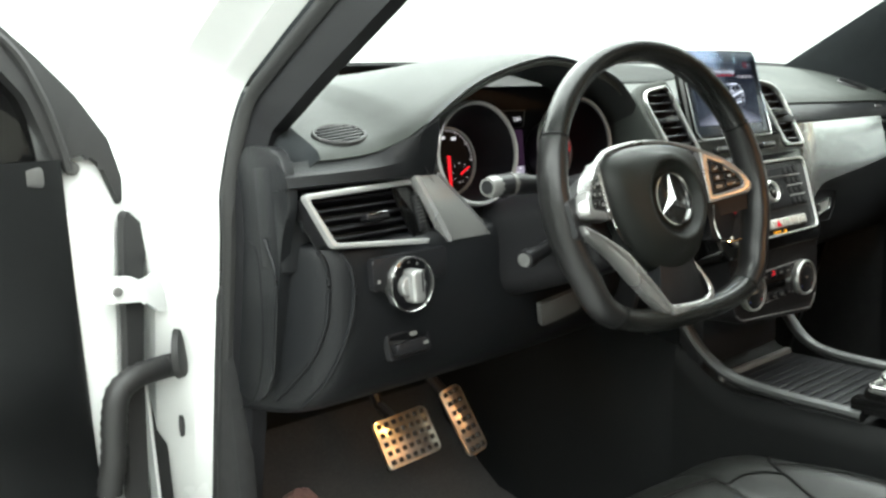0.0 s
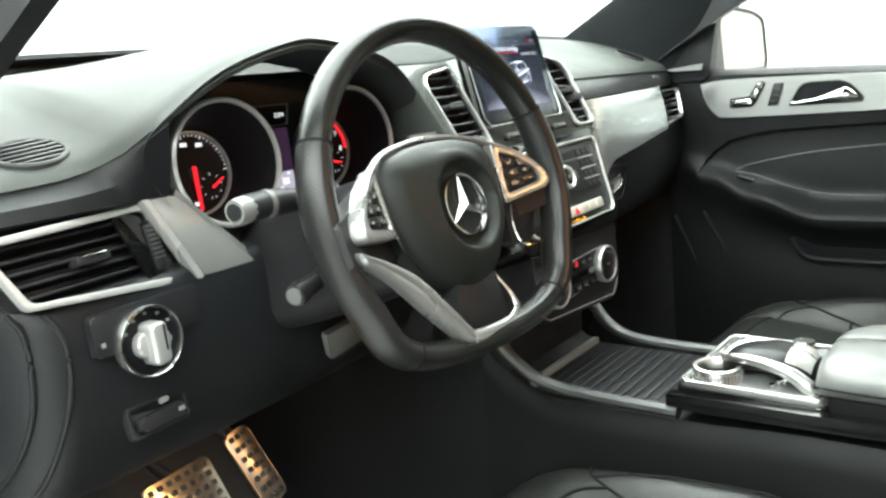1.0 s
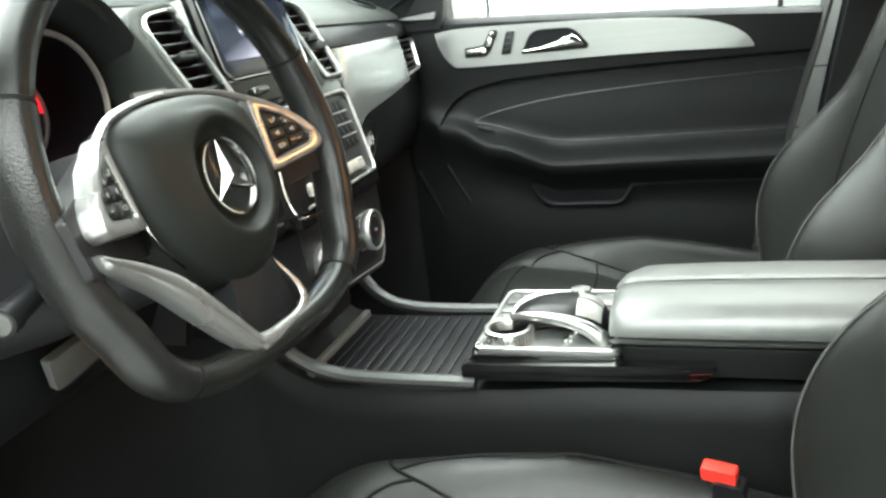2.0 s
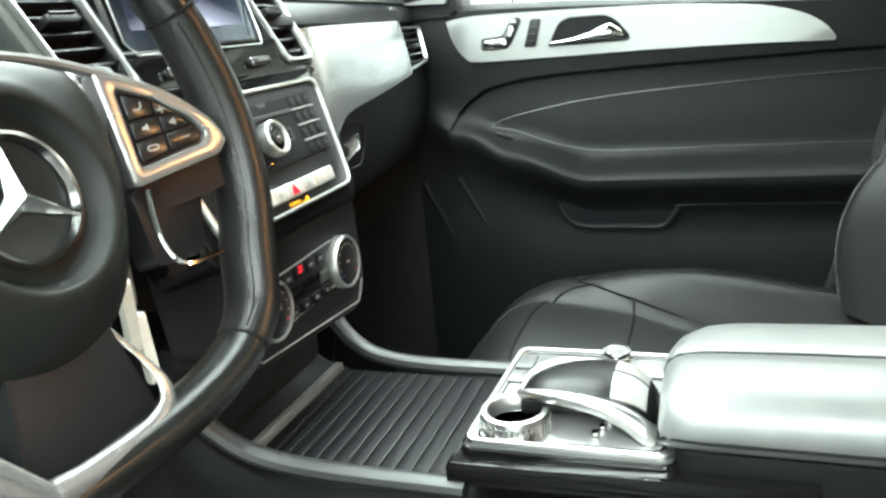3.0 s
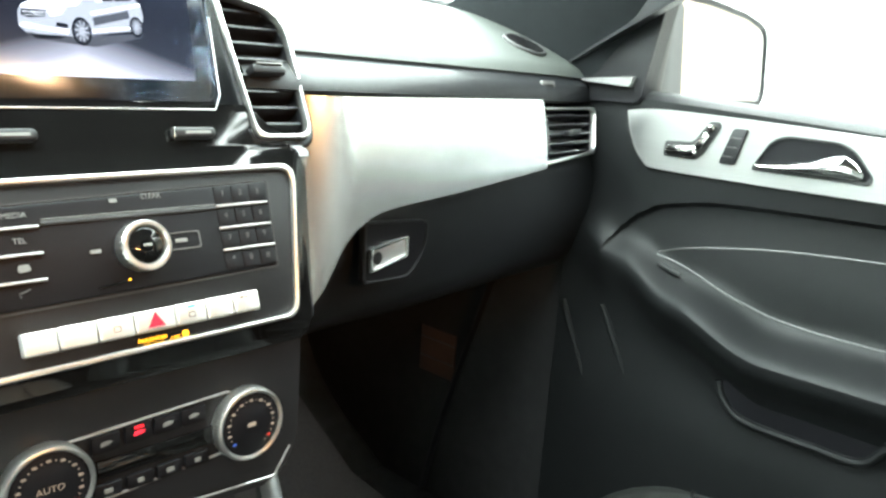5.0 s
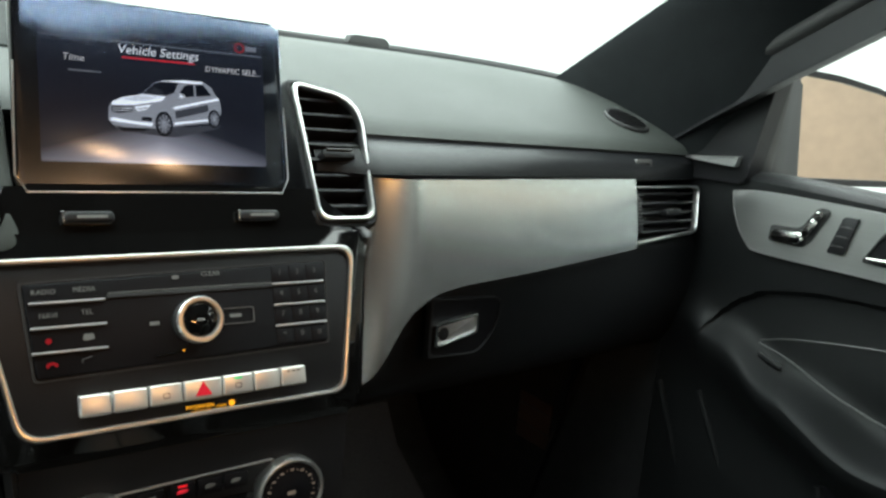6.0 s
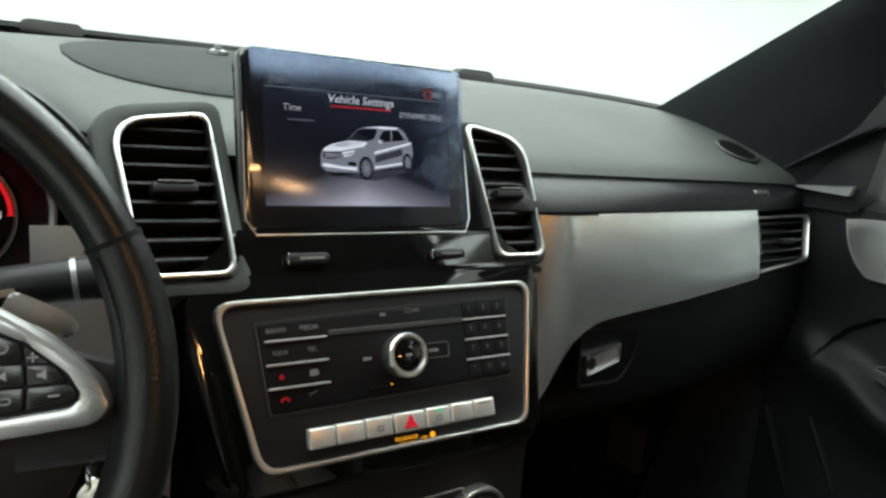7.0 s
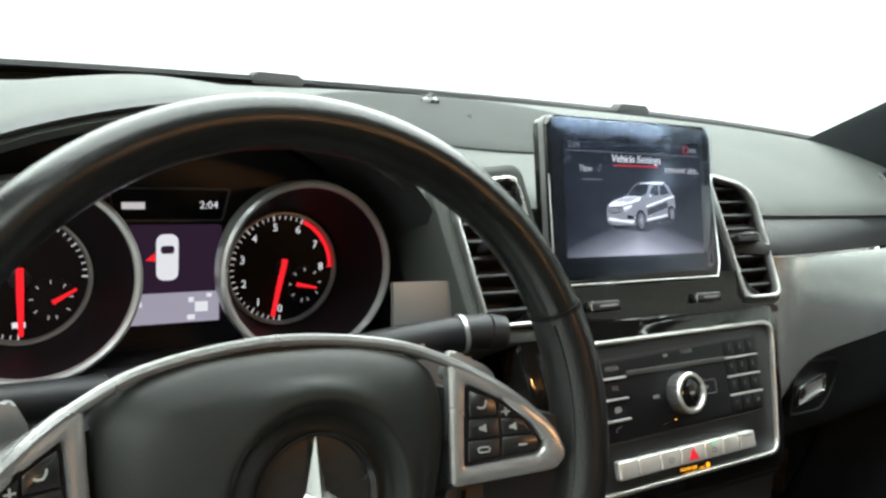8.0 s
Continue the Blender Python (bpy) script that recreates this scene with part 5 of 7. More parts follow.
for s in (-1, 1):
    BZ = HB @ T(s * 0.090, 0, -0.027) @ Matrix.Rotation(radians(-22 * s), 4, "Y")

    def flip(pts):
        return [(s * x, y) for x, y in pts][::s]
    q = [(-0.001, -0.016), (0.058, -0.012), (0.066, -0.005), (0.061, 0.010), (0.037, 0.034), (0.002, 0.053)]
    g = [(0.0075, -0.0055), (0.0490, -0.0020), (0.0530, 0.0030), (0.0475, 0.0135), (0.0305, 0.0295), (0.0110, 0.0395)]
    O_, I_ = rpoly(flip(q), 0.0045, 4), rpoly(flip(g), 0.003, 4)
    part("spoke", slab(rpoly(flip([(-0.03, -0.034), (0.076, -0.030), (0.080, 0.010), (-0.03, 0.048)]), 0.004), -0.032, -0.011, 0.003), PLASTIC, wheel, "black spoke behind the keys", m=BZ)
    bez = part("spoke_bezel", frame_slab(O_, I_, -0.011, 0.0035, 0.0024), SILVERLIGHT, wheel, "satin silver spoke bezel", m=BZ)
    part("key_field", slab(I_, -0.008, 0.0002), DIAL, bez, "black key field", m=BZ)
    for i, poly in enumerate(KEYCELLS):
        k = part("wheel_key", slab(rpoly(flip(poly), 0.0014, 3), 0.0, 0.0020, 0.0007), KEYBLACK, bez, m=BZ)
        cx, cy = sum(p[0] for p in poly) / len(poly), sum(p[1] for p in poly) / len(poly)
        M_ = BZ @ T(s * cx, cy, 0.0021)
        if i == 2:
            part("key_mark", tube([(-0.0030, 0.0014, 0), (-0.0022, -0.0002, 0), (0, -0.0012, 0), (0.0022, -0.0002, 0), (0.0030, 0.0014, 0)], 0.0006, 6), KEYMARK, k, "handset symbol", m=M_ @ T(0, 0, 0, 30))
        elif i in (1, 4):
            part("key_mark", slab([(-0.0026, -0.0009), (-0.0010, -0.0009), (0.0012, -0.0024), (0.0012, 0.0024), (-0.0010, 0.0009), (-0.0026, 0.0009)], 0, 0.0003), KEYMARK, k, m=M_)
        elif i == 0:
            part("key_mark", frame_slab(rrect(0.0072, 0.0034, 0.0016, 4), rrect(0.0056, 0.0020, 0.0009, 4), 0, 0.0003), KEYMARK, k, m=M_)
        else:
            part("key_mark", box(0.0048, 0.0009, 0.0003), KEYMARK, k, m=M_)
            if i == 5:
                part("key_mark", box(0.0009, 0.0048, 0.0003), KEYMARK, k, m=M_)
    part("paddle", slab(rpoly(flip([(0.108, 0.040), (0.142, 0.029), (0.149, 0.035), (0.141, 0.044), (0.116, 0.057)]), 0.005), -0.066, -0.060, 0.002), GREYTRIM, wheel, "silver shift paddle", m=HB)
# lower left arm: one broad silver blade with a crease along it
up_ = smooth([(-0.158, -0.017, -0.004), (-0.124, -0.033, -0.008), (-0.091, -0.055, -0.011), (-0.062, -0.090, -0.013), (-0.036, -0.126, -0.014)], 7)
low_ = smooth([(-0.156, -0.026, -0.006), (-0.121, -0.054, -0.011), (-0.096, -0.081, -0.014), (-0.072, -0.108, -0.016), (-0.050, -0.131, -0.017)], 7)
rows = []
for a, b in zip(up_, low_):
    rows.append([a.lerp(b, k) + Vector((0, 0, h)) for k, h in ((0.0, -0.010), (-0.02, -0.002), (0.10, 0.0016), (0.30, 0.0022), (0.40, 0.0002), (0.46, 0.0), (0.62, 0.0030), (0.85, 0.0022), (1.0, -0.0024), (1.0, -0.010))])
part("lower_arm", loft(rows, closed=True, cap=True), SILVERLIGHT, wheel, "creased satin silver lower spoke arm", m=HB, sharp=70)
part("lower_spoke", slab(rpoly([(-0.046, -0.128), (0.038, -0.126), (0.030, -0.070), (-0.030, -0.070)], 0.006), -0.044, -0.024, 0.003), DASHLOW, wheel, "black lower spoke", m=HB)
brk = smooth([(-0.040, -0.1275, -0.016), (-0.020, -0.1300, -0.017), (0.010, -0.1310, -0.018), (0.028, -0.1295, -0.018), (0.0395, -0.1230, -0.018), (0.0425, -0.1120, -0.019), (0.0385, -0.0960, -0.022), (0.0320, -0.0760, -0.028)], 5)
nb = len(brk) - 1
part("lower_bracket", tube(brk, [lerp(0.0072, 0.0058, min(1, i / nb / 0.5)) if i / nb < 0.5 else lerp(0.0058, 0.0019, min(1, (i / nb - 0.5) / 0.35)) for i in range(nb + 1)], 12, flat=0.6), SILVERLIGHT, wheel, "satin silver bracket of the lower spoke", m=HB)
part("spoke_line", tube(smooth([(-0.084, -0.010, -0.030), (-0.078, -0.030, -0.031), (-0.064, -0.050, -0.032), (-0.046, -0.066, -0.033), (-0.024, -0.076, -0.033)], 5), 0.0015, 6), CHROME, wheel, "thin chrome line under the airbag", m=HB)
part("spoke_line", tube(smooth([(0.097, -0.018, -0.026), (0.094, -0.040, -0.028), (0.097, -0.058, -0.028), (0.106, -0.066, -0.026), (0.127, -0.067, -0.018)], 5), 0.0015, 6), CHROME, wheel, "thin chrome line of the right spoke", m=HB)
part("spoke_infill", slab(rpoly([(0.085, -0.060), (0.125, -0.064), (0.150, -0.020), (0.088, -0.016)], 0.005), -0.046, -0.030, 0.003), PLASTIC, wheel, "black spoke infill", m=HB)
part("hub_back", lathe([(0.075, -0.040), (0.072, -0.065), (0.055, -0.085), (0, -0.085)], 32), PLASTIC, wheel, m=HB)

# ---- steering column ----
col = thing("steering_column", (-0.398, 0.28, 1.02), "black steering column shroud with control stalks", "steering column")
part("shroud", loft([[WH @ Vector((k * x, k * y - 0.012, z)) for x, y in rrect(0.150, 0.125, 0.035, 5)] for k, z in ((0.75, -0.052), (0.95, -0.065), (1.0, -0.10), (1.05, -0.20), (1.05, -0.30))], closed=True, cap=True), PLASTIC, col, "black plastic column shroud")
part("lower_cover", slab(rpoly([(-0.046, 0.020), (-0.030, -0.020), (0.040, -0.006), (0.040, 0.032)], 0.004), -0.004, 0.005, 0.002), GREYPLASTIC, col, "grey lower column cover", m=face((-0.365, 0.352, 0.962), (0, -0.40, 1)))
st = part("stalk", tube(smooth([(-0.455, 0.262, 1.152), (-0.50, 0.250, 1.156), (-0.54, 0.240, 1.160), (-0.575, 0.232, 1.161)], 4), [0.011] * 6 + [0.0125] * 7, 14), PLASTIC, col, "black indicator stalk")
part("stalk_end", tube([(-0.572, 0.232, 1.161), (-0.580, 0.2305, 1.161), (-0.589, 0.2285, 1.161)], [0.0118, 0.0122, 0.0105], 16), GREYTRIM, st, "grey stalk end")
part("stalk_cap", tube([(-0.588, 0.2287, 1.161), (-0.5905, 0.2282, 1.161)], [0.0080, 0.0076], 16), PLASTIC, st, "black cap of the stalk")
part("stalk_ring", tube([(-0.545, 0.2385, 1.1605), (-0.551, 0.2375, 1.1607)], [0.0132, 0.0132], 16), GREYPLASTIC, st)
s2 = part("stalk", tube(smooth([(-0.335, 0.272, 1.150), (-0.29, 0.262, 1.161), (-0.24, 0.252, 1.169), (-0.213, 0.246, 1.171)], 4), 0.0125, 14), PLASTIC, col, "black gear stalk")
part("stalk_ring", tube([(-0.2335, 0.2505, 1.1698), (-0.2305, 0.2500, 1.1702)], 0.0134, 16), SILVER, s2)
part("stalk_end", tube([(-0.214, 0.246, 1.171), (-0.2020, 0.2440, 1.170)], [0.0132, 0.0118], 16), PLASTIC, s2)
part("stalk_tip", tube([(-0.203, 0.2442, 1.170), (-0.1990, 0.2435, 1.1697)], [0.0055, 0.0048], 12), CHROME, s2, "bright tip of the stalk")
part("stalk_mark", box(0.016, 0.004, 0.0006), WARMMARK, s2, m=face((-0.272, 0.2450, 1.1645), (0, 0, 1), (1, -0.22, 0.18)))
ad = part("adjust_stalk", tube([(-0.455, 0.255, 1.085), (-0.50, 0.240, 1.077), (-0.528, 0.232, 1.074)], [0.008, 0.009, 0.010], 12), PLASTIC, col, "small adjuster stalk")
part("stalk_end", tube([(-0.528, 0.232, 1.074), (-0.538, 0.229, 1.073)], [0.0115, 0.0105], 16), PLASTIC, ad)
part("stalk_cap", tube([(-0.5378, 0.2291, 1.073), (-0.5395, 0.2286, 1.0729)], [0.0085, 0.0080], 16), GREYPLASTIC, ad, "grey face of the adjuster")

# ---- centre console ----
con = thing("centre_console", (0, 0.0, 0.44), "black centre console between the seats", "console")
rows = []
for y in np.linspace(-0.80, 0.34, 24):
    top = table([(-0.80, 0.84), (-0.12, 0.815), (0.05, 0.805), (0.26, 0.800), (0.34, 0.86)], y)
    w = table([(-0.8, 0.125), (0.0, 0.120), (0.2, 0.125), (0.34, 0.120)], y)
    rows.append([(x, y, z) for x, z in ((-w - 0.030, 0.43), (-w - 0.012, 0.62), (-w, top - 0.035), (-w + 0.004, top - 0.012), (-w + 0.014, top), (w - 0.014, top), (w - 0.004, top - 0.012), (w, top - 0.035), (w + 0.012, 0.62), (w + 0.030, 0.43))])
part("console_body", loft(rows, closed=True, cap=True), CONSOLEBLACK, con, "black grained console body")
for s in (-1, 1):
    path = smooth([(s * 0.112, 0.045, 0.818), (s * 0.112, 0.15, 0.818), (s * 0.114, 0.215, 0.823), (s * 0.120, 0.255, 0.838), (s * 0.128, 0.285, 0.866), (s * 0.130, 0.31, 0.90)], 5)
    part("side_rail", tube(path, 0.011, 10, flat=0.8), RAILGREY, con, "dark grey padded console rail")
part("tunnel", loft([[(x, y, z) for x, z in ((-w - 0.030, 0.43), (-w - 0.012, 0.62), (-w, h - 0.05), (-w + 0.02, h), (w - 0.02, h), (w, h - 0.05), (w + 0.012, 0.62), (w + 0.030, 0.43))] for y, w, h in ((0.335, 0.119, 0.85), (0.50, 0.125, 0.87), (0.70, 0.135, 0.88), (1.0, 0.15, 0.90))], cap=True, closed=True), DOORPAD, con, "black tunnel side panel")
part("stack_foot", box(0.215, 0.05, 0.10, 0.01, c=(0, 0.318, 0.875)), PLASTIC, con)
tray = part("roll_cover", box(0.196, 0.212, 0.008, 0.002, c=(0.0, 0.160, 0.806)), RUBBER, con, "black slatted roll cover")
for i in range(13):
    part("slat", box(0.190, 0.0150, 0.006, 0.0007, c=(0.0, 0.063 + 0.0158 * i, 0.8115)), DIAL, tray)
    # paler bar along each slat draws its edge highlight
    part("slat_glint", box(0.188, 0.0011, 0.0012, 0.0003, c=(0.0, 0.0562 + 0.0158 * i, 0.8147)), RAILGREY, tray, "thin pale line painting the highlight on the slat edge")
part("cover_edge", box(0.200, 0.010, 0.014, 0.002, c=(0.0, 0.2680, 0.814)), GREYTRIM, con, "satin metal strip at the end of the cover")

# ---- selector unit ----
sel = thing("selector_unit", (0, -0.035, 0.81), "silver control unit with touch pad and rotary knob", "control unit")
SZ = Matrix.Translation((0, -0.035, 0.852))
plate = rpoly([(-0.099, 0.084), (-0.097, -0.085), (0.090, -0.085), (0.091, 0.080)], 0.012, 4)
part("base", slab(scaled(plate, -0.004), -0.030, -0.003, 0.004, 3), GLOSS, sel, "piano black base", m=SZ)
part("side_gloss", slab(rpoly([(-0.060, 0.8225), (0.212, 0.8310), (0.222, 0.8480), (0.150, 0.8470), (-0.060, 0.8430)], [0.004, 0.012, 0.003, 0.003, 0.004], 4), 0.0, 0.016, 0.003, 3), GLOSS, sel, "piano black side strip", m=Matrix(((0, 0, -1, -0.100), (-1, 0, 0, 0), (0, 1, 0, 0), (0, 0, 0, 1))))
part("plate", slab(plate, -0.004, 0.001, 0.001), PLATESILVER, sel, "satin silver plate", m=SZ)
part("plate_rim", frame_slab(plate, scaled(plate, 0.005), 0.0, 0.005, 0.0015), ALUSAT, sel, "raised bright rim", m=SZ)
part("plate_groove", frame_slab(scaled(plate, 0.008), scaled(plate, 0.0095), 0.0, 0.0022), GLOSS, sel, m=SZ)
for i, (x, y, w, h) in enumerate(((0.060, 0.066, 0.034, 0.019), (0.060, 0.0455, 0.034, 0.018), (0.026, 0.066, 0.026, 0.019), (0.062, 0.017, 0.032, 0.030), (0.058, -0.058, 0.040, 0.036))):
    k = part("plate_key", slab(rrect(w - 0.002, h - 0.002, 0.003, 3), 0.0, 0.0034, 0.0008), SMOKEKEY if i < 2 else PLATESILVER, sel, "flat grey key", m=SZ @ T(x, y, 0))
    part("key_gap", frame_slab(rrect(w, h, 0.0036, 3), rrect(w - 0.002, h - 0.002, 0.003, 3), 0.0, 0.0014), RUBBER, k, m=SZ @ T(x, y, 0))
part("thumb_roller", lathe([(0.0140, -0.002), (0.0140, 0.010), (0.0130, 0.012), (0, 0.012)], 28), CHROME, sel, "small chrome roller", m=SZ @ T(0.0765, -0.021, 0))
dial_ = part("rotary_dial", lathe([(0.0300, 0.000), (0.0300, 0.014), (0.0290, 0.0175), (0.0265, 0.0185), (0.0240, 0.0180), (0.0225, 0.015), (0.0215, 0.004), (0, 0.003)], 48), ALUSAT, sel, "satin silver rotary dial", m=SZ @ T(-0.065, 0.047, 0))
part("dial_well", lathe([(0.0208, 0.0042), (0, 0.0042)], 32), PLATESILVER, dial_, "grey well of the dial", m=SZ @ T(-0.065, 0.047, 0))
for i in range(40):
    a = 2 * math.pi * i / 40
    part("grip", box(0.0012, 0.0016, 0.010, 0.0003), CHROME, dial_, m=SZ @ T(-0.065 + 0.0300 * math.cos(a), 0.047 + 0.0300 * math.sin(a), 0.008, math.degrees(a)))
# arched hand rest: gloss black pad, two keys silvered for their reflection, a broad silver arm down to the plate
RESTZ = [(-0.070, 0.006), (-0.064, 0.022), (-0.050, 0.0340), (-0.030, 0.0395), (-0.006, 0.0400), (0.018, 0.0365), (0.036, 0.0300), (0.046, 0.0215), (0.051, 0.012)]
RESTW = [(-0.070, 0.020), (-0.062, 0.030), (-0.045, 0.0360), (-0.010, 0.0370), (0.018, 0.0345), (0.034, 0.0290), (0.045, 0.0200), (0.051, 0.009)]


def rest_at(a, y, lift=0.0):
    """A point of the rounded top; a runs from -1 to 1 across it."""
    z, w = flow(RESTZ, y), flow(RESTW, y)
    t = min(0.020, z - 0.002)
    c = math.cos(a * math.pi / 2)
    return Vector((-0.027 + w * math.sin(a * math.pi / 2), y, z - t * (1 - max(0.0, c) ** 0.55) + lift))


rows = []
for y in np.linspace(-0.070, 0.051, 34):
    rows.append([rest_at(a, y) for a in np.linspace(-1, 1, 25)] + [Vector((-0.027 + 0.8 * flow(RESTW, y) * q, y, max(0.001, flow(RESTZ, y) - 0.026))) for q in (1, -1)])
rest = part("hand_rest", loft(rows, closed=True, cap=True), TOUCHPAD, sel, "black touch pad on an arched hand rest", m=SZ, sharp=70)
for a0, a1 in ((-0.74, -0.05), (0.05, 0.74)):
    rows = []
    for y in np.linspace(-0.061, -0.033, 10):
        rows.append([rest_at(a0, y, -0.001)] + [rest_at(lerp(a0, a1, i / 8), y, 0.0011) for i in range(9)] + [rest_at(a1, y, -0.001)])
    part("rest_key", loft(rows), SILVERBTN, rest, "key on the hand rest, its ceiling reflection painted silver", m=SZ, sharp=40)
band = smooth([(-0.030, 0.0500, 0.0150), (-0.046, 0.0440, 0.0215), (-0.0565, 0.0250, 0.0270), (-0.0625, 0.0000, 0.0280), (-0.0665, -0.0250, 0.0250), (-0.0690, -0.0450, 0.0185), (-0.0700, -0.0580, 0.0100), (-0.0680, -0.0660, 0.0020)], 6)
nb = len(band) - 1
part("side_band", tube(band, [0.0028 + 0.0075 * (i / nb) ** 0.8 for i in range(nb + 1)], 14), ALUSAT, rest, "broad satin silver arm", m=SZ)
band = smooth([(-0.024, 0.0500, 0.0150), (-0.006, 0.0430, 0.0225), (0.0040, 0.0240, 0.0280), (0.0085, 0.0000, 0.0280), (0.0100, -0.0250, 0.0250), (0.0085, -0.0450, 0.0185), (0.0040, -0.0600, 0.0060)], 6)
part("side_band", tube(band, [0.0026 + 0.0030 * math.sin(math.pi * i / (len(band) - 1)) for i in range(len(band))], 12), ALUSAT, rest, "slim satin silver band", m=SZ)
for i in range(3):
    part("small_switch", box(0.009, 0.006, 0.007, 0.0015), CHROME, sel, m=SZ @ T(-0.074 + 0.012 * i, -0.022 - 0.004 * i, 0.004))

# ---- armrest ----
armr = thing("armrest", (0.0, -0.3, 0.82), "padded leather armrest, sheen painted silver-grey, with a stitched crease", "armrest")
rows = []
for y, k, dz in ((-0.107, 0.78, -0.0300), (-0.1075, 0.87, -0.0200), (-0.110, 0.93, -0.0120), (-0.116, 0.972, -0.0055), (-0.126, 0.992, -0.0015), (-0.140, 1.0, 0.0), (-0.17, 1.0, 0.001), (-0.22, 1.0, 0.002), (-0.30, 1.0, 0.003), (-0.50, 1.0, 0.003), (-0.60, 1.0, 0.002)):
    row = []
    for x, z in ((-0.090, 0.8600), (-0.0975, 0.8640), (-0.1020, 0.8710), (-0.1035, 0.8790), (-0.1015, 0.8880), (-0.0965, 0.8960), (-0.0885, 0.9020), (-0.0780, 0.9055), (-0.060, 0.9072), (-0.035, 0.9076), (-0.0155, 0.9070), (-0.0136, 0.9056), (-0.0120, 0.9032), (-0.0104, 0.9056), (-0.0085, 0.9066), (0.010, 0.9062), (0.035, 0.9053), (0.058, 0.9025), (0.076, 0.8970), (0.0900, 0.8905), (0.0990, 0.8820), (0.1020, 0.8740), (0.1000, 0.8660), (0.0930, 0.8600)):
        back_ = 0.050 * max(0.0, (x - 0.015) / 0.085) ** 1.6 * max(0.0, 1 - (-0.107 - y) / 0.22)
        row.append((x * k, y - back_, max(0.860, z + dz * min(1, (z - 0.860) / 0.03))))
    rows.append(row)
part("lid", loft(rows, closed=True, cap=True), ARMLEATHER, armr, "smooth leather lid with its sheen painted pale", sharp=50)
part("crease_line", tube([(-0.0120, -0.1085, 0.8860), (-0.0120, -0.1120, 0.8955), (-0.0120, -0.120, 0.9020), (-0.0120, -0.138, 0.9050), (-0.0120, -0.22, 0.9072), (-0.0120, -0.35, 0.9082), (-0.0120, -0.60, 0.9074)], 0.0022, 8), STITCH, armr, "dark gap between the two lid halves")
part("lid_base", slab(rpoly([(-0.096, -0.116), (-0.098, -0.60), (0.096, -0.60), (0.090, -0.150)], 0.02), 0.828, 0.8615, 0.004), CONSOLEBLACK, armr, "black armrest box")
part("lid_seam", tube(smooth([(-0.1030, -0.60, 0.8735), (-0.1030, -0.2, 0.8735), (-0.1025, -0.140, 0.8735), (-0.0985, -0.116, 0.8735), (-0.086, -0.1075, 0.8720), (0.05, -0.1085, 0.8720)], 5), 0.0014, 6), STITCH, armr)


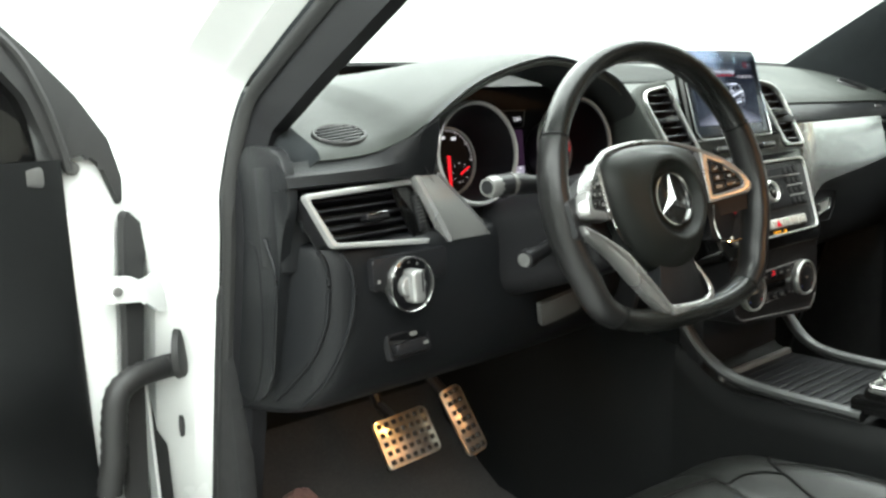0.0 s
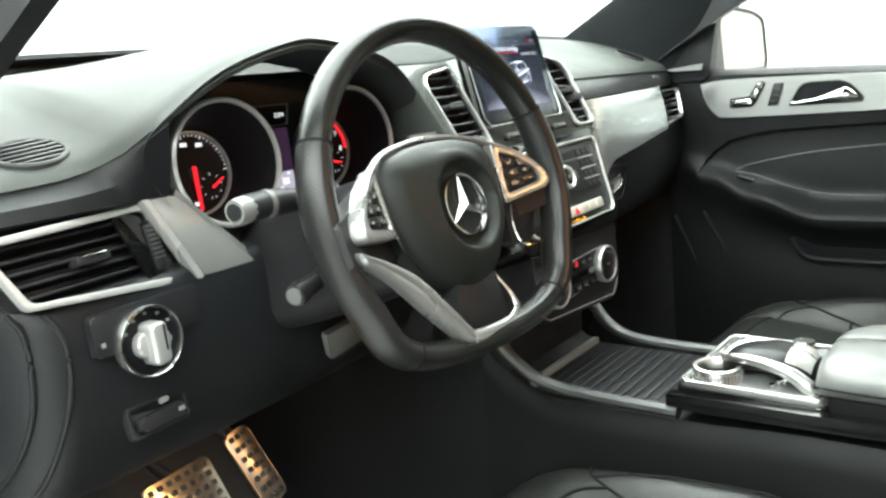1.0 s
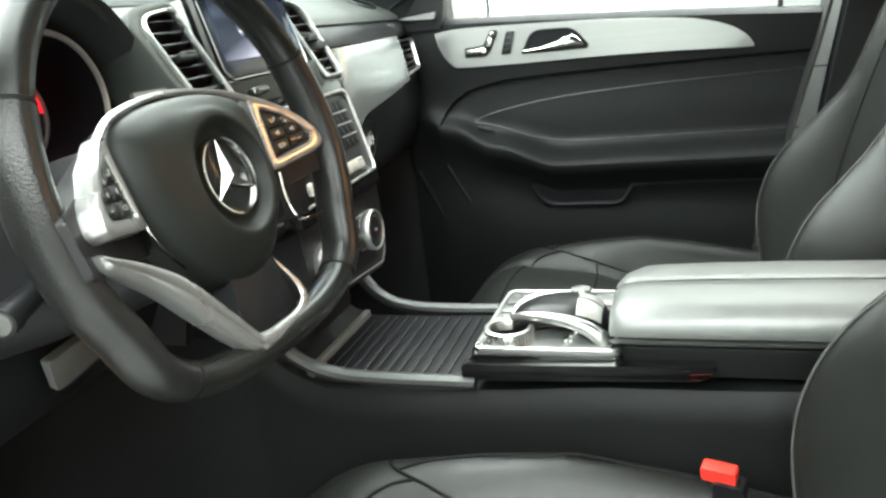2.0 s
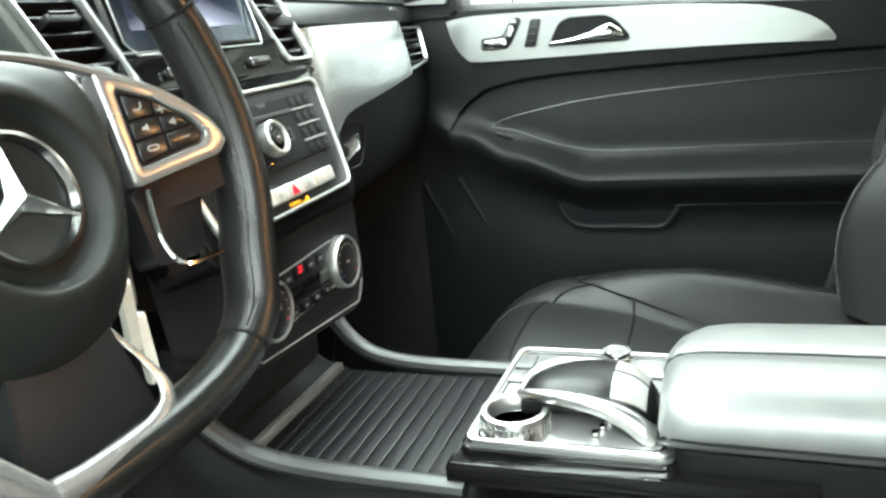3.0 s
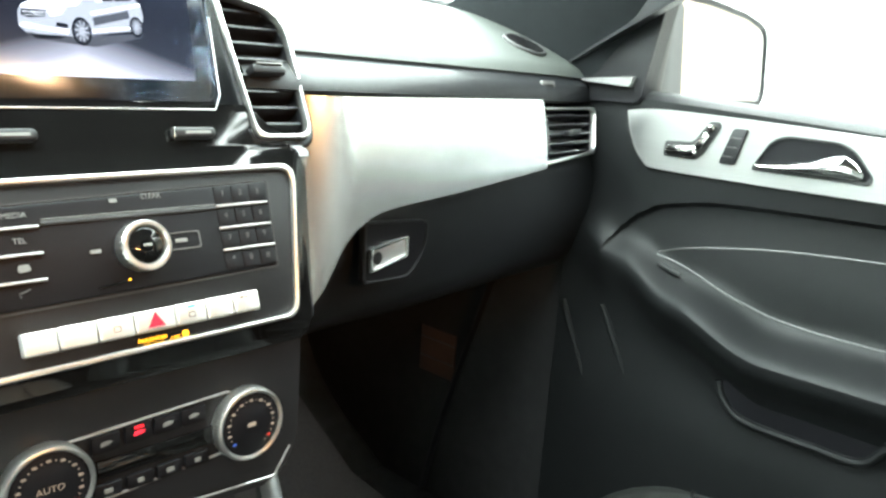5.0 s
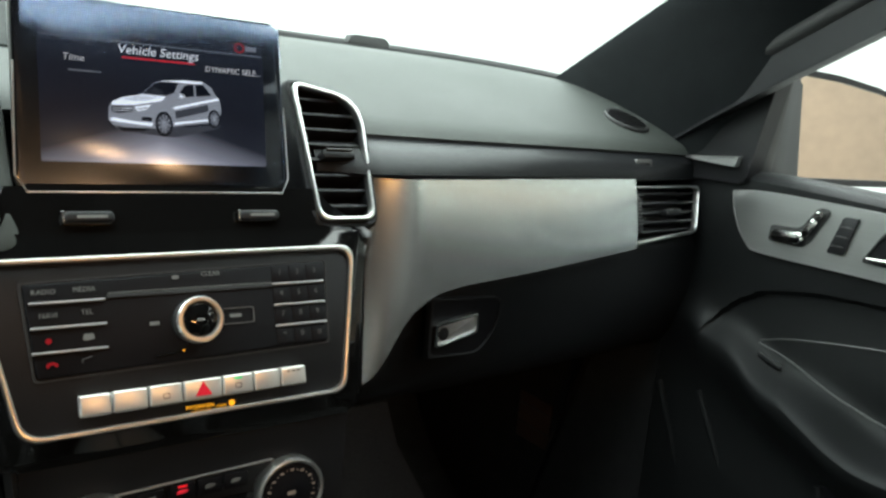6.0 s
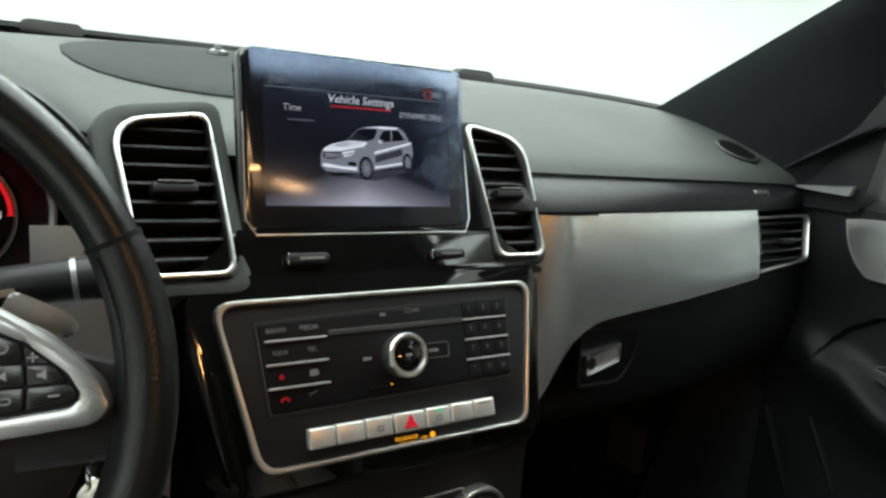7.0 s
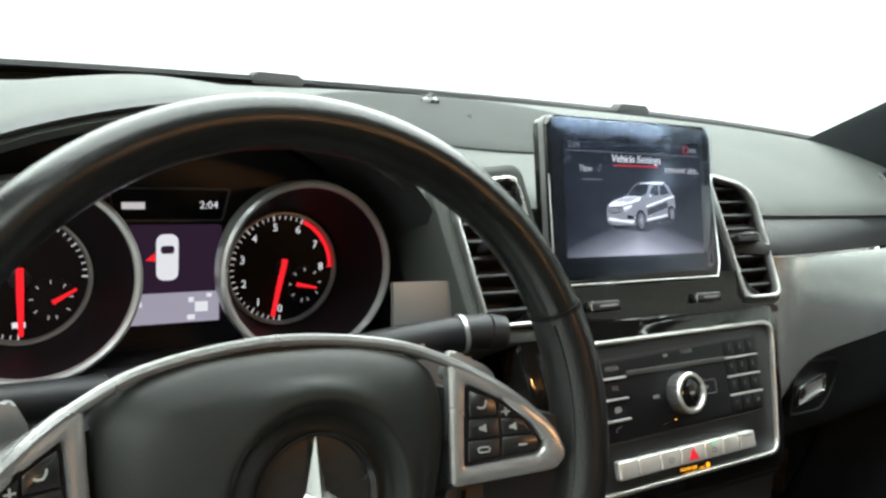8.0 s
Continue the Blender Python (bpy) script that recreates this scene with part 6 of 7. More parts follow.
# ---- seats ----
def seat(cx, label, dz, dy, back_y):
    s = thing("car_seat", (cx, -0.15, 0.46), label, "car seat", "front seats")
    ahead = Vector((0, dy, 0))

    def top(u, y):
        v = (y + 0.42) / 0.59
        bol = max(0.0, (abs(u) - 0.61) / 0.39)
        z = 0.712 + dz + 0.050 * v + 0.060 * math.sin(min(1, bol * 1.7) * math.pi * 0.5) * (1 - 0.92 * min(1, max(0, (v - 0.45) / 0.45))) - 0.030 * max(0, (abs(u) - 0.86) / 0.14) ** 2
        z += 0.006 * math.cos(u * 2.4) - (0.27 - 0.17 * min(1, max(0, (abs(u) - 0.5) / 0.3))) * max(0.0, -0.05 - y) - 0.010 * math.exp(-(((abs(u) - 0.52 - 0.9 * max(0, y) ** 1.2) / 0.05) ** 2))
        f = max(0.0, (y - 0.06) / 0.11)
        return z - 0.050 * f ** 2.6

    def wide(y):
        """Half width of the cushion, rounding in at its front corners."""
        f = min(1.0, max(0.0, y / 0.171))
        return 0.243 + 0.018 * min(1, max(0, -y - 0.05) / 0.2) - 0.010 * f - 0.085 * f ** 6

    rows = []
    for y in (-0.42, -0.38, -0.30, -0.22, -0.14, -0.10, -0.06, -0.02, 0.01, 0.03, 0.05, 0.07, 0.085, 0.10, 0.1125, 0.125, 0.145, 0.160, 0.168, 0.171):
        w = wide(y)
        f = max(0.0, y / 0.171)
        us = np.linspace(-1, 1, 49)
        row = [Vector((cx + u * w, y, top(u, y))) for u in us]
        row += [Vector((cx + w * 1.01, y - 0.01 * f, top(1, y) - d)) for d in (0.04, 0.10)] + [Vector((cx + w * 0.9, y - 0.05 * f, 0.58)), Vector((cx - w * 0.9, y - 0.05 * f, 0.58))] + [Vector((cx - w * 1.01, y - 0.01 * f, top(-1, y) - d)) for d in (0.10, 0.04)]
        rows.append([p + ahead for p in row])
    cu = part("cushion", loft(rows, closed=True, cap=True), LEATHER, s, "black leather seat cushion", sharp=60)

    def seam(pts, name="seam"):
        path = []
        for u, y in smooth(pts, 6):
            path.append((cx + u * wide(y), y + dy, top(u, y) + 0.0006))
        part(name, tube(path, 0.0020, 6), STITCH, cu)
    for q in (-1, 1):
        seam([(q * 0.58, -0.41), (q * 0.60, -0.2), (q * 0.64, -0.055), (q * 0.72, 0.010), (q * 0.80, 0.045), (q * 0.90, 0.058), (q * 0.99, 0.050)])
        seam([(q * 0.86, -0.41), (q * 0.885, -0.2), (q * 0.88, -0.08), (q * 0.85, 0.0), (q * 0.79, 0.040)])
    seam([(-0.64, -0.055), (-0.3, -0.062), (0.3, -0.062), (0.64, -0.055)])
    seam([(-0.73, 0.018), (-0.70, 0.045), (-0.62, 0.066), (-0.48, 0.080), (-0.25, 0.088), (0.25, 0.088), (0.48, 0.080), (0.62, 0.066), (0.70, 0.045), (0.73, 0.018)])
    part("seat_base", box(0.44, 0.50, 0.16, 0.02, c=(cx, -0.16, 0.53)), PLASTIC, s, "black plastic seat base")
    # backrest
    BK = face((cx, back_y, 0.70), (0, -0.24, 0.97), (-1, 0, 0))
    WIDE = [(0, 0.225), (0.08, 0.246), (0.16, 0.252), (0.23, 0.246), (0.29, 0.230), (0.35, 0.205), (0.43, 0.175), (0.55, 0.145), (0.64, 0.13)]
    HIGH = [(0, 0.080), (0.06, 0.098), (0.11, 0.105), (0.16, 0.101), (0.21, 0.086), (0.26, 0.060), (0.31, 0.034), (0.38, 0.016), (0.64, 0.008)]

    def back(u, v):
        w, h, a = flow(WIDE, v), flow(HIGH, v), abs(u)
        k = min(1, max(0, (a - 0.48) / 0.32))
        n = 0.012 + 0.014 * math.sin(v * 5) + h * k * k * (3 - 2 * k)
        n -= (0.020 + 0.45 * h) * max(0, (a - 0.80) / 0.20) ** 2.2
        return BK @ Vector((u * w, v, n - 0.04 * max(0, (v - 0.55) / 0.09) ** 2))

    rows = []
    for v in np.linspace(0, 0.64, 26):
        w = flow(WIDE, v)
        row = [back(u, v) for u in np.linspace(-1, 1, 41)]
        row += [BK @ Vector((w * 1.0, v, -0.035)), BK @ Vector((w * 0.9, v, -0.10)), BK @ Vector((-w * 0.9, v, -0.10)), BK @ Vector((-w * 1.0, v, -0.035))]
        rows.append(row)
    bk = part("backrest", loft(rows, closed=True, cap=True), LEATHER, s, "black leather backrest with side bolsters", sharp=60)
    for q in (-1, 1):
        for uu in (0.50, 0.80):
            path = [back(q * uu, v) + Vector((0, 0.0008, 0)) for v in np.linspace(0.01, 0.56, 40)]
            part("seam", tube(path, 0.0013, 6), SEAMGREY if uu > 0.6 else STITCH, bk)
    hr = part("headrest", loft([[BK @ Vector((k * x, 0.70 + y, z - 0.02)) for x, y in rrect(0.27, 0.17, 0.05, 6, 0, 0.085)] for k, z in ((0.86, -0.055), (1.0, -0.03), (1.0, 0.02), (0.9, 0.05), (0.6, 0.058))], closed=True, cap=True), LEATHER, s, "black leather headrest")
    for q in (-1, 1):
        part("headrest_post", tube([BK @ Vector((q * 0.07, 0.60, -0.05)), BK @ Vector((q * 0.07, 0.72, -0.03))], 0.006, 10), CHROME, hr)
    return s


seat(0.395, "black leather passenger seat with dark stitching", -0.012, 0.034, -0.410)
seat(-0.395, "black leather driver seat beside the console", -0.012, 0.077, -0.382)
bkl = thing("belt_buckle", (-0.185, -0.24, 0.70), "seat belt buckle with red release button", "buckle")
part("buckle_body", slab(rrect(0.030, 0.085, 0.005, 3), -0.010, 0.010, 0.003), PLASTIC, bkl, "black buckle body", m=face((-0.1825, -0.232, 0.722), (-0.15, 0.25, 1), (0.3, 1, 0)) )
part("release_button", slab(rrect(0.034, 0.016, 0.003, 3), -0.008, 0.008, 0.003), REDBTN, bkl, "red release button", m=face((-0.1880, -0.2205, 0.770), (-0.15, 0.25, 1), (0.3, 1, 0)))

# ---- passenger door ----
pd = thing("passenger_door", (0.76, 0.0, 0.45), "closed black passenger door with aluminium trim and armrest", "car door")


def arm_z(y):
    return table([(-0.9, 0.915), (-0.30, 0.905), (0.06, 0.905), (0.20, 0.945), (0.30, 0.985), (0.36, 1.005)], y)


def insert_z(y):
    """Upper edge of the recessed padded insert."""
    return float(np.interp(y, (-0.30, 0.0, 0.10, 0.18, 0.225, 0.259, 0.291, 0.312, 0.322, 0.33), (1.093, 1.089, 1.086, 1.082, 1.074, 1.066, 1.046, 1.025, 1.002, 0.980)))


def door_x(y, z):
    """The inner face of the door: hollow under the sill, an arm bulge, then the pocket."""
    za = arm_z(y)
    x = 0.742
    x += 0.007 * math.exp(-((z - 1.06) / 0.05) ** 2) + 0.009 * min(1.0, max(0.0, (insert_z(y) - z) / 0.006)) * min(1.0, max(0.0, (z - za + 0.004) / 0.03)) * (y < 0.33)
    k = table([(-0.9, 1.0), (0.10, 1.0), (0.32, 0.35), (0.40, 0.0)], y)
    d = z - za
    if d > 0:
        x -= 0.062 * k * math.exp(-((d / 0.022) ** 2))
    else:
        x -= 0.062 * k * math.exp(-((d / 0.055) ** 2))
    x -= 0.022 * min(1, max(0, (0.87 - z) / 0.10)) * k
    return x


def sill_z(y):
    return 1.215 - 0.05 * min(1.0, max(0.0, (0.30 - y) / 0.74)) ** 1.2


rows = []
for y in sorted(list(np.linspace(0.40, -0.46, 80)) + [0.3305, 0.3299, 0.326, 0.322, 0.317], reverse=True):
    rows.append([(0.80, y, sill_z(y) + 0.003), (0.762, y, sill_z(y) + 0.003), (0.750, y, sill_z(y) - 0.002)] + [(door_x(y, z), y, z) for z in sorted([sill_z(y) - d for d in (0.008, 0.014, 0.024)] + [insert_z(y) - d for d in (-0.002, 0.0, 0.003, 0.006, 0.009)] + [lerp(sill_z(y) - 0.036, arm_z(y) + 0.07, i / 8) for i in range(9)] + [arm_z(y) + d for d in (0.06, 0.05, 0.042, 0.035, 0.029, 0.024, 0.019, 0.014, 0.009, 0.004, 0, -0.008, -0.016, -0.024, -0.032)] + [lerp(arm_z(y) - 0.042, 0.5, (i / 14) ** 1.3) for i in range(15)], reverse=True)] + [(0.79, y, 0.47)])
rear_edge = [(0.47, -0.26), (0.707, -0.316), (0.93, -0.377), (1.10, -0.423), (1.22, -0.452)]
rows = [[(x, max(y, float(np.interp(z, *zip(*rear_edge)))), z) for x, y, z in r] for r in rows]
bm = loft(rows)
bmesh.ops.dissolve_degenerate(bm, dist=1e-5, edges=bm.edges)
part("door_panel", bm, DOORPAD, pd, "black grained door lining")
part("door_edge", thick(loft([[(x, y - 0.004, z) for x in (0.70, 0.80)] for z, y in rear_edge]), 0.006), RUBBER, pd, "black rear edge of the door")
DP = Matrix(((0, 0, -1, 0), (-1, 0, 0, 0), (0, 1, 0, 0), (0, 0, 0, 1)))  # local x is rearward, y up, z into the cabin


strip_top = [(0.318, 1.190), (0.26, 1.1945), (0.12, 1.191), (-0.05, 1.183), (-0.18, 1.172), (-0.235, 1.162), (-0.275, 1.148), (-0.302, 1.130), (-0.316, 1.112)]
strip_low = [(0.312, 1.165), (0.300, 1.140), (0.284, 1.123), (0.262, 1.1165), (0.12, 1.1150), (-0.05, 1.1150), (-0.18, 1.1125), (-0.316, 1.108)]
poly = [(-y, z) for y, z in smooth(strip_top, 4)] + [(-y, z) for y, z in smooth(strip_low, 4)[::-1]]
sm_ = Matrix.Translation((0.7475, 0, 0)) @ DP.to_3x3().to_4x4()
pts2 = [(p[0], p[1]) for p in poly]
tp = part("door_trim", slab(pts2, 0.0, 0.008, 0.002), ALUDOOR, pd, "brushed aluminium door trim strip", m=sm_)
part("trim_edge", tube([(x, y, 0.007) for x, y in pts2], 0.0013, 6, closed=True), SILVER, tp, m=sm_)
# inner handle in its cup
hm = sm_ @ T(-0.066, 1.1535, 0.008)
cup = rpoly([(-0.066, -0.018), (0.066, -0.018), (0.068, -0.010), (0.046, 0.014), (0.030, 0.0215), (-0.030, 0.0225), (-0.046, 0.016)], [0.006, 0.008, 0.010, 0.014, 0.010, 0.012, 0.012], 4)
cu_ = part("handle_cup", slab(cup, -0.003, 0.0012, 0.0), DIAL, pd, "dark handle recess", m=hm)
part("cup_rim", frame_slab(scaled(cup, -0.0032), cup, -0.001, 0.0042, 0.0012), RUBBER, cu_, "dark rim of the handle recess", m=hm)
rows = []
for x, y0, h, d in ((-0.062, -0.0150, 0.0022, 0.004), (-0.045, -0.0140, 0.0034, 0.009), (-0.020, -0.0115, 0.0050, 0.012), (0.005, -0.0080, 0.0085, 0.013), (0.025, -0.0040, 0.0125, 0.012), (0.040, -0.0030, 0.0135, 0.009), (0.052, -0.0070, 0.0095, 0.006), (0.061, -0.0120, 0.0045, 0.003)):
    rows.append([Vector((x, y0 + a * h, 0.003 + b * d)) for a, b in ((-1, 0), (-0.95, 0.6), (-0.6, 0.95), (0.0, 1.0), (0.5, 0.8), (0.85, 0.45), (1, 0))])
part("door_handle", loft(rows, closed=True, cap=True), CHROME, pd, "polished metal inner door handle", m=hm, sharp=60)
# seat adjuster and memory keys
am = sm_ @ T(-0.225, 1.1535, 0.008)
part("switch_well", slab(rpoly([(-0.031, -0.0190), (0.016, -0.0190), (0.026, -0.0090), (0.0445, 0.0270), (0.0420, 0.0330), (0.0290, 0.0330), (0.0100, 0.0040), (-0.0300, 0.0020)], 0.004), -0.001, 0.0016, 0.0006), RUBBER, pd, "dark surround of the seat switch", m=am)
sb = part("seat_switch", slab(rpoly([(-0.026, -0.016), (0.012, -0.016), (0.020, -0.008), (0.014, 0.000), (-0.024, -0.002)], 0.005), 0.0, 0.008, 0.002), CHROME, pd, "chrome seat-shaped adjuster switch", m=am)
part("switch_back", slab(rpoly([(0.012, -0.004), (0.022, -0.006), (0.034, 0.016), (0.026, 0.020)], 0.004), 0.0, 0.008, 0.002), CHROME, sb, m=am)
part("switch_head", slab(rpoly([(0.026, 0.021), (0.035, 0.018), (0.040, 0.028), (0.031, 0.030)], 0.003), 0.0, 0.008, 0.002), CHROME, sb, m=am)
mk = part("memory_keys", slab(rpoly([(-0.014, -0.022), (0.006, -0.022), (0.018, 0.024), (0.000, 0.024)], 0.003), 0, 0.004, 0.001), PLASTIC, pd, "dark memory keys", m=sm_ @ T(-0.163, 1.157, 0.008))
for i in range(3):
    part("key_line", box(0.016, 0.0010, 0.001), GREYPLASTIC, mk, m=sm_ @ T(-0.163 + 0.0035 * (i - 1), 1.157 + 0.012 * (i - 1), 0.0122))
# stitched crease across the upper door and edge of the arm
crease = [(0.250, 1.000), (0.20, 1.015), (0.08, 1.035), (-0.10, 1.048), (-0.30, 1.055), (-0.50, 1.06)]
part("crease", tube([(door_x(y, z) - 0.0002, y, z) for y, z in smooth(crease, 6)], 0.0014, 6), RAILGREY, pd)
crease = [(0.25, 0.997), (0.20, 0.985), (0.12, 0.958), (0.04, 0.945), (-0.15, 0.945), (-0.40, 0.945)]
part("crease", tube([(door_x(y, z) - 0.0002, y, z) for y, z in smooth(crease, 6)], 0.0014, 6), RAILGREY, pd)
part("window_switch", box(0.006, 0.034, 0.004, 0.0012), RAILGREY, pd, "dark window switch", m=Matrix.Translation((door_x(0.225, 0.985) - 0.010, 0.225, 0.982)) @ Matrix.Rotation(radians(16), 4, "X"))
pk = [(0.125, 0.858), (0.115, 0.835), (0.085, 0.815), (0.0, 0.813), (-0.055, 0.815), (-0.08, 0.842), (-0.11, 0.852), (-0.40, 0.852)]
part("pocket_edge", tube([(0.722 - 0.004, y, z) for y, z in smooth(pk, 6)], 0.0055, 8), DOORPAD, pd, "rim of the door pocket")
pkp = [(-y, z) for y, z in ((0.125, 0.860), (0.115, 0.835), (0.085, 0.816), (0.0, 0.814), (-0.055, 0.816), (-0.08, 0.842), (-0.11, 0.856))]
# no real opening: a black sheet gives the pocket its shade
part("pocket_shade", slab(rpoly(pkp, 0.008, 3), 0.0, 0.003), DIAL, pd, "black sheet painting the shade in the door pocket's opening", m=Matrix.Translation((0.722, 0, 0)) @ DP.to_3x3().to_4x4())
part("sail_panel", slab(rpoly([(-0.43, 1.20), (-0.300, 1.20), (-0.293, 1.24), (-0.266, 1.385), (-0.195, 1.452), (-0.23, 1.48), (-0.43, 1.345)], 0.01), 0.0, 0.03, 0.004), PLASTIC, pd, "black corner panel beside the mirror", m=Matrix.Translation((0.765, 0, 0)) @ DP.to_3x3().to_4x4())
part("sail_strip", slab(rpoly([(-0.392, 1.226), (-0.312, 1.222), (-0.308, 1.236), (-0.392, 1.229)], 0.002), 0.0, 0.010, 0.003), SILVER, pd, "thin bright strip at the foot of the corner panel", m=Matrix.Translation((0.734, 0, 0)) @ DP.to_3x3().to_4x4())
wf = smooth([(0.306, 1.212), (0.299, 1.30), (0.292, 1.360), (0.280, 1.390), (0.245, 1.411), (0.211, 1.428), (0.10, 1.478), (-0.10, 1.550), (-0.30, 1.600), (-0.45, 1.625)], 4)
rows = []
for i, p in enumerate(wf):
    d = (wf[min(i + 1, len(wf) - 1)] - wf[max(i - 1, 0)]).normalized()
    n = Vector((d.y, -d.x))
    x = 0.770 - 0.11 * max(0.0, (p.y - 1.43) / 0.3) ** 1.2
    w = lerp(0.010, 0.085, min(1, max(0, (p.y - 1.36) / 0.05)))
    rows.append([(x - 0.012, p.x + n.x * w, p.y + n.y * w), (x - 0.016, p.x, p.y), (x - 0.006, p.x - n.x * 0.007, p.y - n.y * 0.007), (x + 0.020, p.x - n.x * 0.007, p.y - n.y * 0.007), (x + 0.020, p.x + n.x * w, p.y + n.y * w)])
part("window_frame", loft(rows, closed=True, cap=True), FRAMEGREY, pd, "dark grey window frame", sharp=50)
part("lock_pin", lathe([(0.005, 0.0), (0.005, 0.014), (0.004, 0.018), (0, 0.019)], 12), RUBBER, pd, "black lock pin on the sill", m=Matrix.Translation((0.772, -0.365, 1.170)))
part("door_outer", box(0.04, 1.25, 0.78, 0.01, c=(0.83, -0.23, 0.81)), WHITE, pd, "white painted door skin")
part("door_window", box(0.004, 1.0, 0.46, 0.001, c=(0.775, -0.36, 1.44)), GLASS, pd, "clear side window")
bpy.data.objects["door_window"].visible_shadow = False
blt = thing("seat_belt", (0.66, -0.62, 0.9), "dark grey seat belt webbing beside the passenger seat", "seat belt")
part("webbing", thick(loft([[(0.66 - 0.02 * i, -0.58 - 0.02 * i, z), (0.66 - 0.02 * i, -0.63 - 0.02 * i, z)] for i, z in enumerate((0.6, 0.9, 1.2, 1.55))]), 0.002), GREYPLASTIC, blt)

# ---- passenger mirror ----
mir = thing("door_mirror", (0.90, 0.34, 1.15), "black-rimmed passenger door mirror", "mirror")
MM = face((0.985, 0.315, 1.278), (0, 0.03, 1), (1, -0.10, 0))
mp_ = rpoly([(-0.102, -0.068), (0.140, -0.067), (0.152, -0.050), (0.140, 0.046), (0.085, 0.062), (-0.033, 0.073), (-0.140, 0.075)], [0.012, 0.02, 0.02, 0.02, 0.03, 0.03, 0.012], 4)
part("mirror_shell", loft([[MM @ Vector((x * k, y * k, z)) for x, y in scaled(mp_, -0.010)] for k, z in ((1.0, 0.004), (1.02, -0.02), (0.95, -0.06), (0.75, -0.10), (0.4, -0.12))], closed=True, cap=True), PLASTIC, mir, "dark mirror shell")
part("mirror_rim", frame_slab(scaled(mp_, -0.010), mp_, 0.0, 0.008, 0.002), PLASTIC, mir, m=MM)
part("mirror_glass", slab(mp_, 0.001, 0.005), MIRROR, mir, "clear mirror glass", m=MM)
foot = [(0.772, 1.206), (0.880, 1.206), (0.846, 1.350), (0.800, 1.365), (0.783, 1.330)]
part("mirror_foot", slab(rpoly(foot, [0.004, 0.004, 0.012, 0.012, 0.01], 3), -0.020, 0.020, 0.005), RUBBER, mir, "black mirror foot", m=Matrix(((1, 0, 0, 0), (0, 0, -1, 0.330), (0, 1, 0, 0), (0, 0, 0, 1))))

# ---- driver door, standing open ----
dd = thing("driver_door", (-0.88, 0.66, 0.45), "open white driver door with black lining", "car door")
HG = Matrix.Translation((-0.872, 0.640, 0.0)) @ Matrix.Rotation(radians(-72), 4, "Z")  # local -y runs along the door, -x is its outer skin
part("door_skin", box(0.05, 1.10, 0.80, 0.012, c=(-0.055, -0.58, 0.82)), WHITE, dd, "white painted door skin", m=HG)
DF = HG @ Matrix(((0, 0, 1, 0), (1, 0, 0, 0), (0, 1, 0, 0), (0, 0, 0, 1)))  # local x runs along the door, y up, z out of its inner face
part("inner_panel", slab(rpoly([(-0.024, 0.44), (-0.020, 0.80), (0.006, 1.02), (0.014, 1.130), (0.004, 1.168), (-0.022, 1.208), (-0.040, 1.222), (-0.066, 1.218), (-0.20, 1.18), (-0.20, 0.44)], [0.01, 0.03, 0.03, 0.01, 0.01, 0.01, 0.012, 0.01, 0.01, 0.01]), -0.060, 0.0, 0.005, 3), WHITE, dd, "white painted inner panel", m=DF)
part("door_lining", loft([[DF @ Vector((x - 0.006 * math.sin((z - 0.5) * 4), z, 0.006 + h + 0.045 * min(1, (-0.07 - x) / 0.1) * math.exp(-((z - 0.94) / 0.09) ** 2))) for z in np.linspace(0.47, 1.215, 26)] for x, h in ((-0.070, -0.006), (-0.0705, 0.004), (-0.074, 0.010), (-0.085, 0.013), (-0.12, 0.016), (-0.20, 0.018), (-0.40, 0.02), (-0.7, 0.02), (-1.05, 0.02))]), DOORPAD, dd, "black grained door lining")
FR = [(-0.002, 1.150), (0.004, 1.185), (-0.009, 1.236), (-0.045, 1.290), (-0.085, 1.333), (-0.130, 1.375), (-0.25, 1.455), (-0.42, 1.53), (-0.70, 1.59), (-1.0, 1.59)]
FI = [(-1.0, 1.545), (-0.70, 1.545), (-0.42, 1.485), (-0.25, 1.41), (-0.150, 1.345), (-0.105, 1.288), (-0.088, 1.235), (-0.082, 1.200), (-0.070, 1.214), (-0.040, 1.219), (-0.022, 1.204)]
part("window_frame", slab(rpoly(FR + FI, 0.006, 3), -0.030, 0.012, 0.006, 3), RUBBER, dd, "black window frame", m=DF)
part("frame_lip", tube([DF @ Vector((x, z, 0.012)) for x, z in smooth([(-0.066, 1.20), (-0.072, 1.236), (-0.088, 1.292), (-0.120, 1.350), (-0.20, 1.41)], 5)], 0.006, 8), RUBBER, dd, "inner lip of the window frame")
part("door_glass", slab([(-1.0, 1.20), (-0.090, 1.20), (-0.100, 1.29), (-0.16, 1.36), (-0.30, 1.45), (-0.55, 1.54), (-1.0, 1.56)], -0.012, -0.008), GLOSS, dd, "dark tinted side window", m=DF)
part("sill_strip", slab(rrect(0.90, 0.026, 0.006, 3, -0.55, 0), 0.010, 0.022, 0.004), GREYPLASTIC, dd, "grey sill strip", m=DF @ T(0, 1.196, 0))
part("edge_seal", slab(rpoly([(-0.012, 1.140), (-0.004, 1.146), (0.014, 1.124), (0.017, 1.100), (0.009, 1.070), (-0.006, 0.962), (-0.024, 0.764), (-0.030, 0.44), (-0.056, 0.44), (-0.050, 0.776), (-0.027, 0.983), (-0.020, 1.070)], 0.004, 3), 0.016, 0.030, 0.003), RUBBER, dd, "dark rubber along the door gap", m=DF)
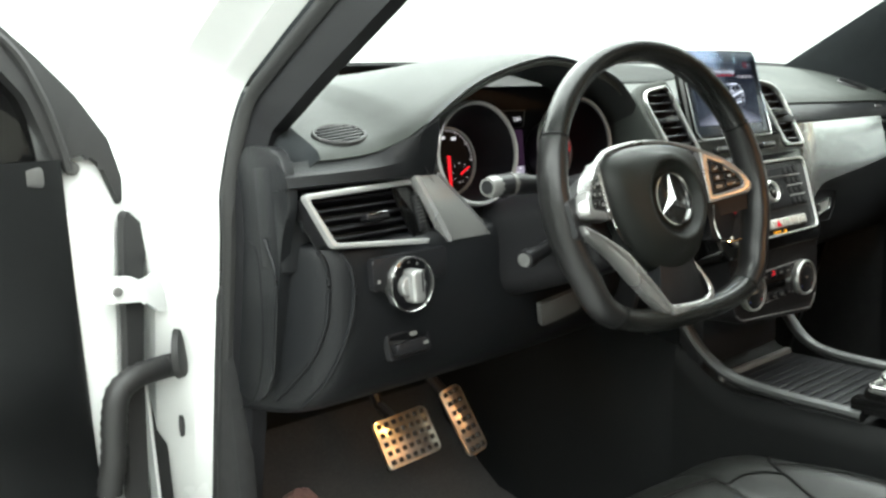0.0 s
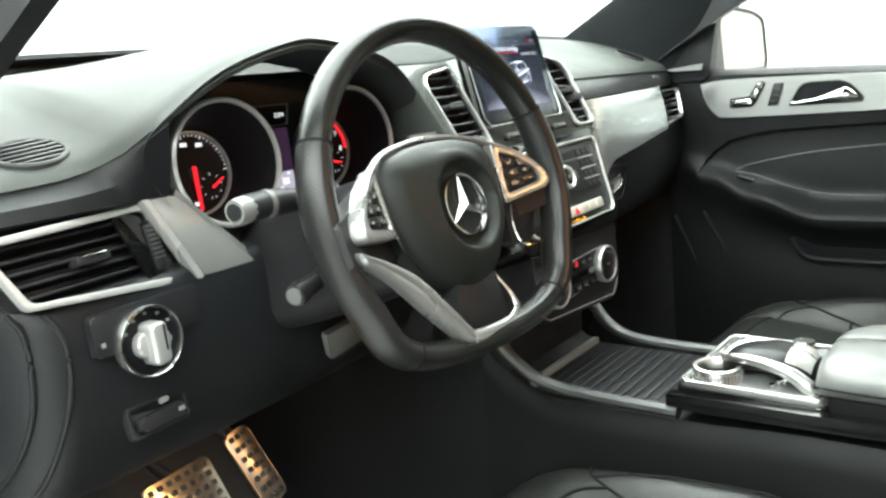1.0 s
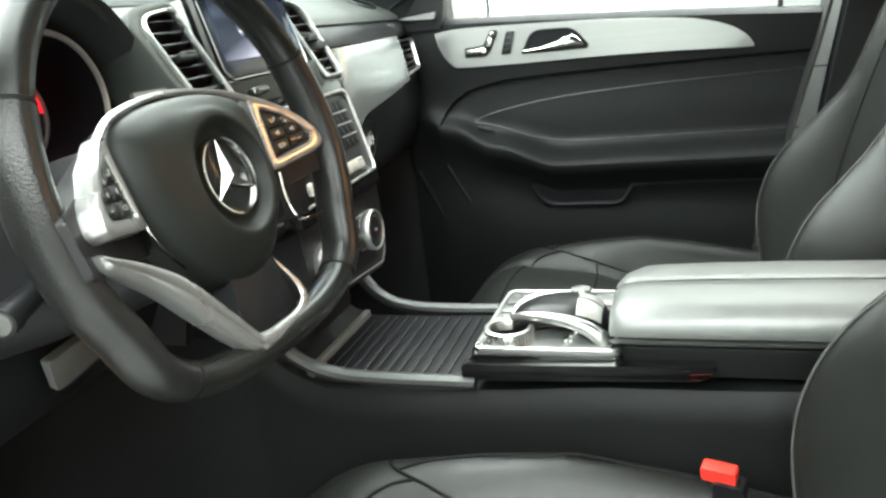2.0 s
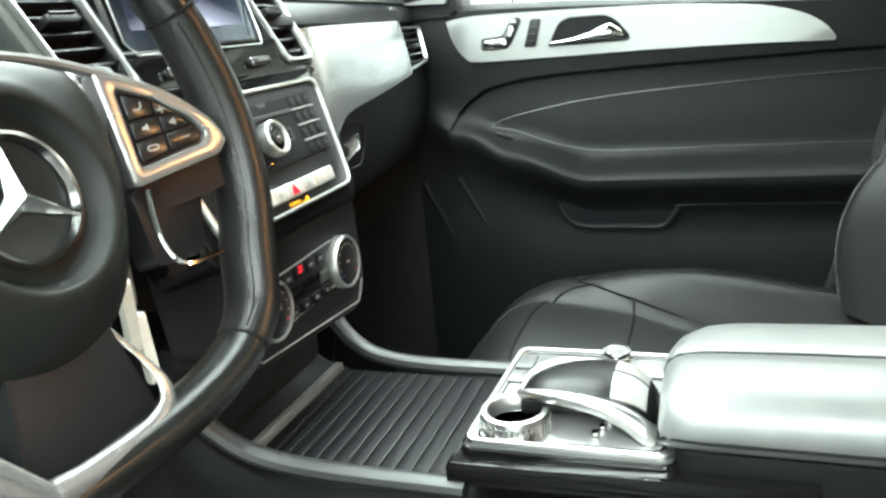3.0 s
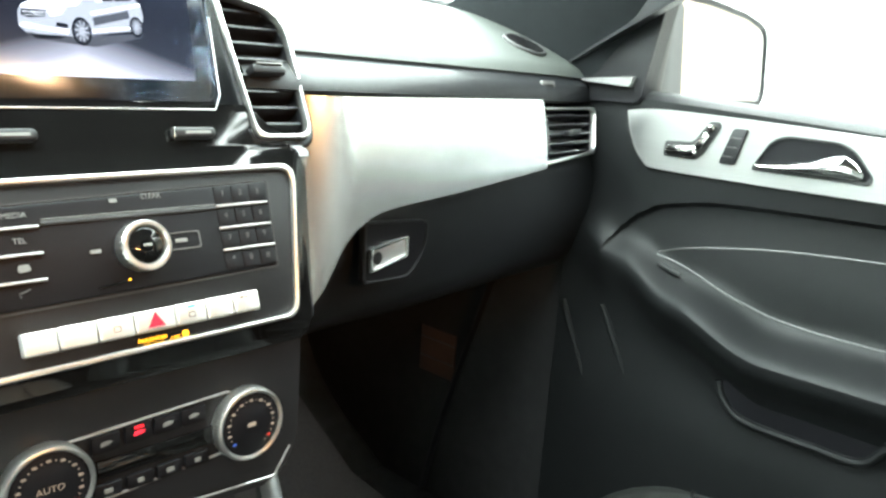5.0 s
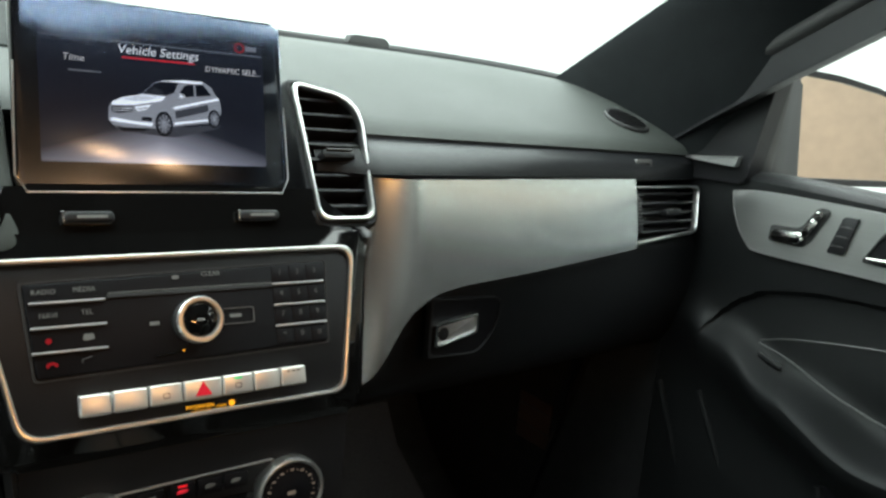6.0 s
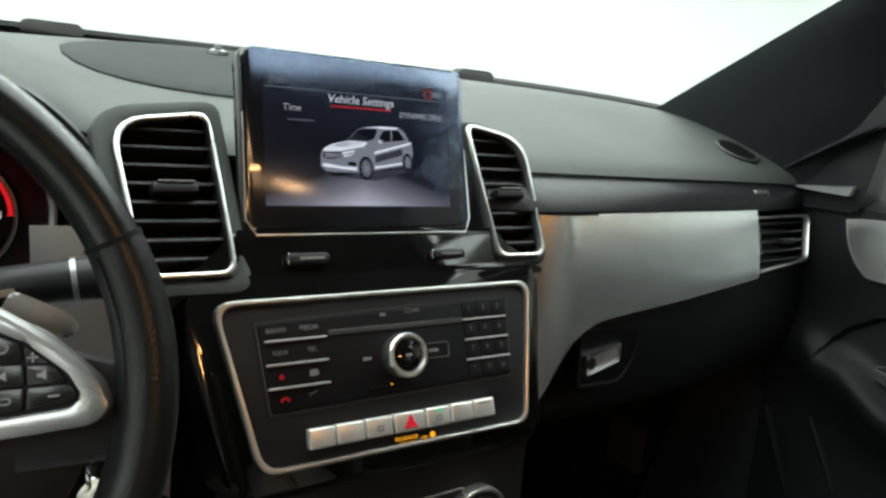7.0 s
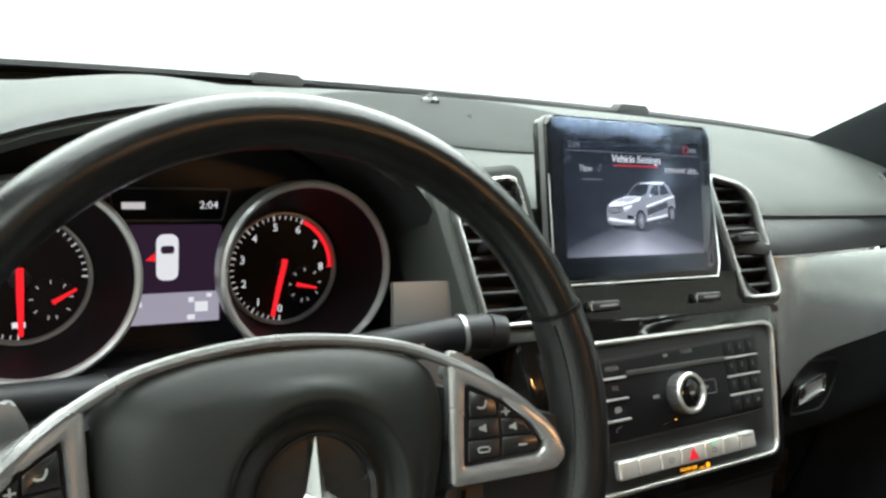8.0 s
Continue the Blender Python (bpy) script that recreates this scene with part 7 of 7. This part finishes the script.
part("panel_fold", slab(rpoly([(-0.100, 0.44), (-0.058, 0.44), (-0.052, 0.776), (-0.029, 0.983), (-0.021, 1.070), (-0.012, 1.138), (-0.016, 1.150), (-0.100, 1.150)], 0.004, 3), -0.010, 0.010, 0.004), WHITE, dd, "folded white edge of the inner panel", m=DF)
for z in (0.640, 1.036):
    h = part("hinge", slab(rpoly([(-0.050, z - 0.004), (-0.006, z - 0.008), (0.018, z - 0.028), (0.026, z - 0.028), (0.030, z + 0.052), (0.018, z + 0.050), (0.016, z + 0.022), (-0.006, z + 0.018), (-0.020, z + 0.028), (-0.044, z + 0.029), (-0.052, z + 0.018)], 0.004, 3), 0.030, 0.044, 0.003), WHITE, dd, "white painted hinge arm", m=DF)
    part("hinge_pin", lathe([(0.006, 0), (0.006, 0.004), (0, 0.005)], 12), GREYTRIM, h, m=DF @ T(-0.042, z + 0.012, 0.044))
    part("hinge_pin", lathe([(0.006, 0), (0.006, 0.004), (0, 0.005)], 12), WHITE, h, m=DF @ T(0.023, z + 0.042, 0.044))
part("cable_boot", tube(smooth([DF @ Vector(p) for p in ((0.030, 0.930, 0.030), (0.006, 0.933, 0.036), (-0.030, 0.934, 0.042), (-0.056, 0.920, 0.042), (-0.065, 0.885, 0.040), (-0.069, 0.84, 0.036), (-0.074, 0.79, 0.024))], 6), [0.0165 - 0.0015 * (i % 2) for i in range(37)], 12), RUBBER, dd, "ribbed black cable boot")
part("boot_flange", lathe([(0.036, 0), (0.034, 0.008), (0.02, 0.010), (0, 0.010)], 20), RUBBER, dd, m=face((-0.822, 0.622, 0.945), (0, 0, 1), (0.6, 1, 0)))
part("jamb_plug", lathe([(0.016, 0), (0.015, 0.004), (0, 0.005)], 16), RUBBER, body, "black rubber plug", m=face((-0.824, 0.640, 0.835), (0, 0, 1), (0.6, 1, 0)) @ Matrix.Diagonal((0.6, 1, 1, 1)))
part("jamb_bolt", lathe([(0.009, 0), (0.009, 0.005), (0.006, 0.006), (0, 0.006)], 12), GREYPLASTIC, dd, m=DF @ T(-0.056, 1.203, 0.0))

# ---- switches on the knee panel ----
lk = thing("light_switch", (-0.63, 0.34, 1.03), "round headlight switch with bright ring", "switch")
LK = face((-0.628, 0.340, 1.046), (0.0, 0.02, 1), (1, 0.10, 0))
part("switch_plate", slab(rrect(0.116, 0.038, 0.005), -0.006, 0.004, 0.002), PLASTIC, lk, m=LK @ T(0.006, 0.018, 0))
part("switch_ring", lathe([(0.034, 0.0), (0.034, 0.010), (0.0332, 0.0120), (0.0318, 0.0125), (0.0306, 0.011), (0.0300, 0.004)], 48), CHROME, lk, "bright metal ring", m=LK)
part("switch_face", lathe([(0, 0.006), (0.0305, 0.006), (0.0305, 0)], 36), DIAL, lk, m=LK)
gr = part("switch_grip", slab(rrect(0.018, 0.040, 0.006, 4), 0.006, 0.026, 0.004, 3), SILVER, lk, "silver turning grip", m=LK @ T(-0.001, -0.001, 0))
part("grip_side", slab(rrect(0.036, 0.026, 0.012, 5), 0.006, 0.016, 0.003), SILVER, gr, m=LK @ T(-0.001, -0.001, 0))
part("grip_mark", box(0.0018, 0.024, 0.001), PLASTIC, gr, m=LK @ T(0.003, 0.004, 0.0262))
for i in range(5):
    a = radians(-60 + 30 * i)
    part("ring_mark", box(0.0036, 0.0026, 0.0005), MARK, lk, m=LK @ T(0.0262 * math.sin(a), 0.0262 * math.cos(a), 0.0063))
part("plate_mark", box(0.004, 0.004, 0.0005), MARK, lk, m=LK @ T(-0.044, 0.010, 0.0042))
bl = thing("brake_release", (-0.62, 0.36, 0.955), "black parking brake release lever", "lever")
BL = face((-0.622, 0.355, 0.968), (0.0, 0.25, 1), (1, 0.10, 0))
part("lever_frame", frame_slab(rrect(0.066, 0.032, 0.005), rrect(0.058, 0.025, 0.004), -0.006, 0.004, 0.001), PLASTIC, bl, m=BL)
part("lever_cup", slab(rrect(0.06, 0.027, 0.004), -0.006, -0.002), RUBBER, bl, m=BL)
part("lever_grip", slab(rrect(0.052, 0.014, 0.005), -0.003, 0.010, 0.004), PLASTIC, bl, m=BL @ T(0, -0.004, 0))
part("lever_mark", slab(rrect(0.012, 0.006, 0.0028), 0, 0.0006), MARK, bl, m=BL @ T(0.008, 0.010, 0.004))
part("lever_mark", box(0.007, 0.004, 0.0006), MARK, bl, m=BL @ T(0.020, -0.004, 0.0102))
# glove box latch and airbag badge
gl = thing("glove_box_latch", (0.325, 0.345, 1.02), "silver latch in a recess with painted shade", "latch")
GL = face((0.306, 0.3235, 1.044), (0.0, 0.03, 1), (1, 0.09, 0.0))
lrec = rpoly([(-0.044, -0.028), (0.022, -0.032), (0.040, -0.016), (0.050, 0.004), (0.050, 0.022), (0.040, 0.024), (-0.044, 0.030)], [0.006, 0.010, 0.01, 0.01, 0.004, 0.004, 0.004], 4)
# flat near-black plate; the recess is shaded by colour, not hollowed
part("latch_shade", slab(lrec, -0.004, 0.0030), DIAL, gl, "flat black plate painting the shade of the recess", m=GL)
part("recess_rim", frame_slab(scaled(lrec, -0.003), lrec, -0.002, 0.0055, 0.001), DASHLOW, gl, m=GL)
lgr = rpoly([(-0.042, -0.020), (0.017, -0.009), (0.016, 0.013), (-0.042, 0.005)], 0.0035, 3)
lt = part("latch_frame", frame_slab(lgr, scaled(lgr, 0.0035), 0.002, 0.010, 0.002), CHROME, gl, "chrome latch frame", m=GL)
part("latch_grip", slab(scaled(lgr, 0.0030), 0.002, 0.0075, 0.002), SILVER, lt, "satin silver latch grip", m=GL)
part("latch_lock", lathe([(0.0068, 0), (0.0068, 0.001), (0.0045, 0.0016), (0, 0.0012)], 16), PLASTIC, lt, m=GL @ T(-0.031, -0.005, 0.0076))
ab = thing("airbag_badge", (0.60, 0.37, 1.205), "small dark airbag badge on the padded band", "badge")
AB = face((0.606, 0.3635, 1.2165), (0, 0.12, 1), (1, 0.09, 0))
part("badge_plate", slab(rrect(0.034, 0.012, 0.004), -0.002, 0.002, 0.001), GREYPLASTIC, ab, m=AB)
part("badge_mark", box(0.024, 0.003, 0.0004), PLASTIC, ab, m=AB @ T(0, 0, 0.0021))


# ---- pedals ----
def pedal(name, m, w, h, nx, ny, label, taper):
    p = thing(name, m.translation, label, "pedal", "pedals")
    q = rpoly([(-w / 2, -h / 2), (w / 2 * taper, -h / 2), (w / 2, h / 2), (-w / 2 * taper, h / 2)], 0.010, 4)
    part("pedal_plate", slab(q, -0.006, 0.0, 0.002), PEDAL, p, "brushed steel plate", m=m)
    for i in range(nx):
        for j in range(ny):
            part("stud", box(0.0084, 0.0084, 0.004, 0.0015), RUBBER, p, m=m @ T(lerp(-w / 2 + 0.012, w / 2 - 0.012, i / max(1, nx - 1)), lerp(-h / 2 + 0.010, h / 2 - 0.010, j / max(1, ny - 1)), 0.0015))
    part("pedal_arm", tube([m @ Vector((0, h * 0.3, -0.008)), m @ Vector((0.0, h * 0.9, -0.05)), m @ Vector((0, h * 1.6, -0.04))], 0.010, 8), PLASTIC, p)


pedal("brake_pedal", face((-0.4420, 0.650, 0.7035), (0.10, 0.55, 0.83), (1, 0.04, 0.04)), 0.114, 0.084, 7, 5, "steel brake pedal with black rubber studs", 0.97)
pedal("accelerator_pedal", face((-0.338, 0.625, 0.712), (-0.22, 0.45, 0.86), (1, 0.0, 0.2)), 0.046, 0.125, 3, 7, "narrow steel accelerator pedal with rubber studs", 0.9)
# footwell
part("foot_rest", slab(rpoly([(-0.06, -0.13), (0.055, -0.13), (0.030, 0.13), (-0.03, 0.13)], 0.03), -0.02, 0.0, 0.008), REST, tagged(thing("foot_rest_pad", (-0.64, 0.62, 0.46), "worn brown carpeted foot rest", "foot rest")), m=face((-0.640, 0.600, 0.560), (0, 0.5, 0.8), (1, 0.1, 0)))
for x, nm in ((-0.40, "driver"), (0.40, "passenger")):
    fm = thing("floor_mat", (x, 0.45, 0.44), "dark grey carpet mat in the footwell", "floor mat", "floor mats")
    part("mat_sheet", thick(loft([[(x + u, y, z) for u in np.linspace(-0.24, 0.24, 5)] for y, z in ((0.05, 0.452), (0.55, 0.452), (0.75, 0.475), (0.93, 0.575), (0.98, 0.65))]), 0.006), MAT, fm)
    part("mat_binding", tube([(x - 0.24, 0.05, 0.455), (x - 0.24, 0.55, 0.455), (x - 0.24, 0.75, 0.478), (x - 0.24, 0.93, 0.578)], 0.006, 6), RUBBER, fm)

# ---- key in the ignition ----
ky = thing("key_ring", (-0.215, 0.27, 1.04), "ignition key with ivory tags on a steel ring", "key")
part("key_barrel", tube([(-0.232, 0.300, 1.078), (-0.230, 0.262, 1.070)], [0.014, 0.012], 16), CHROME, ky, "chrome key head")
part("ring", tube([(-0.222 + 0.004 * math.sin(a), 0.252 + 0.012 * math.sin(a), 1.050 + 0.016 * math.cos(a)) for a in np.linspace(0, 2 * math.pi, 25)[:-1]], 0.0014, 6, closed=True), CHROME, ky, "steel split ring")
for i, (p, a) in enumerate((((-0.222, 0.250, 1.010), 4), ((-0.206, 0.256, 0.975), -14))):
    part("key_tag", slab(rrect(0.022, 0.055, 0.004, 4), -0.004, 0.004, 0.0015), KEYTAG, ky, "ivory plastic tag", m=face(p, (0, 0, 1), (0.55, 0.8, 0)) @ T(0, 0, 0, a))
